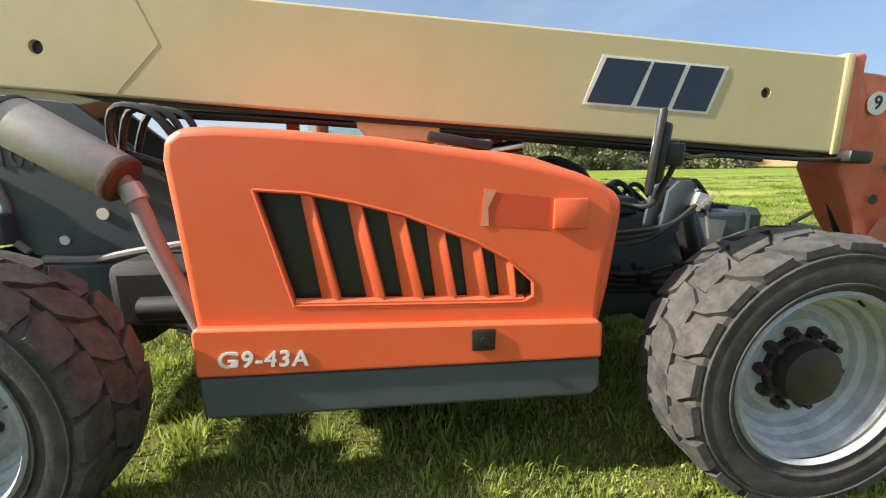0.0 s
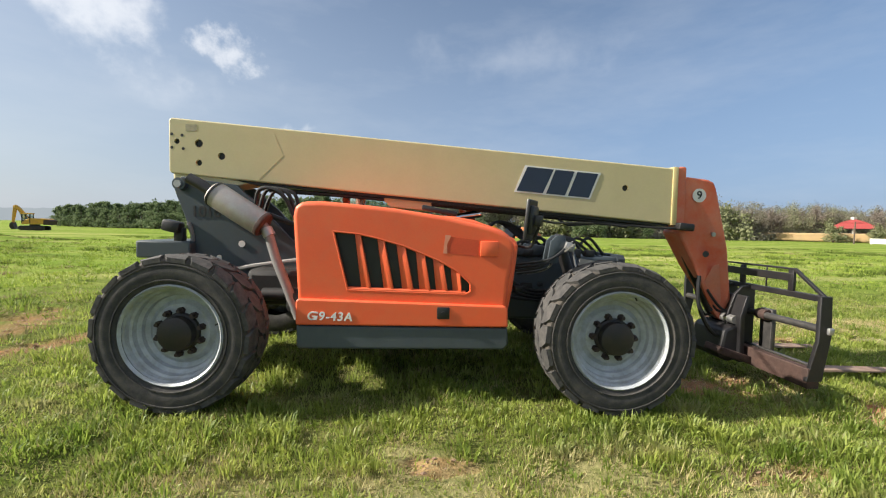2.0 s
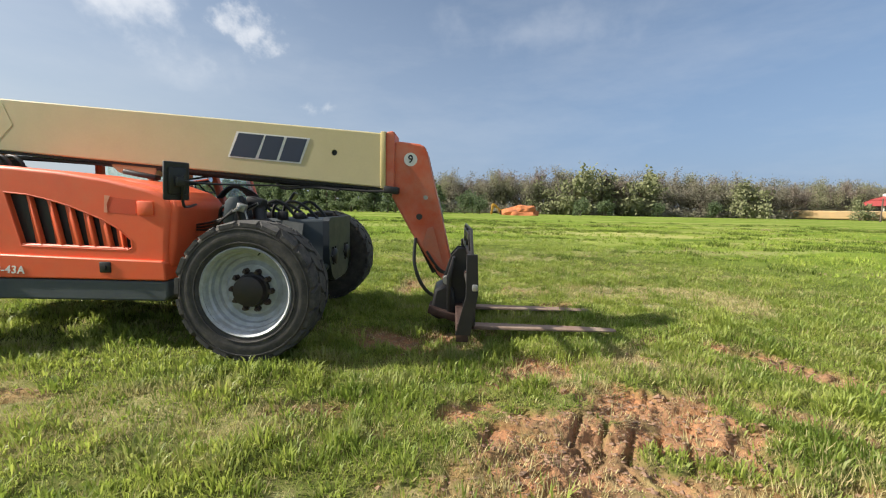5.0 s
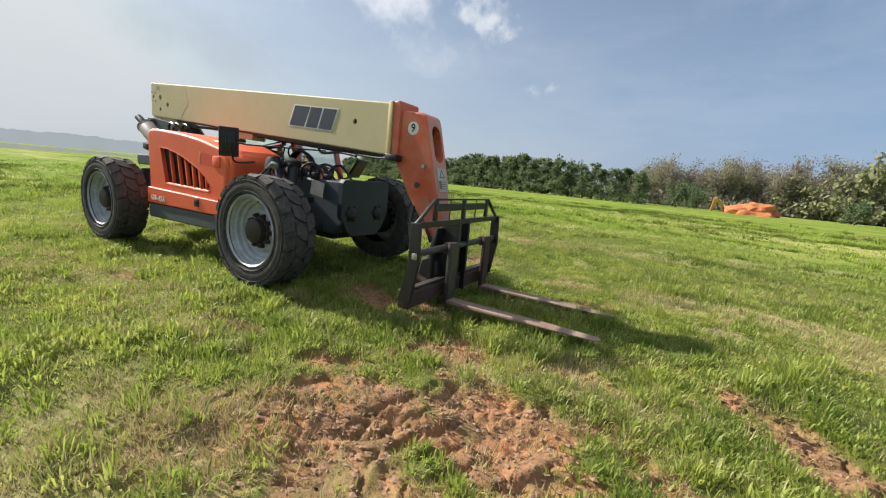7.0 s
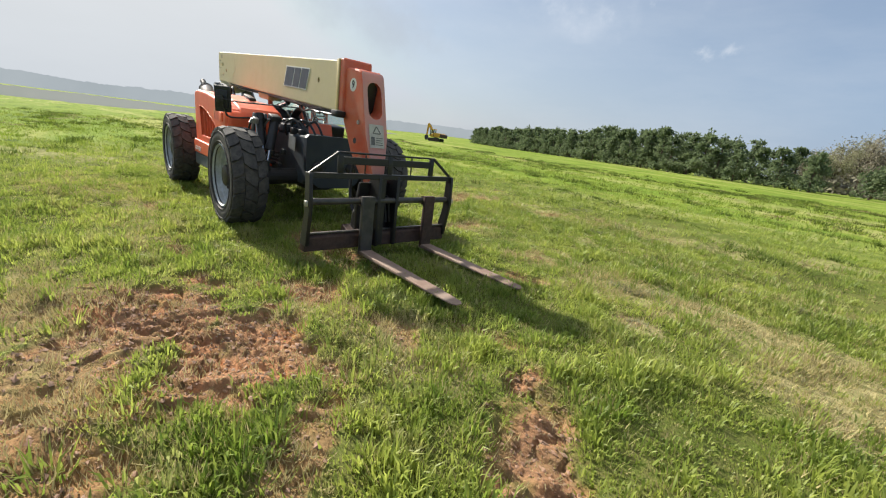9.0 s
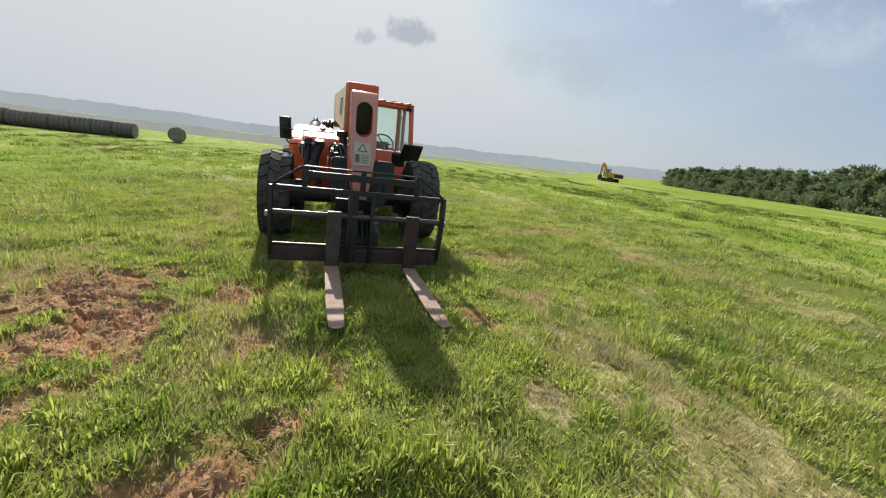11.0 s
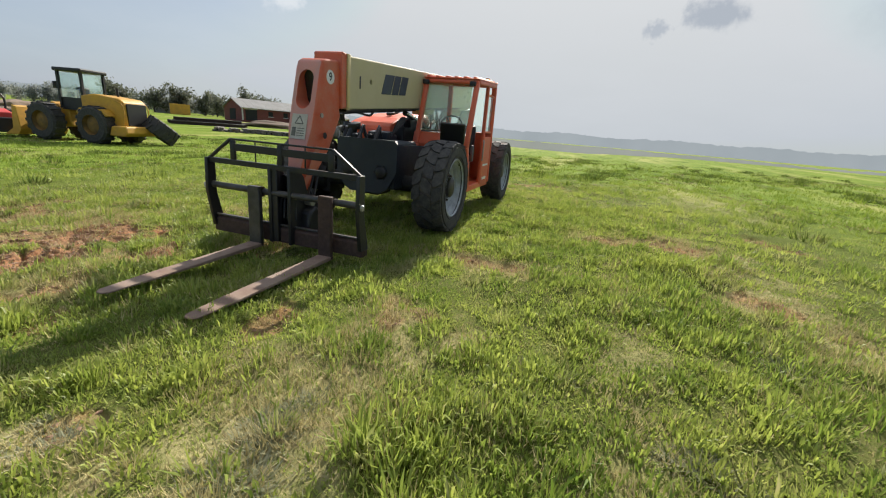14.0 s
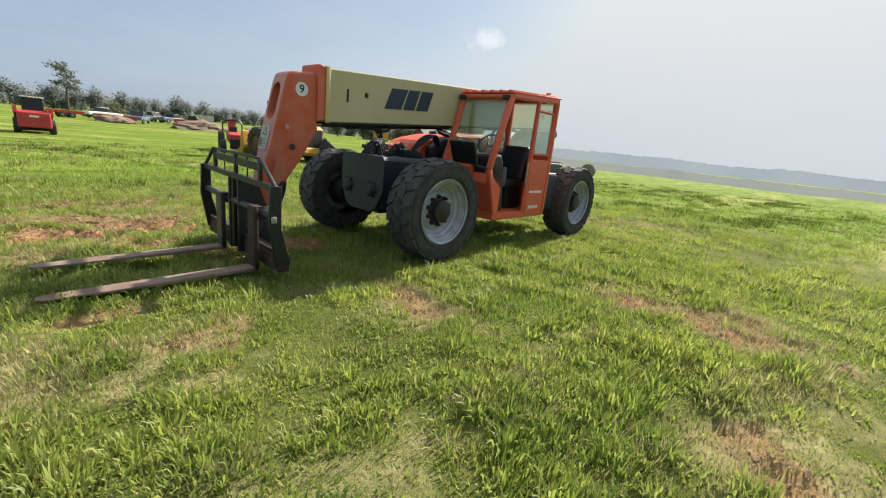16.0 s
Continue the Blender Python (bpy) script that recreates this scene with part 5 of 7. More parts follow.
# ---- wheels and axles ----
def make_wheel():
    """A wheel about the origin: the outer side faces -y. Rim with tyre, hub and nuts."""
    rim_bm = lathe(B(), [(0.368, -0.172), (0.384, -0.192), (0.396, -0.18), (0.382, -0.156), (0.362, -0.148), (0.354, -0.112), (0.338, -0.100), (0.330, -0.062), (0.302, -0.048), (0.292, -0.02),
                         (0.258, -0.008), (0.236, -0.022), (0.222, -0.036), (0.11, -0.042), (0.001, -0.042)], 48)
    wheel = part("wheel", rim_bm, RIM, machine, "silver steel wheel with dished rim", 40)
    bm = lathe(B(), [(0.36, 0.17), (0.40, 0.19), (0.43, 0.195), (0.52, 0.20), (0.565, 0.185), (0.588, 0.155), (0.592, 0.0), (0.588, -0.155), (0.568, -0.182), (0.545, -0.19), (0.54, -0.198), (0.50, -0.204), (0.47, -0.203), (0.44, -0.197), (0.41, -0.186), (0.39, -0.176), (0.375, -0.15)], 64)
    rnd = random.Random(5)
    tyre = part("tyre", bm, RUBBER, wheel, "worn black off-road tyre", 40)
    part("tread_groove", lathe(B(), [(0.55, -0.193), (0.57, -0.189), (0.592, -0.16), (0.597, 0.0), (0.592, 0.16), (0.57, 0.187)], 64), GROOVE, tyre, "dusty grooves between the tread blocks", 40)
    for r in (0.545, 0.43):
        part("sidewall_ring", lathe(B(), [(r - 0.006, -0.190), (r - 0.004, -0.2055), (r + 0.004, -0.2055), (r + 0.006, -0.190)], 64), RUBBER, tyre, "", 40)
    n = 20
    bm = B()
    for k in range(n):
        for row, (y0, y1, off, skew) in enumerate(((-0.197, -0.078, 0.0, 0.05), (-0.071, 0.071, 0.5, -0.06), (0.078, 0.197, 0.0, 0.05))):
            a0 = 2 * math.pi * (k + off) / n
            w = 2 * math.pi / n * 0.965
            top = 0.618 + rnd.uniform(-0.004, 0.003)
            cols = []
            for y, wk, sk in ((y0, 0.8 if row == 0 else 0.76, -skew), ((y0 + y1) / 2, 1.0, 0), (y1, 0.76 if row == 0 else (0.8 if row == 2 else 0.76), skew)):
                edge = abs(y) > 0.18
                rt = top - (0.020 if edge else 0)
                a, b = a0 - w * wk / 2 + sk, a0 + w * wk / 2 + sk
                inset = 0.03 * w
                cols.append([bm.verts.new((r * math.cos(t), y, r * math.sin(t))) for r, t in ((0.588 if not edge else 0.565, a), (rt, a + inset), (rt, b - inset), (0.588 if not edge else 0.565, b))])
            for p, q in zip(cols, cols[1:]):
                for i in range(3):
                    bm.faces.new((p[i], p[i + 1], q[i + 1], q[i]))
            bm.faces.new(cols[0][::-1])
            bm.faces.new(cols[-1])
    bmesh.ops.recalc_face_normals(bm, faces=bm.faces[:])
    part("tread", bm, TREAD, tyre, "chunky worn tread blocks", 20)
    bm = lathe(B(), [(0.001, -0.145), (0.118, -0.145), (0.131, -0.136), (0.134, -0.11), (0.134, -0.07), (0.15, -0.065), (0.155, -0.035)], 32)
    part("hub", bm, HUB, wheel, "greasy black hub cap")
    for k in range(10):
        a = 2 * math.pi * (k + 0.5) / 10
        x, z = 0.172 * math.cos(a), 0.172 * math.sin(a)
        bm = rod(B(), (x, -0.03, z), (x, -0.068, z), 0.028, seg=6)
        rod(bm, (x, -0.06, z), (x, -0.10, z), 0.019, 0.015, seg=10)
        part("wheel_nut", bm, NUT, wheel)
    bm = rod(B(), (0.0, -0.148, 0.36), (0.0, -0.175, 0.345), 0.006)
    part("valve", bm, DARK, wheel)
    return wheel


wheel = make_wheel()
wheel.matrix_basis = pose(3.475, -1.055, 0.635, 0, 20, 0)
copy_thing(wheel, pose(0.012, -1.055, 0.635, 0, 75, 0))
copy_thing(wheel, pose(3.5, 1.055, 0.70, 0, 33, 180))
copy_thing(wheel, pose(0, 1.055, 0.70, 0, 110, 180))
for x in (0, 3.5):
    bm = rod(B(), (x, -0.9, 0.64), (x, 0.9, 0.695), 0.11, seg=18)
    box(bm, (x, 0, 0.665), (0.42, 0.45, 0.36), bevel=0.08)
    for s, z in ((-1, 0.637), (1, 0.693)):
        rod(bm, (x, s * 0.72, z), (x, s * 0.98, z), 0.19, 0.22, seg=20)
        box(bm, (x, s * 0.74, z), (0.2, 0.14, 0.46), bevel=0.03)
    part("axle", bm, SOOT, machine, "black drive axle")
    bm = rod(B(), (x - 0.2, -0.7, 0.66), (x - 0.2, 0.7, 0.7), 0.03)
    part("steering_rod", bm, CHROME, machine)

# levelling ram beside the right front wheel
ram = part("levelling_ram", rod(B(), (3.26, -0.50, 1.36), (3.36, -0.60, 0.98), 0.062, seg=20), DARK, machine)
part("ram_head", box(B(), (3.24, -0.49, 1.40), (0.17, 0.14, 0.10), Matrix.Rotation(radians(14), 4, "Y"), 0.02), BLACK, ram)
part("ram_rod", rod(B(), (3.36, -0.60, 0.98), (3.42, -0.66, 0.78), 0.034), CHROME, ram)
for k in (0, 1, 2):
    part("ram_pipe", tube(B(), [(3.30, -0.58 - 0.02 * k, 1.39), (3.16 - 0.02 * k, -0.60, 1.28), (3.08, -0.55, 1.14), (2.9 - 0.05 * k, -0.5, 1.08)], 0.012), STEEL if k < 2 else DARK, ram)
bm = B()
for k in range(9):
    rnd = random.Random(k)
    box(bm, (2.8 + 0.1 * k, -0.48 - rnd.uniform(0, 0.12), 0.9 + rnd.uniform(-0.12, 0.1)), (rnd.uniform(0.04, 0.12), 0.06, rnd.uniform(0.03, 0.09)), bevel=0.008)
for k in range(4):
    tube(bm, [(2.68, -0.5 - 0.03 * k, 1.05 - 0.06 * k), (2.95, -0.52, 0.92 - 0.03 * k), (3.3, -0.45, 0.95 - 0.05 * k)], 0.016)
part("valve_block", bm, BLACK, machine)
bm = prism(B(), [(2.78, 1.24), (2.78, 1.30), (2.95, 1.36), (3.12, 1.34), (3.14, 1.24)], -0.33, 0.0, 0.015)
part("frame_cover", bm, DARK_SLATE, machine)
bm = box(B(), (3.55, -0.368, 1.12), (0.22, 0.006, 0.18), Matrix.Rotation(radians(8), 4, "Y"))
part("bare_patch", bm, mat("chipped_primer", (0.24, 0.24, 0.22), 0.7, scale=12, amount=0.8), machine, "pale chipped paint")

# mirror
M_MIR = Matrix.Translation((2.785, -1.02, 1.575)) @ Matrix.Rotation(radians(-33), 4, "Z") @ Matrix.Rotation(radians(5), 4, "Y")
bm = box(B(), (0, 0, 0), (0.03, 0.21, 0.335), bevel=0.012)
shell = box(B(), (0.02, 0, 0), (0.045, 0.15, 0.24), bevel=0.02)
spare = bpy.data.meshes.new("shell")
shell.to_mesh(spare)
bm.from_mesh(spare)
bpy.data.meshes.remove(spare)
bm.transform(M_MIR)
mirror = part("mirror", bm, DARK, machine, "black rectangular side mirror")
bm = box(B(), (-0.016, 0, 0), (0.004, 0.17, 0.28))
bm.transform(M_MIR)
part("mirror_glass", bm, CHROME, mirror)
bm = box(B(), (0.06, 0.0, 0.0), (0.08, 0.07, 0.09), bevel=0.015)
bm.transform(M_MIR)
part("mirror_clamp", bm, DARK, mirror)
part("mirror_arm", tube(B(), [(2.875, -1.05, 1.62), (2.865, -1.05, 1.57), (2.83, -1.01, 1.44), (2.80, -0.94, 1.35), (2.70, -0.62, 1.37)], 0.012), DARK, mirror)
part("mirror_stay", tube(B(), [(2.87, -1.05, 1.575), (3.03, -0.9, 1.56), (3.3, -0.6, 1.57), (3.6, -0.3, 1.58)], 0.009), DARK, mirror)

# ---- cab ----
cab = part("cab_floor", slab(B(), [(0.98, 0.2), (2.38, 0.2), (2.38, 1.10), (0.98, 1.10)], 0.50, 0.60, 0.015), CAB, machine)


def post(a, b, w=0.082, d=0.08):
    part("cab_post", beam(B(), a, b, w, d, up=(1, 0, 0), bevel=0.026), CAB, machine)


post((2.34, 1.075, 0.58), (2.56, 1.075, 1.22))
post((2.56, 1.075, 1.20), (2.24, 1.075, 2.20))
post((2.50, 0.235, 0.9), (2.56, 0.235, 1.22))
post((2.56, 0.235, 1.20), (2.24, 0.235, 2.20))
post((1.60, 1.085, 0.56), (1.56, 1.08, 2.25), 0.065, 0.06)
post((1.03, 1.085, 0.55), (1.03, 1.07, 2.28), 0.09, 0.08)
post((1.03, 0.235, 0.55), (1.03, 0.235, 2.28))
post((2.36, 1.075, 0.555), (1.0, 1.075, 0.555), 0.09, 0.09)
post((2.25, 0.20, 2.19), (2.25, 1.11, 2.19), 0.06, 0.09)
post((2.25, 1.085, 2.20), (1.0, 1.075, 2.29), 0.075, 0.085)
post((2.25, 0.235, 2.20), (1.0, 0.235, 2.29), 0.075, 0.085)
post((1.03, 0.20, 2.29), (1.03, 1.10, 2.29), 0.075, 0.10)
bm = prism(B(), [(2.28, 2.225), (2.29, 2.25), (1.0, 2.345), (0.98, 2.32)], 0.19, 1.12, 0.01)
roof = part("cab_roof", bm, CAB, machine, "ribbed orange cab roof")
for k in range(6):
    y = 0.26 + 0.155 * k
    part("roof_rib", beam(B(), (2.27, y, 2.258), (1.02, y, 2.352), 0.06, 0.036, bevel=0.01), CAB, roof)
bm = rod(B(), (1.12, 0.95, 2.345), (1.12, 0.95, 2.40), 0.045, 0.04, 16)
part("beacon", bm, mat("amber_plastic", (0.75, 0.30, 0.03), 0.3), machine, "small amber beacon")
for y in (0.24, 1.02):
    part("cab_lamp", box(B(), (2.30, y, 2.17), (0.07, 0.10, 0.07), bevel=0.012), DARK, machine)
# panels
part("front_panel", prism(B(), [(2.34, 0.58), (2.30, 1.40), (2.49, 1.40), (2.55, 1.22), (2.38, 0.58)], 0.16, 0.74, 0.012), CAB, machine)
part("fender_panel", prism(B(), [(2.20, 0.58), (2.20, 0.95), (2.46, 1.15), (2.50, 1.02), (2.36, 0.58)], 0.74, 1.06, 0.012), CAB, machine)
part("side_panel", box(B(), (1.31, 1.085, 0.97), (0.50, 0.05, 0.84), bevel=0.012), CAB, machine)
bm = B()
box(bm, (1.33, 1.1125, 0.90), (0.36, 0.003, 0.035))
part("panel_stripe", bm, WHITE, machine)
bm = B()
for k in range(6):
    box(bm, (1.46 - 0.048 * k, 1.1125, 0.66), (0.036, 0.003, 0.05))
part("panel_lettering", bm, WHITE, machine, "small white lettering, not legible")
part("rear_panel", box(B(), (1.01, 0.63, 1.0), (0.04, 0.84, 0.92), bevel=0.012), CAB, machine)
part("inner_panel", box(B(), (1.7, 0.23, 1.0), (1.3, 0.04, 0.9), bevel=0.012), DARK, machine)
# panes
bm = B()
beam(bm, (2.535, 0.655, 1.42), (2.245, 0.655, 2.16), 0.77, 0.008, up=(1, 0, 0.4))
pane = part("windshield", bm, DUSTY_GLASS, machine, "green tinted windshield")
for name, c, s in (("rear_window", (1.02, 0.63, 1.86), (0.008, 0.80, 0.74)), ("right_window", (1.70, 0.235, 1.82), (1.15, 0.008, 0.74)), ("side_window", (1.31, 1.085, 1.78), (0.44, 0.008, 0.62))):
    part(name, box(B(), c, s), GLASS, machine, "green tinted pane")
bm = B()
for a, b in (((1.10, 1.47), (1.53, 1.47)), ((1.10, 2.09), (1.53, 2.09))):
    rod(bm, (a[0], 1.085, a[1]), (b[0], 1.085, b[1]), 0.018)
for x in (1.09, 1.535):
    rod(bm, (x, 1.085, 1.46), (x, 1.085, 2.10), 0.018)
part("window_frame", bm, CAB, machine)
for o in scene.objects:
    if o.name.split(".")[0] in ("windshield", "rear_window", "right_window", "side_window"):
        o.visible_shadow = False
# interior
seat = part("seat", box(B(), (1.55, 0.63, 0.98), (0.46, 0.46, 0.14), bevel=0.05), DARK, machine, "black operator's seat")
bm = prism(B(), [(1.28, 1.0), (1.20, 1.52), (1.26, 1.58), (1.34, 1.55), (1.42, 1.05)], 0.40, 0.86, 0.05, 3)
part("backrest", bm, DARK, seat)
part("seat_base", box(B(), (1.52, 0.63, 0.76), (0.40, 0.40, 0.32), bevel=0.02), DARK, seat)
bm = prism(B(), [(2.0, 0.60), (2.12, 1.30), (2.20, 1.42), (2.50, 1.38), (2.45, 1.1), (2.34, 0.62)], 0.24, 1.0, 0.03)
part("dashboard", bm, DARK, machine)
bm = B()
ringm = Matrix.Translation((2.06, 0.63, 1.52)) @ Matrix.Rotation(radians(62), 4, "Y") @ Matrix.Rotation(radians(90), 4, "X")
pts = [ringm @ Vector((0.19 * math.cos(a), 0, 0.19 * math.sin(a))) for a in (2 * math.pi * k / 16 for k in range(17))]
tube(bm, pts, 0.014)
for a in (0.5, 2.6, 4.7):
    rod(bm, ringm @ Vector((0, 0, 0)), ringm @ Vector((0.19 * math.cos(a), 0, 0.19 * math.sin(a))), 0.012)
rod(bm, (2.06, 0.63, 1.52), (2.22, 0.63, 1.34), 0.03)
part("steering_wheel", bm, DARK, machine)
for y, x in ((0.34, 1.95), (0.4, 2.0)):
    part("lever", tube(B(), [(x, y, 1.3), (x - 0.03, y, 1.5), (x, y, 1.62)], 0.012), DARK, machine)
M_ML = Matrix.Translation((3.0, 0.98, 1.41)) @ Matrix.Rotation(radians(14), 4, "Z") @ Matrix.Rotation(radians(32), 4, "Y")
bm = box(B(), (0, 0, 0), (0.04, 0.36, 0.33), bevel=0.018)
bm.transform(M_ML)
left_mirror = part("mirror", bm, DARK, machine, "black tilted side mirror")
part("mirror_arm", tube(B(), [(2.97, 1.0, 1.36), (2.86, 1.0, 1.28), (2.7, 1.04, 1.24), (2.56, 1.07, 1.22)], 0.014), DARK, left_mirror)
part("grab_rail", tube(B(), [(1.66, 1.12, 1.0), (1.70, 1.14, 1.02), (1.70, 1.14, 1.30), (1.66, 1.12, 1.32)], 0.012), STEEL, machine)
part("door_panel_edge", box(B(), (2.20, 1.085, 1.12), (0.09, 0.03, 0.26), bevel=0.03), SKIRT, machine)

# fuel tank and clutter on the left behind the cab
part("tank", box(B(), (0.72, 0.75, 0.88), (0.40, 0.55, 0.62), bevel=0.05), SLATE, machine)
part("left_side_box", prism(B(), [(2.62, 0.62), (2.62, 1.18), (3.86, 1.22), (3.86, 0.62)], 0.44, 0.50, 0.01), DARK_SLATE, machine)

# ---- fork carriage ----
carriage = thing("fork_carriage", "black steel fork carriage with rusty lower plate and load backrest", "fork carriage")
Y0, Y1 = -0.955, 0.915


def bar(name, a, b, w, h, material=BLACK, label="", up=(0, 0, 1)):
    return part(name, beam(B(), a, b, w, h, up=up, bevel=0.006), material, carriage, label)


bar("upper_rail", (5.41, Y0, 0.945), (5.41, Y1, 0.945), 0.05, 0.055)
bar("top_rail", (5.41, -0.64, 1.18), (5.41, 0.60, 1.18), 0.02, 0.02)
bar("middle_rail", (5.40, -0.64, 1.10), (5.40, 0.60, 1.10), 0.03, 0.075)
bar("backrest_slope", (5.41, Y0, 0.955), (5.41, -0.64, 1.18), 0.03, 0.03)
bar("backrest_slope", (5.41, Y1, 0.955), (5.41, 0.60, 1.18), 0.03, 0.03)
for y in (-0.62, -0.02, 0.58):
    bar("backrest_post", (5.405, y, 0.95), (5.405, y, 1.17), 0.06, 0.03, up=(1, 0, 0))
for y in (-0.33, 0.28):
    bar("backrest_wire", (5.405, y, 0.95), (5.405, y, 1.17), 0.014, 0.014)
for y in (Y0, Y1):
    s = 1 if y < 0 else -1
    bm = prism(B(), [(5.36, 0.97), (5.46, 0.97), (5.475, 0.62), (5.41, 0.22), (5.27, 0.22), (5.36, 0.58)], y - 0.012 * s, y + 0.028 * s, 0.006)
    part("end_plate", bm, BLACK, carriage)
    bm = box(B(), (5.44, y - s * 0.03, 0.67), (0.05, 0.03, 0.06), bevel=0.01)
    part("rail_stop", bm, STEEL, carriage, "pale scraped steel stop")
part("fork_shaft", rod(B(), (5.40, Y0 - 0.01, 0.68), (5.40, Y1 + 0.01, 0.68), 0.034, seg=18), SHAFT, carriage, "worn round fork shaft")
bm = prism(B(), [(5.28, 0.155), (5.28, 0.335), (5.36, 0.335), (5.39, 0.30), (5.39, 0.155)], Y0 - 0.01, Y1 + 0.01, 0.01)
part("lower_plate", bm, RUST, carriage, "rusty dark lower plate")
part("plate_edge", beam(B(), (5.375, Y0, 0.345), (5.375, Y1, 0.345), 0.03, 0.018, bevel=0.004), SHAFT, carriage)
for y in (-0.14, 0.10):
    bm = prism(B(), [(5.16, 0.16), (5.14, 0.62), (5.22, 0.86), (5.30, 0.95), (5.44, 0.95), (5.44, 0.16)], y - 0.02, y + 0.02, 0.008)
    part("hanger_plate", bm, BLACK, carriage)
part("centre_plate", prism(B(), [(5.19, 0.17), (5.18, 0.64), (5.24, 0.86), (5.27, 0.86), (5.23, 0.62), (5.24, 0.17)], -0.30, 0.10, 0.008), BLACK, carriage)
part("centre_post", beam(B(), (5.40, -0.10, 0.17), (5.40, -0.10, 0.95), 0.09, 0.05, up=(1, 0, 0), bevel=0.008), BLACK, carriage)
bm = rod(B(), (5.18, -0.24, 0.60), (5.18, 0.2, 0.60), 0.045)
rod(bm, (5.17, -0.22, 0.36), (5.17, 0.18, 0.36), 0.04)
part("hanger_pin", bm, STEEL, carriage)
bm = prism(B(), [(5.0, 0.22), (5.05, 0.50), (5.16, 0.55), (5.26, 0.5), (5.30, 0.2), (5.1, 0.16)], -0.26, 0.22, 0.03)
part("knuckle", bm, BLACK, carriage)
for k in range(5):
    bm = tube(B(), [(4.95, -0.1 + 0.05 * k, 0.9), (5.1, -0.12 + 0.06 * k, 0.7 - 0.03 * k), (5.3, -0.1 + 0.05 * k, 0.62 + 0.03 * k), (5.36, -0.08 + 0.05 * k, 0.42)], 0.014)
    part("hose", bm, DARK, carriage)
bm = tube(B(), [(4.83, CY - 0.12, 1.05), (4.82, CY - 0.14, 0.78), (4.90, CY - 0.16, 0.55), (5.03, CY - 0.16, 0.42), (5.2, CY - 0.16, 0.42)], 0.02)
part("hose_loop", bm, DARK, carriage)
part("skid_plate", prism(B(), [(4.98, 0.26), (5.0, 0.33), (5.30, 0.24), (5.30, 0.16)], -0.35, -0.05, 0.01), RUST, carriage)

for y in (-0.305, 0.555):
    fork = thing("fork", "long worn steel pallet fork resting low over the grass", "fork", group="forks on the carriage")
    bm = slab(B(), [(5.44, y - 0.075), (6.65, y - 0.075), (6.97, y - 0.06), (7.01, y - 0.03), (7.01, y + 0.03), (6.97, y + 0.06), (6.65, y + 0.075), (5.44, y + 0.075)], 0.10, 0.142, 0.008)
    for v in bm.verts:
        t = min(max((v.co.x - 5.6) / 1.4, 0), 1)
        if v.co.z > 0.12:
            v.co.z -= 0.028 * t
    part("blade", bm, FORK, fork, "worn steel blade with bright tip")
    part("shank", box(B(), (5.468, y, 0.42), (0.05, 0.15, 0.64), bevel=0.01), RUST if y > 0 else SHAFT, fork, "rusty upright shank" if y > 0 else "scraped grey upright shank")
    part("eye", rod(B(), (5.42, y - 0.06, 0.68), (5.42, y + 0.06, 0.68), 0.055, seg=18), RUST, fork)


# ---- trees ----
def leaf_sheet(name, centres, size, aspect, rs, material, droop=0.0):
    """Small leaf-like faces, each turned its own way, joined into one crown."""
    k = len(centres)
    u = rs.normal(size=(k, 3))
    u /= np.linalg.norm(u, axis=1)[:, None]
    v = rs.normal(size=(k, 3))
    v -= (v * u).sum(1)[:, None] * u
    v /= np.linalg.norm(v, axis=1)[:, None]
    s = size * rs.uniform(0.6, 1.4, k)[:, None]
    u, v = u * s, v * s * aspect
    co = np.stack([centres - u - v * 0.5, centres + u * 0.2 - v, centres + u + v * 0.4, centres - u * 0.3 + v], 1).reshape(-1, 3)
    me = bpy.data.meshes.new(name)
    me.vertices.add(4 * k)
    me.vertices.foreach_set("co", co.ravel())
    me.loops.add(4 * k)
    me.loops.foreach_set("vertex_index", np.arange(4 * k))
    me.polygons.add(k)
    me.polygons.foreach_set("loop_start", np.arange(k) * 4)
    me.update(calc_edges=True)
    me.materials.append(material)
    return me


# leaf colours lightened and greyed here to carry the haze of distance
PINE_LEAF = leaf_mat("pine_needles", (0.10, 0.142, 0.07), (0.19, 0.235, 0.125), 0.9, 0.4, 0.4)
OAK_LEAF = leaf_mat("dark_oak_leaves", (0.115, 0.128, 0.09), (0.175, 0.18, 0.135), 0.85, 0.4, 0.3)
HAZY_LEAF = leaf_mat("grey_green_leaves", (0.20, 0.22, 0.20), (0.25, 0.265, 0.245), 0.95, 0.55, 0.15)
SPRING_LEAF = leaf_mat("spring_leaves", (0.195, 0.21, 0.11), (0.25, 0.26, 0.14), 0.85, 0.3, 0.3)
# twig and bud colours lightened towards grey for the haze over the wood
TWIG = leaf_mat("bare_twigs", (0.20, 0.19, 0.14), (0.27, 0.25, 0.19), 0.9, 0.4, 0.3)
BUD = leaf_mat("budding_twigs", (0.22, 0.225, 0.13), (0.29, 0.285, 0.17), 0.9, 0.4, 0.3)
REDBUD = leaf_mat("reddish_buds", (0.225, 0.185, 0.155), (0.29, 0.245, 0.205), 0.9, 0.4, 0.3)


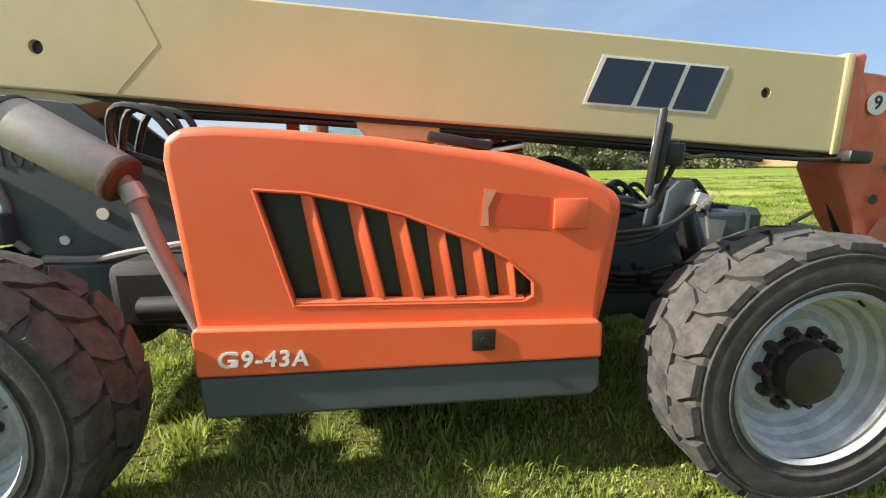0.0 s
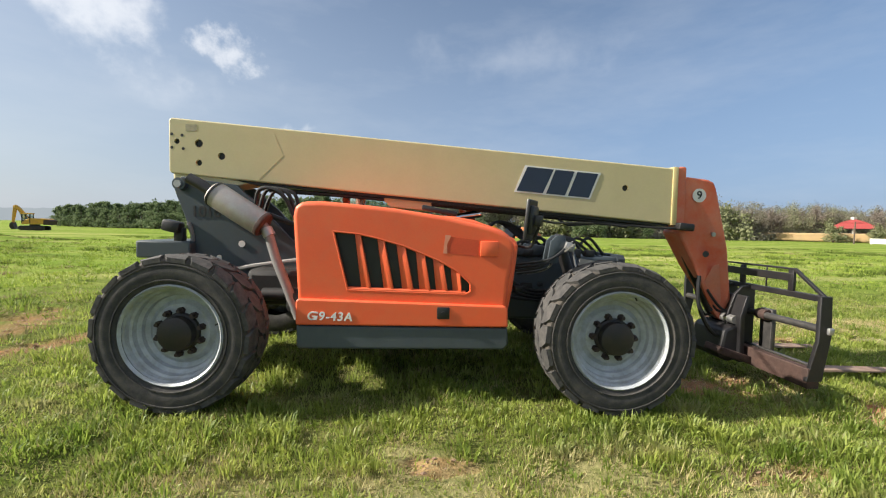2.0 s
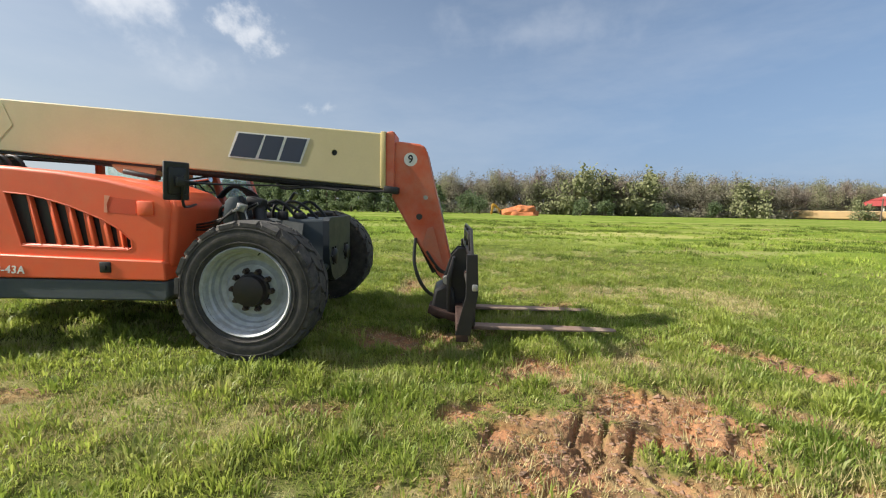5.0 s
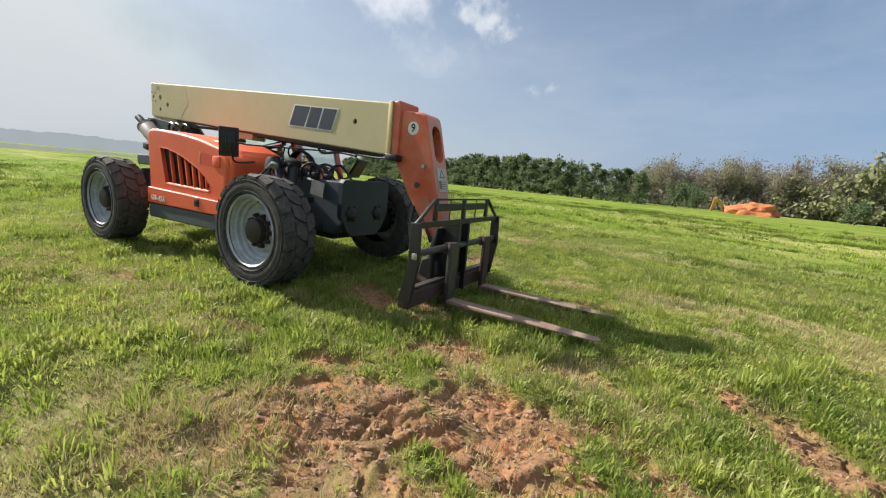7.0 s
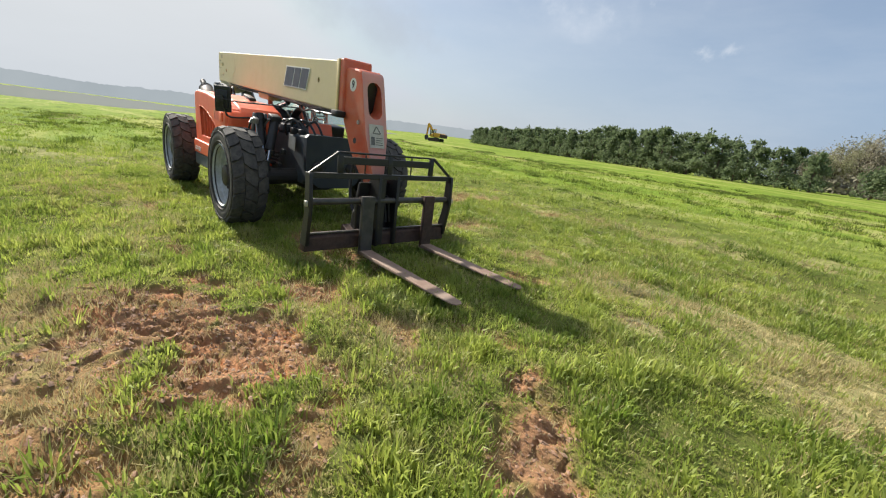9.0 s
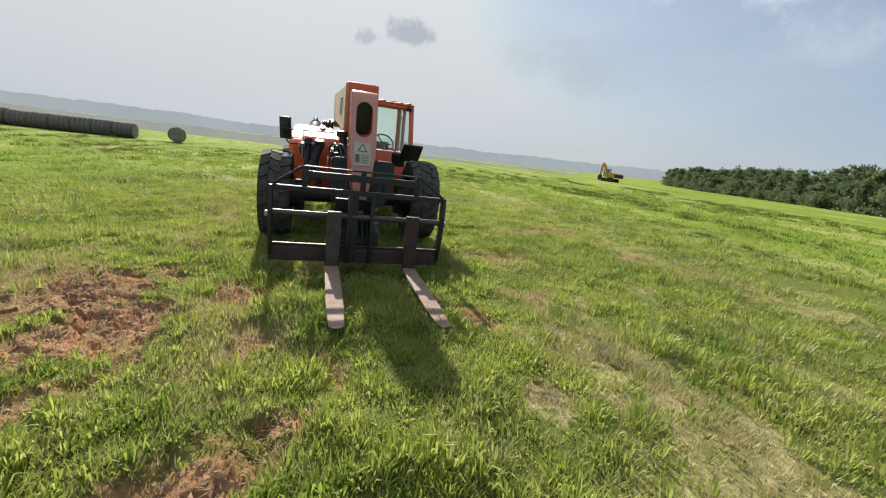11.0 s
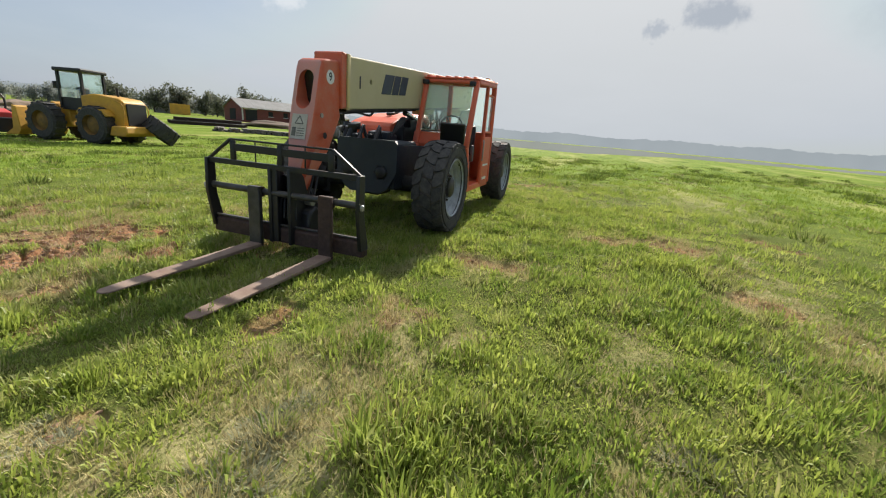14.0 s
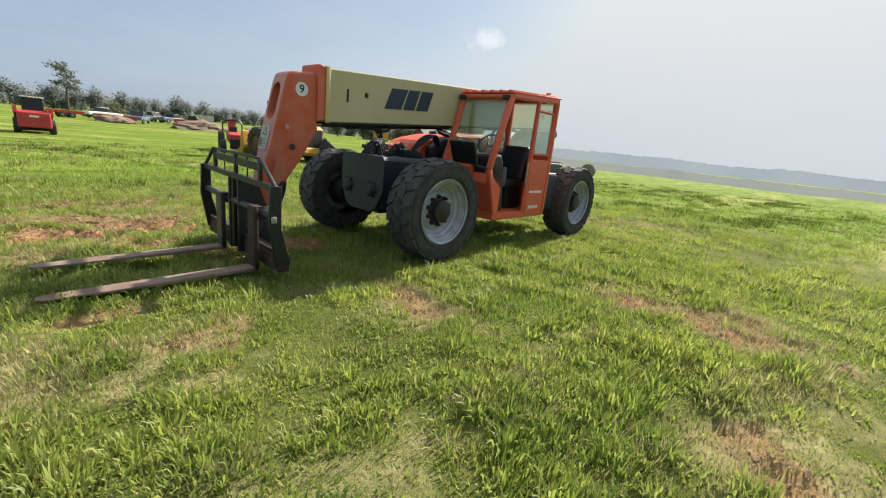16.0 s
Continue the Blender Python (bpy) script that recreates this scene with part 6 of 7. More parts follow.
def make_tree(name, kind, h, seed, label, leaf, group):
    """A tapered trunk with limbs and a ragged crown of many small leaves."""
    rs = np.random.RandomState(seed)
    tree = thing(name, label, "tree", group=group)
    bm = B()
    lean = rs.uniform(-0.03, 0.03, 2) * h
    top = (lean[0], lean[1], h * (0.95 if kind == "pine" else 0.6))
    rod(bm, (0, 0, -0.3), (lean[0] * 0.5, lean[1] * 0.5, h * 0.4), 0.035 * h ** 0.85, 0.024 * h ** 0.85, 8)
    rod(bm, (lean[0] * 0.5, lean[1] * 0.5, h * 0.4), top, 0.024 * h ** 0.85, 0.006 * h, 7)
    pts = []
    if kind == "pine":
        for i in range(34):
            t = rs.uniform(0.1, 1.0)
            a = rs.uniform(0, 6.283)
            r = h * 0.33 * (1.15 - t) ** 0.6 * rs.uniform(0.5, 1.15) + 0.08
            p = np.array([math.cos(a) * r, math.sin(a) * r, h * t])
            rod(bm, (0, 0, h * t * 0.92), tuple(p), 0.012 * h ** 0.5, 0.004, 5)
            c = rs.normal(size=(44, 3)) * np.array([0.06, 0.06, 0.04]) * h * (1.15 - 0.5 * t) + p * rs.uniform(0.35, 1.05, 44)[:, None] * np.array([1, 1, 0]) + np.array([0, 0, p[2]])
            pts.append(c)
        tip = rs.normal(size=(30, 3)) * np.array([0.03, 0.03, 0.05]) * h + np.array([0, 0, h * 0.95])
        pts.append(tip)
        size, aspect = 0.04 * h, 0.4
    elif kind == "tall_pine":
        for i in range(14):
            t = rs.uniform(0.5, 1.0)
            a = rs.uniform(0, 6.283)
            r = h * 0.2 * rs.uniform(0.3, 1.0)
            p = np.array([math.cos(a) * r, math.sin(a) * r, h * t])
            rod(bm, (0, 0, h * t * 0.9), tuple(p), 0.02 * h ** 0.5, 0.005, 5)
            pts.append(rs.normal(size=(60, 3)) * np.array([0.06, 0.06, 0.03]) * h + p)
        size, aspect = 0.028 * h, 0.4
    else:
        n = 18
        for i in range(n):
            a = rs.uniform(0, 6.283)
            e = rs.uniform(0.05, 1.3)
            ln = h * rs.uniform(0.28, 0.46)
            z0 = h * (rs.uniform(0.0, 0.5) if kind == "wood" else rs.uniform(0.08, 0.52))
            p = np.array([math.cos(a) * math.cos(e) * ln, math.sin(a) * math.cos(e) * ln, z0 + math.sin(e) * ln])
            mid = p * 0.5 + np.array([0, 0, z0 * 0.5 + 0.05 * h])
            rod(bm, (0, 0, z0), tuple(mid), 0.014 * h ** 0.8, 0.009 * h ** 0.8, 5)
            rod(bm, tuple(mid), tuple(p), 0.009 * h ** 0.8, 0.003, 4)
            m = 170 if kind == "bare" else 84
            f = rs.uniform(0.35, 1.12, m)[:, None]
            base = np.array([0, 0, z0])
            pts.append(base + (p - base) * f + rs.normal(size=(m, 3)) * h * (0.05 if kind == "bare" else 0.11 if kind == "wood" else 0.075))
            if kind == "bare":
                for j in range(2):
                    q = p + rs.normal(size=3) * h * 0.1
                    rod(bm, tuple(mid * 0.4 + p * 0.6), tuple(q), 0.02, 0.006, 4)
        size, aspect = (0.0165 * h, 0.4) if kind == "bare" else (0.04 * h, 0.6) if kind == "wood" else (0.036 * h, 0.6)
    pts = np.concatenate(pts)
    pts[:, 2] = np.maximum(pts[:, 2], 0.05 * h)
    part("trunk", bm, BARK, tree)
    crown = new("crown", leaf_sheet("crown", pts, size, aspect, rs, leaf))
    crown.parent = tree
    return tree


def plant(kinds, spots, seed, lo=0.85, hi=1.15):
    """Sets copies of the given trees at spots; the first use of each tree is the tree itself."""
    rnd = random.Random(seed)
    for i, (x, y, s) in enumerate(spots):
        src = kinds[i] if i < len(kinds) else rnd.choice(kinds)
        k = s * rnd.uniform(lo, hi)
        m = pose(x, y, hz(x, y) - 0.05, 0, 0, rnd.uniform(0, 360)) @ Matrix.Diagonal((k, k, k * rnd.uniform(0.92, 1.08), 1))
        if i < len(kinds):
            src.matrix_basis = m
            continue
        copy_thing(src, m @ Matrix.Diagonal((1 / src.scale[0], 1 / src.scale[1], 1 / src.scale[2], 1)))


rnd = random.Random(21)
pines = [make_tree("pine_tree", "pine", 4.9, 100 + k, "dense dark green young pine in a windbreak row", PINE_LEAF, "pines of the windbreak") for k in range(5)]
spots = []
for row in range(2):
    for k in range(46):
        t = (k + 0.5 * (row % 2) + rnd.uniform(-0.2, 0.2)) / 45
        x, y = 3.0 - 96 * t + 1.6 * row + rnd.uniform(-0.5, 0.5), 50.5 + 52 * t + 3.2 * row + rnd.uniform(-0.5, 0.5)
        spots.append((x, y, min(1.1, 0.8 + 1.6 * t) - 0.25 * max(0.0, t - 0.6) + 0.04 * row))
plant(pines, spots, 3, 0.93, 1.1)

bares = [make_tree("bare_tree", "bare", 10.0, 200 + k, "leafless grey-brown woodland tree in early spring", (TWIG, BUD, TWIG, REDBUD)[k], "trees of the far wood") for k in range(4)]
spots = []
for k in range(168):
    t = (k % 56) / 41
    x = 0 + 128 * t + rnd.uniform(-1.8, 1.8)
    y = 80 + 10 * math.sin(t * 2.2) + 26 * t * t + 7 * (k // 56) + rnd.uniform(-3, 3)
    spots.append((x, y, min(0.98, 0.74 + 0.9 * t) + 0.06 * (k // 56)))
plant(bares, spots, 4, 0.88, 1.22)
rs = np.random.RandomState(31)
t = rs.uniform(0, 1, 15000)
x = 2 + 126 * t + rs.normal(0, 1.0, 15000)
y = 78 + 10 * np.sin(t * 2.2) + 26 * t * t + rs.normal(0, 1.6, 15000)
z = height(x, y) + np.abs(rs.normal(0, 1.0, 15000)) * (0.9 + 0.5 * wobble(x, y, 0.35, 1.0)) + 0.1
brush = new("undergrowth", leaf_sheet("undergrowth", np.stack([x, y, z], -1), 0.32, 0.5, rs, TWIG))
tagged(brush, "grey-brown brush along the foot of the wood", "undergrowth", kind="stuff")
greens = [make_tree("leafing_tree", "leafy", 9.0, 300 + k, "woodland tree with fresh yellow-green leaves", SPRING_LEAF, "trees of the far wood") for k in range(2)]
plant(greens, [(31, 80, 1.05), (38, 84, 1.0), (46, 84, 1.08), (72, 88, 0.9), (24, 82, 0.9), (97, 88, 0.6), (104, 84, 0.6)], 5)
bushes = [make_tree("dark_evergreen", "leafy", 4.2, 320 + k, "bushy dark evergreen at the field's edge", PINE_LEAF, "evergreens by the wood") for k in range(3)]
plant(bushes, [(7.5, 58, 0.9), (10.0, 61, 0.75), (9.2, 63, 0.95), (24.5, 56, 0.8), (35, 74, 0.8), (48, 80, 0.8), (63, 86, 0.9)], 6)
oaks = [make_tree("oak_tree", "leafy", 7.0, 340 + k, "dark oak tree beyond the yard", OAK_LEAF, "oaks beyond the yard") for k in range(3)]
spots = [(-64, -87, 1.1), (-68, -84, 0.95), (-60, -90, 1.1), (-81, -84, 1.15), (-84, -80, 1.0), (-56, -96, 1.0), (-73, -86, 0.8)]
plant(oaks, spots, 7)
# treeline leaves have the haze mixed into their colour
wood = [make_tree("woodland_tree", "wood", 8.0, 350 + k, "far treeline tree, its leaf colour greyed for haze", HAZY_LEAF, "far treeline beyond the yard") for k in range(3)]
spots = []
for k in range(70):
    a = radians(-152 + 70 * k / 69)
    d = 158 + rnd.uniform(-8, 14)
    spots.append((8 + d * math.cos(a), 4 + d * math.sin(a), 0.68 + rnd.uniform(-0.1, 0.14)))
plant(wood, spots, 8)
tall = make_tree("tall_pine", "tall_pine", 9.0, 360, "tall lone pine with a sparse ragged crown", OAK_LEAF, "")
tall.matrix_basis = pose(-2.6, -108, hz(-2.6, -108))
round_bush = make_tree("round_bush", "leafy", 3.4, 362, "round green bush beside the yard", SPRING_LEAF, "")
round_bush.matrix_basis = pose(-7.4, -90, hz(-7.4, -90))
edge_bush = make_tree("green_bush", "leafy", 4.5, 364, "bright green bush by the white fence", SPRING_LEAF, "")
edge_bush.matrix_basis = pose(90, 66, hz(90, 66))


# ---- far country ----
# emission stands in for the haze over distant land; no lamp is meant
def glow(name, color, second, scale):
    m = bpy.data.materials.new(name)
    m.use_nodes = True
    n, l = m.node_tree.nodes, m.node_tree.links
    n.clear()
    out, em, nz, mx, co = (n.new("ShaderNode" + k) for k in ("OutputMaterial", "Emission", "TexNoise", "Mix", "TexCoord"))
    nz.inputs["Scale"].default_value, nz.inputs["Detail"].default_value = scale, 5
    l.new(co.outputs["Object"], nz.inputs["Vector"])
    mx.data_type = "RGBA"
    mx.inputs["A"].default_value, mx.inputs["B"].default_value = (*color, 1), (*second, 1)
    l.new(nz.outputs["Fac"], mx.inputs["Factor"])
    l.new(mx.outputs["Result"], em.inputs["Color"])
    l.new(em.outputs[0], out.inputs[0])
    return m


def ridge(name, radius, low, crest, rough, material, label, seed):
    """A far band of country: its crest wavers with woods and hills, its haze is a glowing colour."""
    bm = B()
    prev = None
    for k in range(1801):
        a = 2 * math.pi * k / 1800
        z = crest(a) + rough * (noise.noise((math.cos(a) * 9, math.sin(a) * 9, seed)) + 0.5 * noise.noise((math.cos(a) * 60, math.sin(a) * 60, seed)) + 0.3 * noise.noise((math.cos(a) * 180, math.sin(a) * 180, seed)) + 0.35 * abs(noise.noise((math.cos(a) * 420, math.sin(a) * 420, seed))))
        p = [bm.verts.new((radius * math.cos(a), radius * math.sin(a), v)) for v in (low, z)]
        if prev:
            bm.faces.new((prev[0], p[0], p[1], prev[1]))
        prev = p
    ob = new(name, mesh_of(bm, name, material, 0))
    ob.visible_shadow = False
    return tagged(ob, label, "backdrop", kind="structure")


# both bands carry painted haze in their emission colours
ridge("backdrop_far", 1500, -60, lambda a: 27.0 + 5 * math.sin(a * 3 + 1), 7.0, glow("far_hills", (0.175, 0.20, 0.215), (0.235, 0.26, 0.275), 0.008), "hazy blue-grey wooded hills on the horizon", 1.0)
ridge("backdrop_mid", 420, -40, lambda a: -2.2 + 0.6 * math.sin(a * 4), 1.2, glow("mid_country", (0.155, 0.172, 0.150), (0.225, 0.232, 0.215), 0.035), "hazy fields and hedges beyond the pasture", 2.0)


# ---- farm buildings ----
BARN_RED = mat("barn_red_boards", (0.17, 0.045, 0.04), 0.8, second=(0.10, 0.03, 0.03), scale=1.0, grain=0.2, grain_scale=8)
TIN = mat("grey_tin_roof", (0.25, 0.25, 0.245), 0.85, second=(0.18, 0.175, 0.17), scale=0.6, amount=0.8)
ROOF_RED = mat("red_tin_roof", (0.30, 0.045, 0.04), 0.7, second=(0.22, 0.04, 0.035), scale=0.5)
PALE = mat("pale_boards", (0.55, 0.53, 0.48), 0.8, scale=1.0)
# near-black colour of slabs that stand in for shade inside doorways and windows
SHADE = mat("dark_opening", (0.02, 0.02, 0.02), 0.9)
EARTH = mat("orange_earth", (0.50, 0.17, 0.06), 0.95, second=(0.34, 0.13, 0.06), scale=1.2, amount=0.9, grain=0.25, grain_scale=6, bump=0.6, bump_scale=3)
TAN = mat("dry_tan_bank", (0.42, 0.28, 0.14), 0.95, second=(0.32, 0.24, 0.13), scale=0.4, amount=0.8)


def house(name, label, x, y, turn, length, width, wall_h, ridge_h, wall_m, roof_m, doors, windows, z=None):
    h = thing(name, label, "building", pose(x, y, hz(x, y) if z is None else z, 0, 0, turn))
    lx, wy = length / 2, width / 2
    for nm, c, s in (("wall", (0, -wy, wall_h / 2 - 0.5), (length, 0.2, wall_h + 1)), ("wall", (0, wy, wall_h / 2 - 0.5), (length, 0.2, wall_h + 1))):
        part(nm, box(B(), c, s), wall_m, h)
    for s in (-1, 1):
        bm = B()
        pts = [(-wy, -1), (wy, -1), (wy, wall_h), (0, ridge_h - 0.08), (-wy, wall_h)]
        lo, hi = [bm.verts.new((s * lx - 0.1, a, b)) for a, b in pts], [bm.verts.new((s * lx + 0.1, a, b)) for a, b in pts]
        bm.faces.new(lo), bm.faces.new(hi[::-1])
        for i in range(5):
            bm.faces.new((lo[i], hi[i], hi[(i + 1) % 5], lo[(i + 1) % 5]))
        bmesh.ops.recalc_face_normals(bm, faces=bm.faces[:])
        part("gable_wall", bm, wall_m, h)
        run = math.hypot(wy + 0.4, ridge_h - wall_h + 0.2)
        ang = math.atan2(ridge_h - wall_h + 0.2, wy + 0.4)
        bm = box(B(), (0, 0, 0), (length + 0.8, run, 0.12))
        tilt = Matrix.Translation((0, s * (wy + 0.4) / 2, (ridge_h + wall_h - 0.2) / 2)) @ Matrix.Rotation(-s * ang, 4, "X")
        bm.transform(tilt)
        sheet_roof = part("roof", bm, roof_m, h)
        seam = part("seam", box(B(), (0, 0, 0.065), (0.05, run, 0.03)), roof_m, sheet_roof)
        seam.matrix_basis = tilt @ Matrix.Translation((-lx + 0.6, 0, 0))
        for k in range(1, int(length / 1.2)):
            twin(seam, tilt @ Matrix.Translation((-lx + 0.6 + 1.2 * k, 0, 0)))
    for cx, cw, ch, sy in doors:
        d = part("door", box(B(), (cx, sy * (wy + 0.12), ch / 2), (cw, 0.06, ch)), SHADE, h)
        part("door_frame", box(B(), (cx, sy * (wy + 0.12), ch + 0.08), (cw + 0.3, 0.1, 0.16)), PALE, d)
    for cx, cz, sy in windows:
        w = part("window", box(B(), (cx, sy * (wy + 0.12), cz), (0.9, 0.06, 0.9)), SHADE, h)
        part("window_frame", box(B(), (cx, sy * (wy + 0.14), cz - 0.5), (1.1, 0.1, 0.1)), PALE, w)
    for sx in (-1, 1):
        part("corner_board", box(B(), (sx * (lx + 0.02), wy + 0.06, wall_h / 2), (0.24, 0.14, wall_h)), PALE if sx > 0 else wall_m, h)
    part("gable_door", box(B(), (lx + 0.12, 0, 1.0), (0.06, 2.6, 2.0)), SHADE, h)
    return h


house("barn", "dark red barn with a grey tin roof", -62.2, -60.5, -22, 14.0, 8, 2.4, 3.9, BARN_RED, TIN, ((-5.5, 2.4, 2.0, 1), (5.4, 2.2, 2.0, 1)), ((-1.5, 1.4, 1), (1.6, 1.4, 1)), 0.3)
house("shed", "long low open red shed", -69.5, -51.8, -22, 8, 5, 1.9, 2.8, BARN_RED, TIN, ((-2.6, 1.8, 1.5, 1), (0, 1.8, 1.5, 1), (2.6, 1.8, 1.5, 1)), (), 0.3)
pavilion = thing("pavilion", "open pavilion with a red hipped tin roof", "building", pose(113.9, 99.3, 1.15, 0, 0, 132) @ Matrix.Diagonal((0.96, 0.96, 0.8, 1)))
for lo, hi, z0, z1 in ((5.2, 2.6, 3.2, 5.0), (2.7, 0.3, 5.1, 6.3)):
    bm = B()
    ring0 = [bm.verts.new((sx * lo, sy * lo, z0)) for sx, sy in ((-1, -1), (1, -1), (1, 1), (-1, 1))]
    ring1 = [bm.verts.new((sx * hi, sy * hi, z1)) for sx, sy in ((-1, -1), (1, -1), (1, 1), (-1, 1))]
    for i in range(4):
        bm.faces.new((ring0[i], ring0[(i + 1) % 4], ring1[(i + 1) % 4], ring1[i]))
    bm.faces.new(ring0[::-1])
    bm.faces.new(ring1)
    tier = part("roof", bm, ROOF_RED, pavilion, "", 0)
    for sx, sy in ((-1, -1), (1, -1), (1, 1), (-1, 1)):
        part("hip_cap", rod(B(), (sx * lo, sy * lo, z0), (sx * hi, sy * hi, z1), 0.08, seg=6), ROOF_RED, tier)
for sx in (-1, 0, 1):
    for sy in (-1, 0, 1):
        if sx or sy:
            part("pillar", box(B(), (sx * 4.3, sy * 4.3, 1.2), (0.3, 0.3, 4.2), bevel=0.03), PALE, pavilion)
part("floor_slab", box(B(), (0, 0, -0.6), (9.6, 9.6, 0.6), bevel=0.05), TAN, pavilion)
roof_box = thing("roof_vent", "small pale vent on the pavilion roof", "vent", pose(113.9, 99.3, 6.15))
part("vent_box", box(B(), (0, 0, 0.3), (0.9, 0.9, 0.7), bevel=0.05), PALE, roof_box)
bank = tagged(new("earth_bank", mesh_of(prism(B(), [(-22, -1.0), (-20, 0.9), (16, 1.1), (24, -1.0)], -2.5, 2.5, 0.3), "earth_bank", TAN)), "dry tan earth bank in front of the wood", "bank", kind="structure")
bank.matrix_basis = pose(99, 96, hz(99, 96) + 1.2, 0, 0, -45)

bm = B()
bmesh.ops.create_icosphere(bm, subdivisions=4, radius=1.0)
for v in bm.verts:
    d = 1 + 0.3 * noise.noise(v.co * 2.1) + 0.12 * noise.noise(v.co * 6)
    v.co = Vector((v.co.x * 9.5 * d, v.co.y * 3.0 * d, v.co.z * 1.0 * d if v.co.z > 0 else v.co.z * 0.3))
heap = tagged(new("soil_heap", mesh_of(bm, "soil_heap", mat("brown_heap", (0.16, 0.11, 0.075), 0.95, second=(0.10, 0.075, 0.055), scale=0.8, amount=0.9, grain=0.3, grain_scale=5))), "low brown heap of soil and brush in front of the barns", "soil heap")
heap.matrix_basis = pose(-43, -37, hz(-43, -37), 0, 0, -50)

fence = thing("white_fence", "long low white board fence", "fence", pose(86, 70, hz(86, 70), 0, 0, -48))
post_bm = box(B(), (0, 0, 0.55), (0.16, 0.16, 1.3), bevel=0.02)
post_ob = part("post", post_bm, PALE, fence)
for k in range(1, 9):
    twin(post_ob, pose(2.5 * k, 0, 0))
board = part("board", box(B(), (10, -0.1, 0.35), (20.4, 0.05, 0.3)), WHITE, fence)
for k in (1, 2):
    twin(board, pose(0, 0, 0.33 * k))
pole = thing("pole", "dark timber utility pole", "pole", pose(88, 75, hz(88, 75)))
part("shaft", rod(B(), (0, 0, -0.3), (0, 0, 4.5), 0.14, 0.1), BARK, pole)
bm = B()
bmesh.ops.create_icosphere(bm, subdivisions=4, radius=1.0)
for v in bm.verts:
    d = 1 + 0.35 * noise.noise(v.co * 1.7) + 0.15 * noise.noise(v.co * 5)
    v.co = Vector((v.co.x * 3.6 * d, v.co.y * 2.0 * d, v.co.z * 2.1 * d if v.co.z > 0 else v.co.z * 0.3))
pile = tagged(new("dirt_pile", mesh_of(bm, "dirt_pile", EARTH)), "heap of orange-red dug earth", "earth pile")
pile.matrix_basis = pose(14.9, 50.5, hz(14.9, 50.5), 0, 0, -10) @ Matrix.Diagonal((0.68, 0.7, 0.62, 1))


# ---- machines in the distance ----
def tyre_part(parent, x, y, z, r, w, rim_m):
    """A wheel on its axle line along y."""
    bm = lathe(B(), [(r * 0.55, w / 2), (r * 0.9, w / 2), (r, w * 0.38), (r, -w * 0.38), (r * 0.9, -w / 2), (r * 0.55, -w / 2)], 24)
    bm.transform(Matrix.Translation((x, y, z)))
    wheel_ob = part("wheel", bm, RUBBER, parent)
    if r > 0.6:
        lug = part("lug", box(B(), (r * 1.01, 0, 0), (r * 0.08, w * 0.85, r * 0.17)), RUBBER, wheel_ob)
        lug.matrix_basis = Matrix.Translation((x, y, z))
        for k in range(1, 16):
            twin(lug, Matrix.Translation((x, y, z)) @ Matrix.Rotation(2 * math.pi * k / 16, 4, "Y"))
    bm = lathe(B(), [(0.01, w * 0.32), (r * 0.3, w * 0.34), (r * 0.5, w * 0.2), (r * 0.57, w * 0.45), (r * 0.57, -w * 0.45), (r * 0.5, -w * 0.2), (r * 0.3, -w * 0.34), (0.01, -w * 0.32)], 24)
    bm.transform(Matrix.Translation((x, y, z)))
    part("rim", bm, rim_m, wheel_ob)


def glazed_cab(parent, x0, x1, y0, y1, z0, z1, frame_m, roof_m):
    """A cab of posts, panes and a roof."""
    for x in (x0, x1):
        for y in (y0, y1):
            part("cab_post", box(B(), (x, y, (z0 + z1) / 2), (0.12, 0.12, z1 - z0)), frame_m, parent)
    part("cab_roof", box(B(), ((x0 + x1) / 2, (y0 + y1) / 2, z1 + 0.08), (x1 - x0 + 0.3, y1 - y0 + 0.3, 0.18), bevel=0.05), roof_m, parent)
    part("cab_base", box(B(), ((x0 + x1) / 2, (y0 + y1) / 2, z0 + 0.25), (x1 - x0, y1 - y0, 0.6)), frame_m, parent)
    part("cab_seat", box(B(), ((x0 + x1) / 2, (y0 + y1) / 2, z0 + 0.75), (0.4, 0.5, 0.7), bevel=0.08), DARK, parent)
    for nm, c, s in (("pane", (x0, (y0 + y1) / 2, (z0 + z1) / 2 + 0.25), (0.02, y1 - y0, z1 - z0 - 0.6)), ("pane", (x1, (y0 + y1) / 2, (z0 + z1) / 2 + 0.25), (0.02, y1 - y0, z1 - z0 - 0.6)),
                     ("pane", ((x0 + x1) / 2, y0, (z0 + z1) / 2 + 0.25), (x1 - x0, 0.02, z1 - z0 - 0.6)), ("pane", ((x0 + x1) / 2, y1, (z0 + z1) / 2 + 0.25), (x1 - x0, 0.02, z1 - z0 - 0.6))):
        o = part(nm, box(B(), c, s), GLASS, parent)
        o.visible_shadow = False


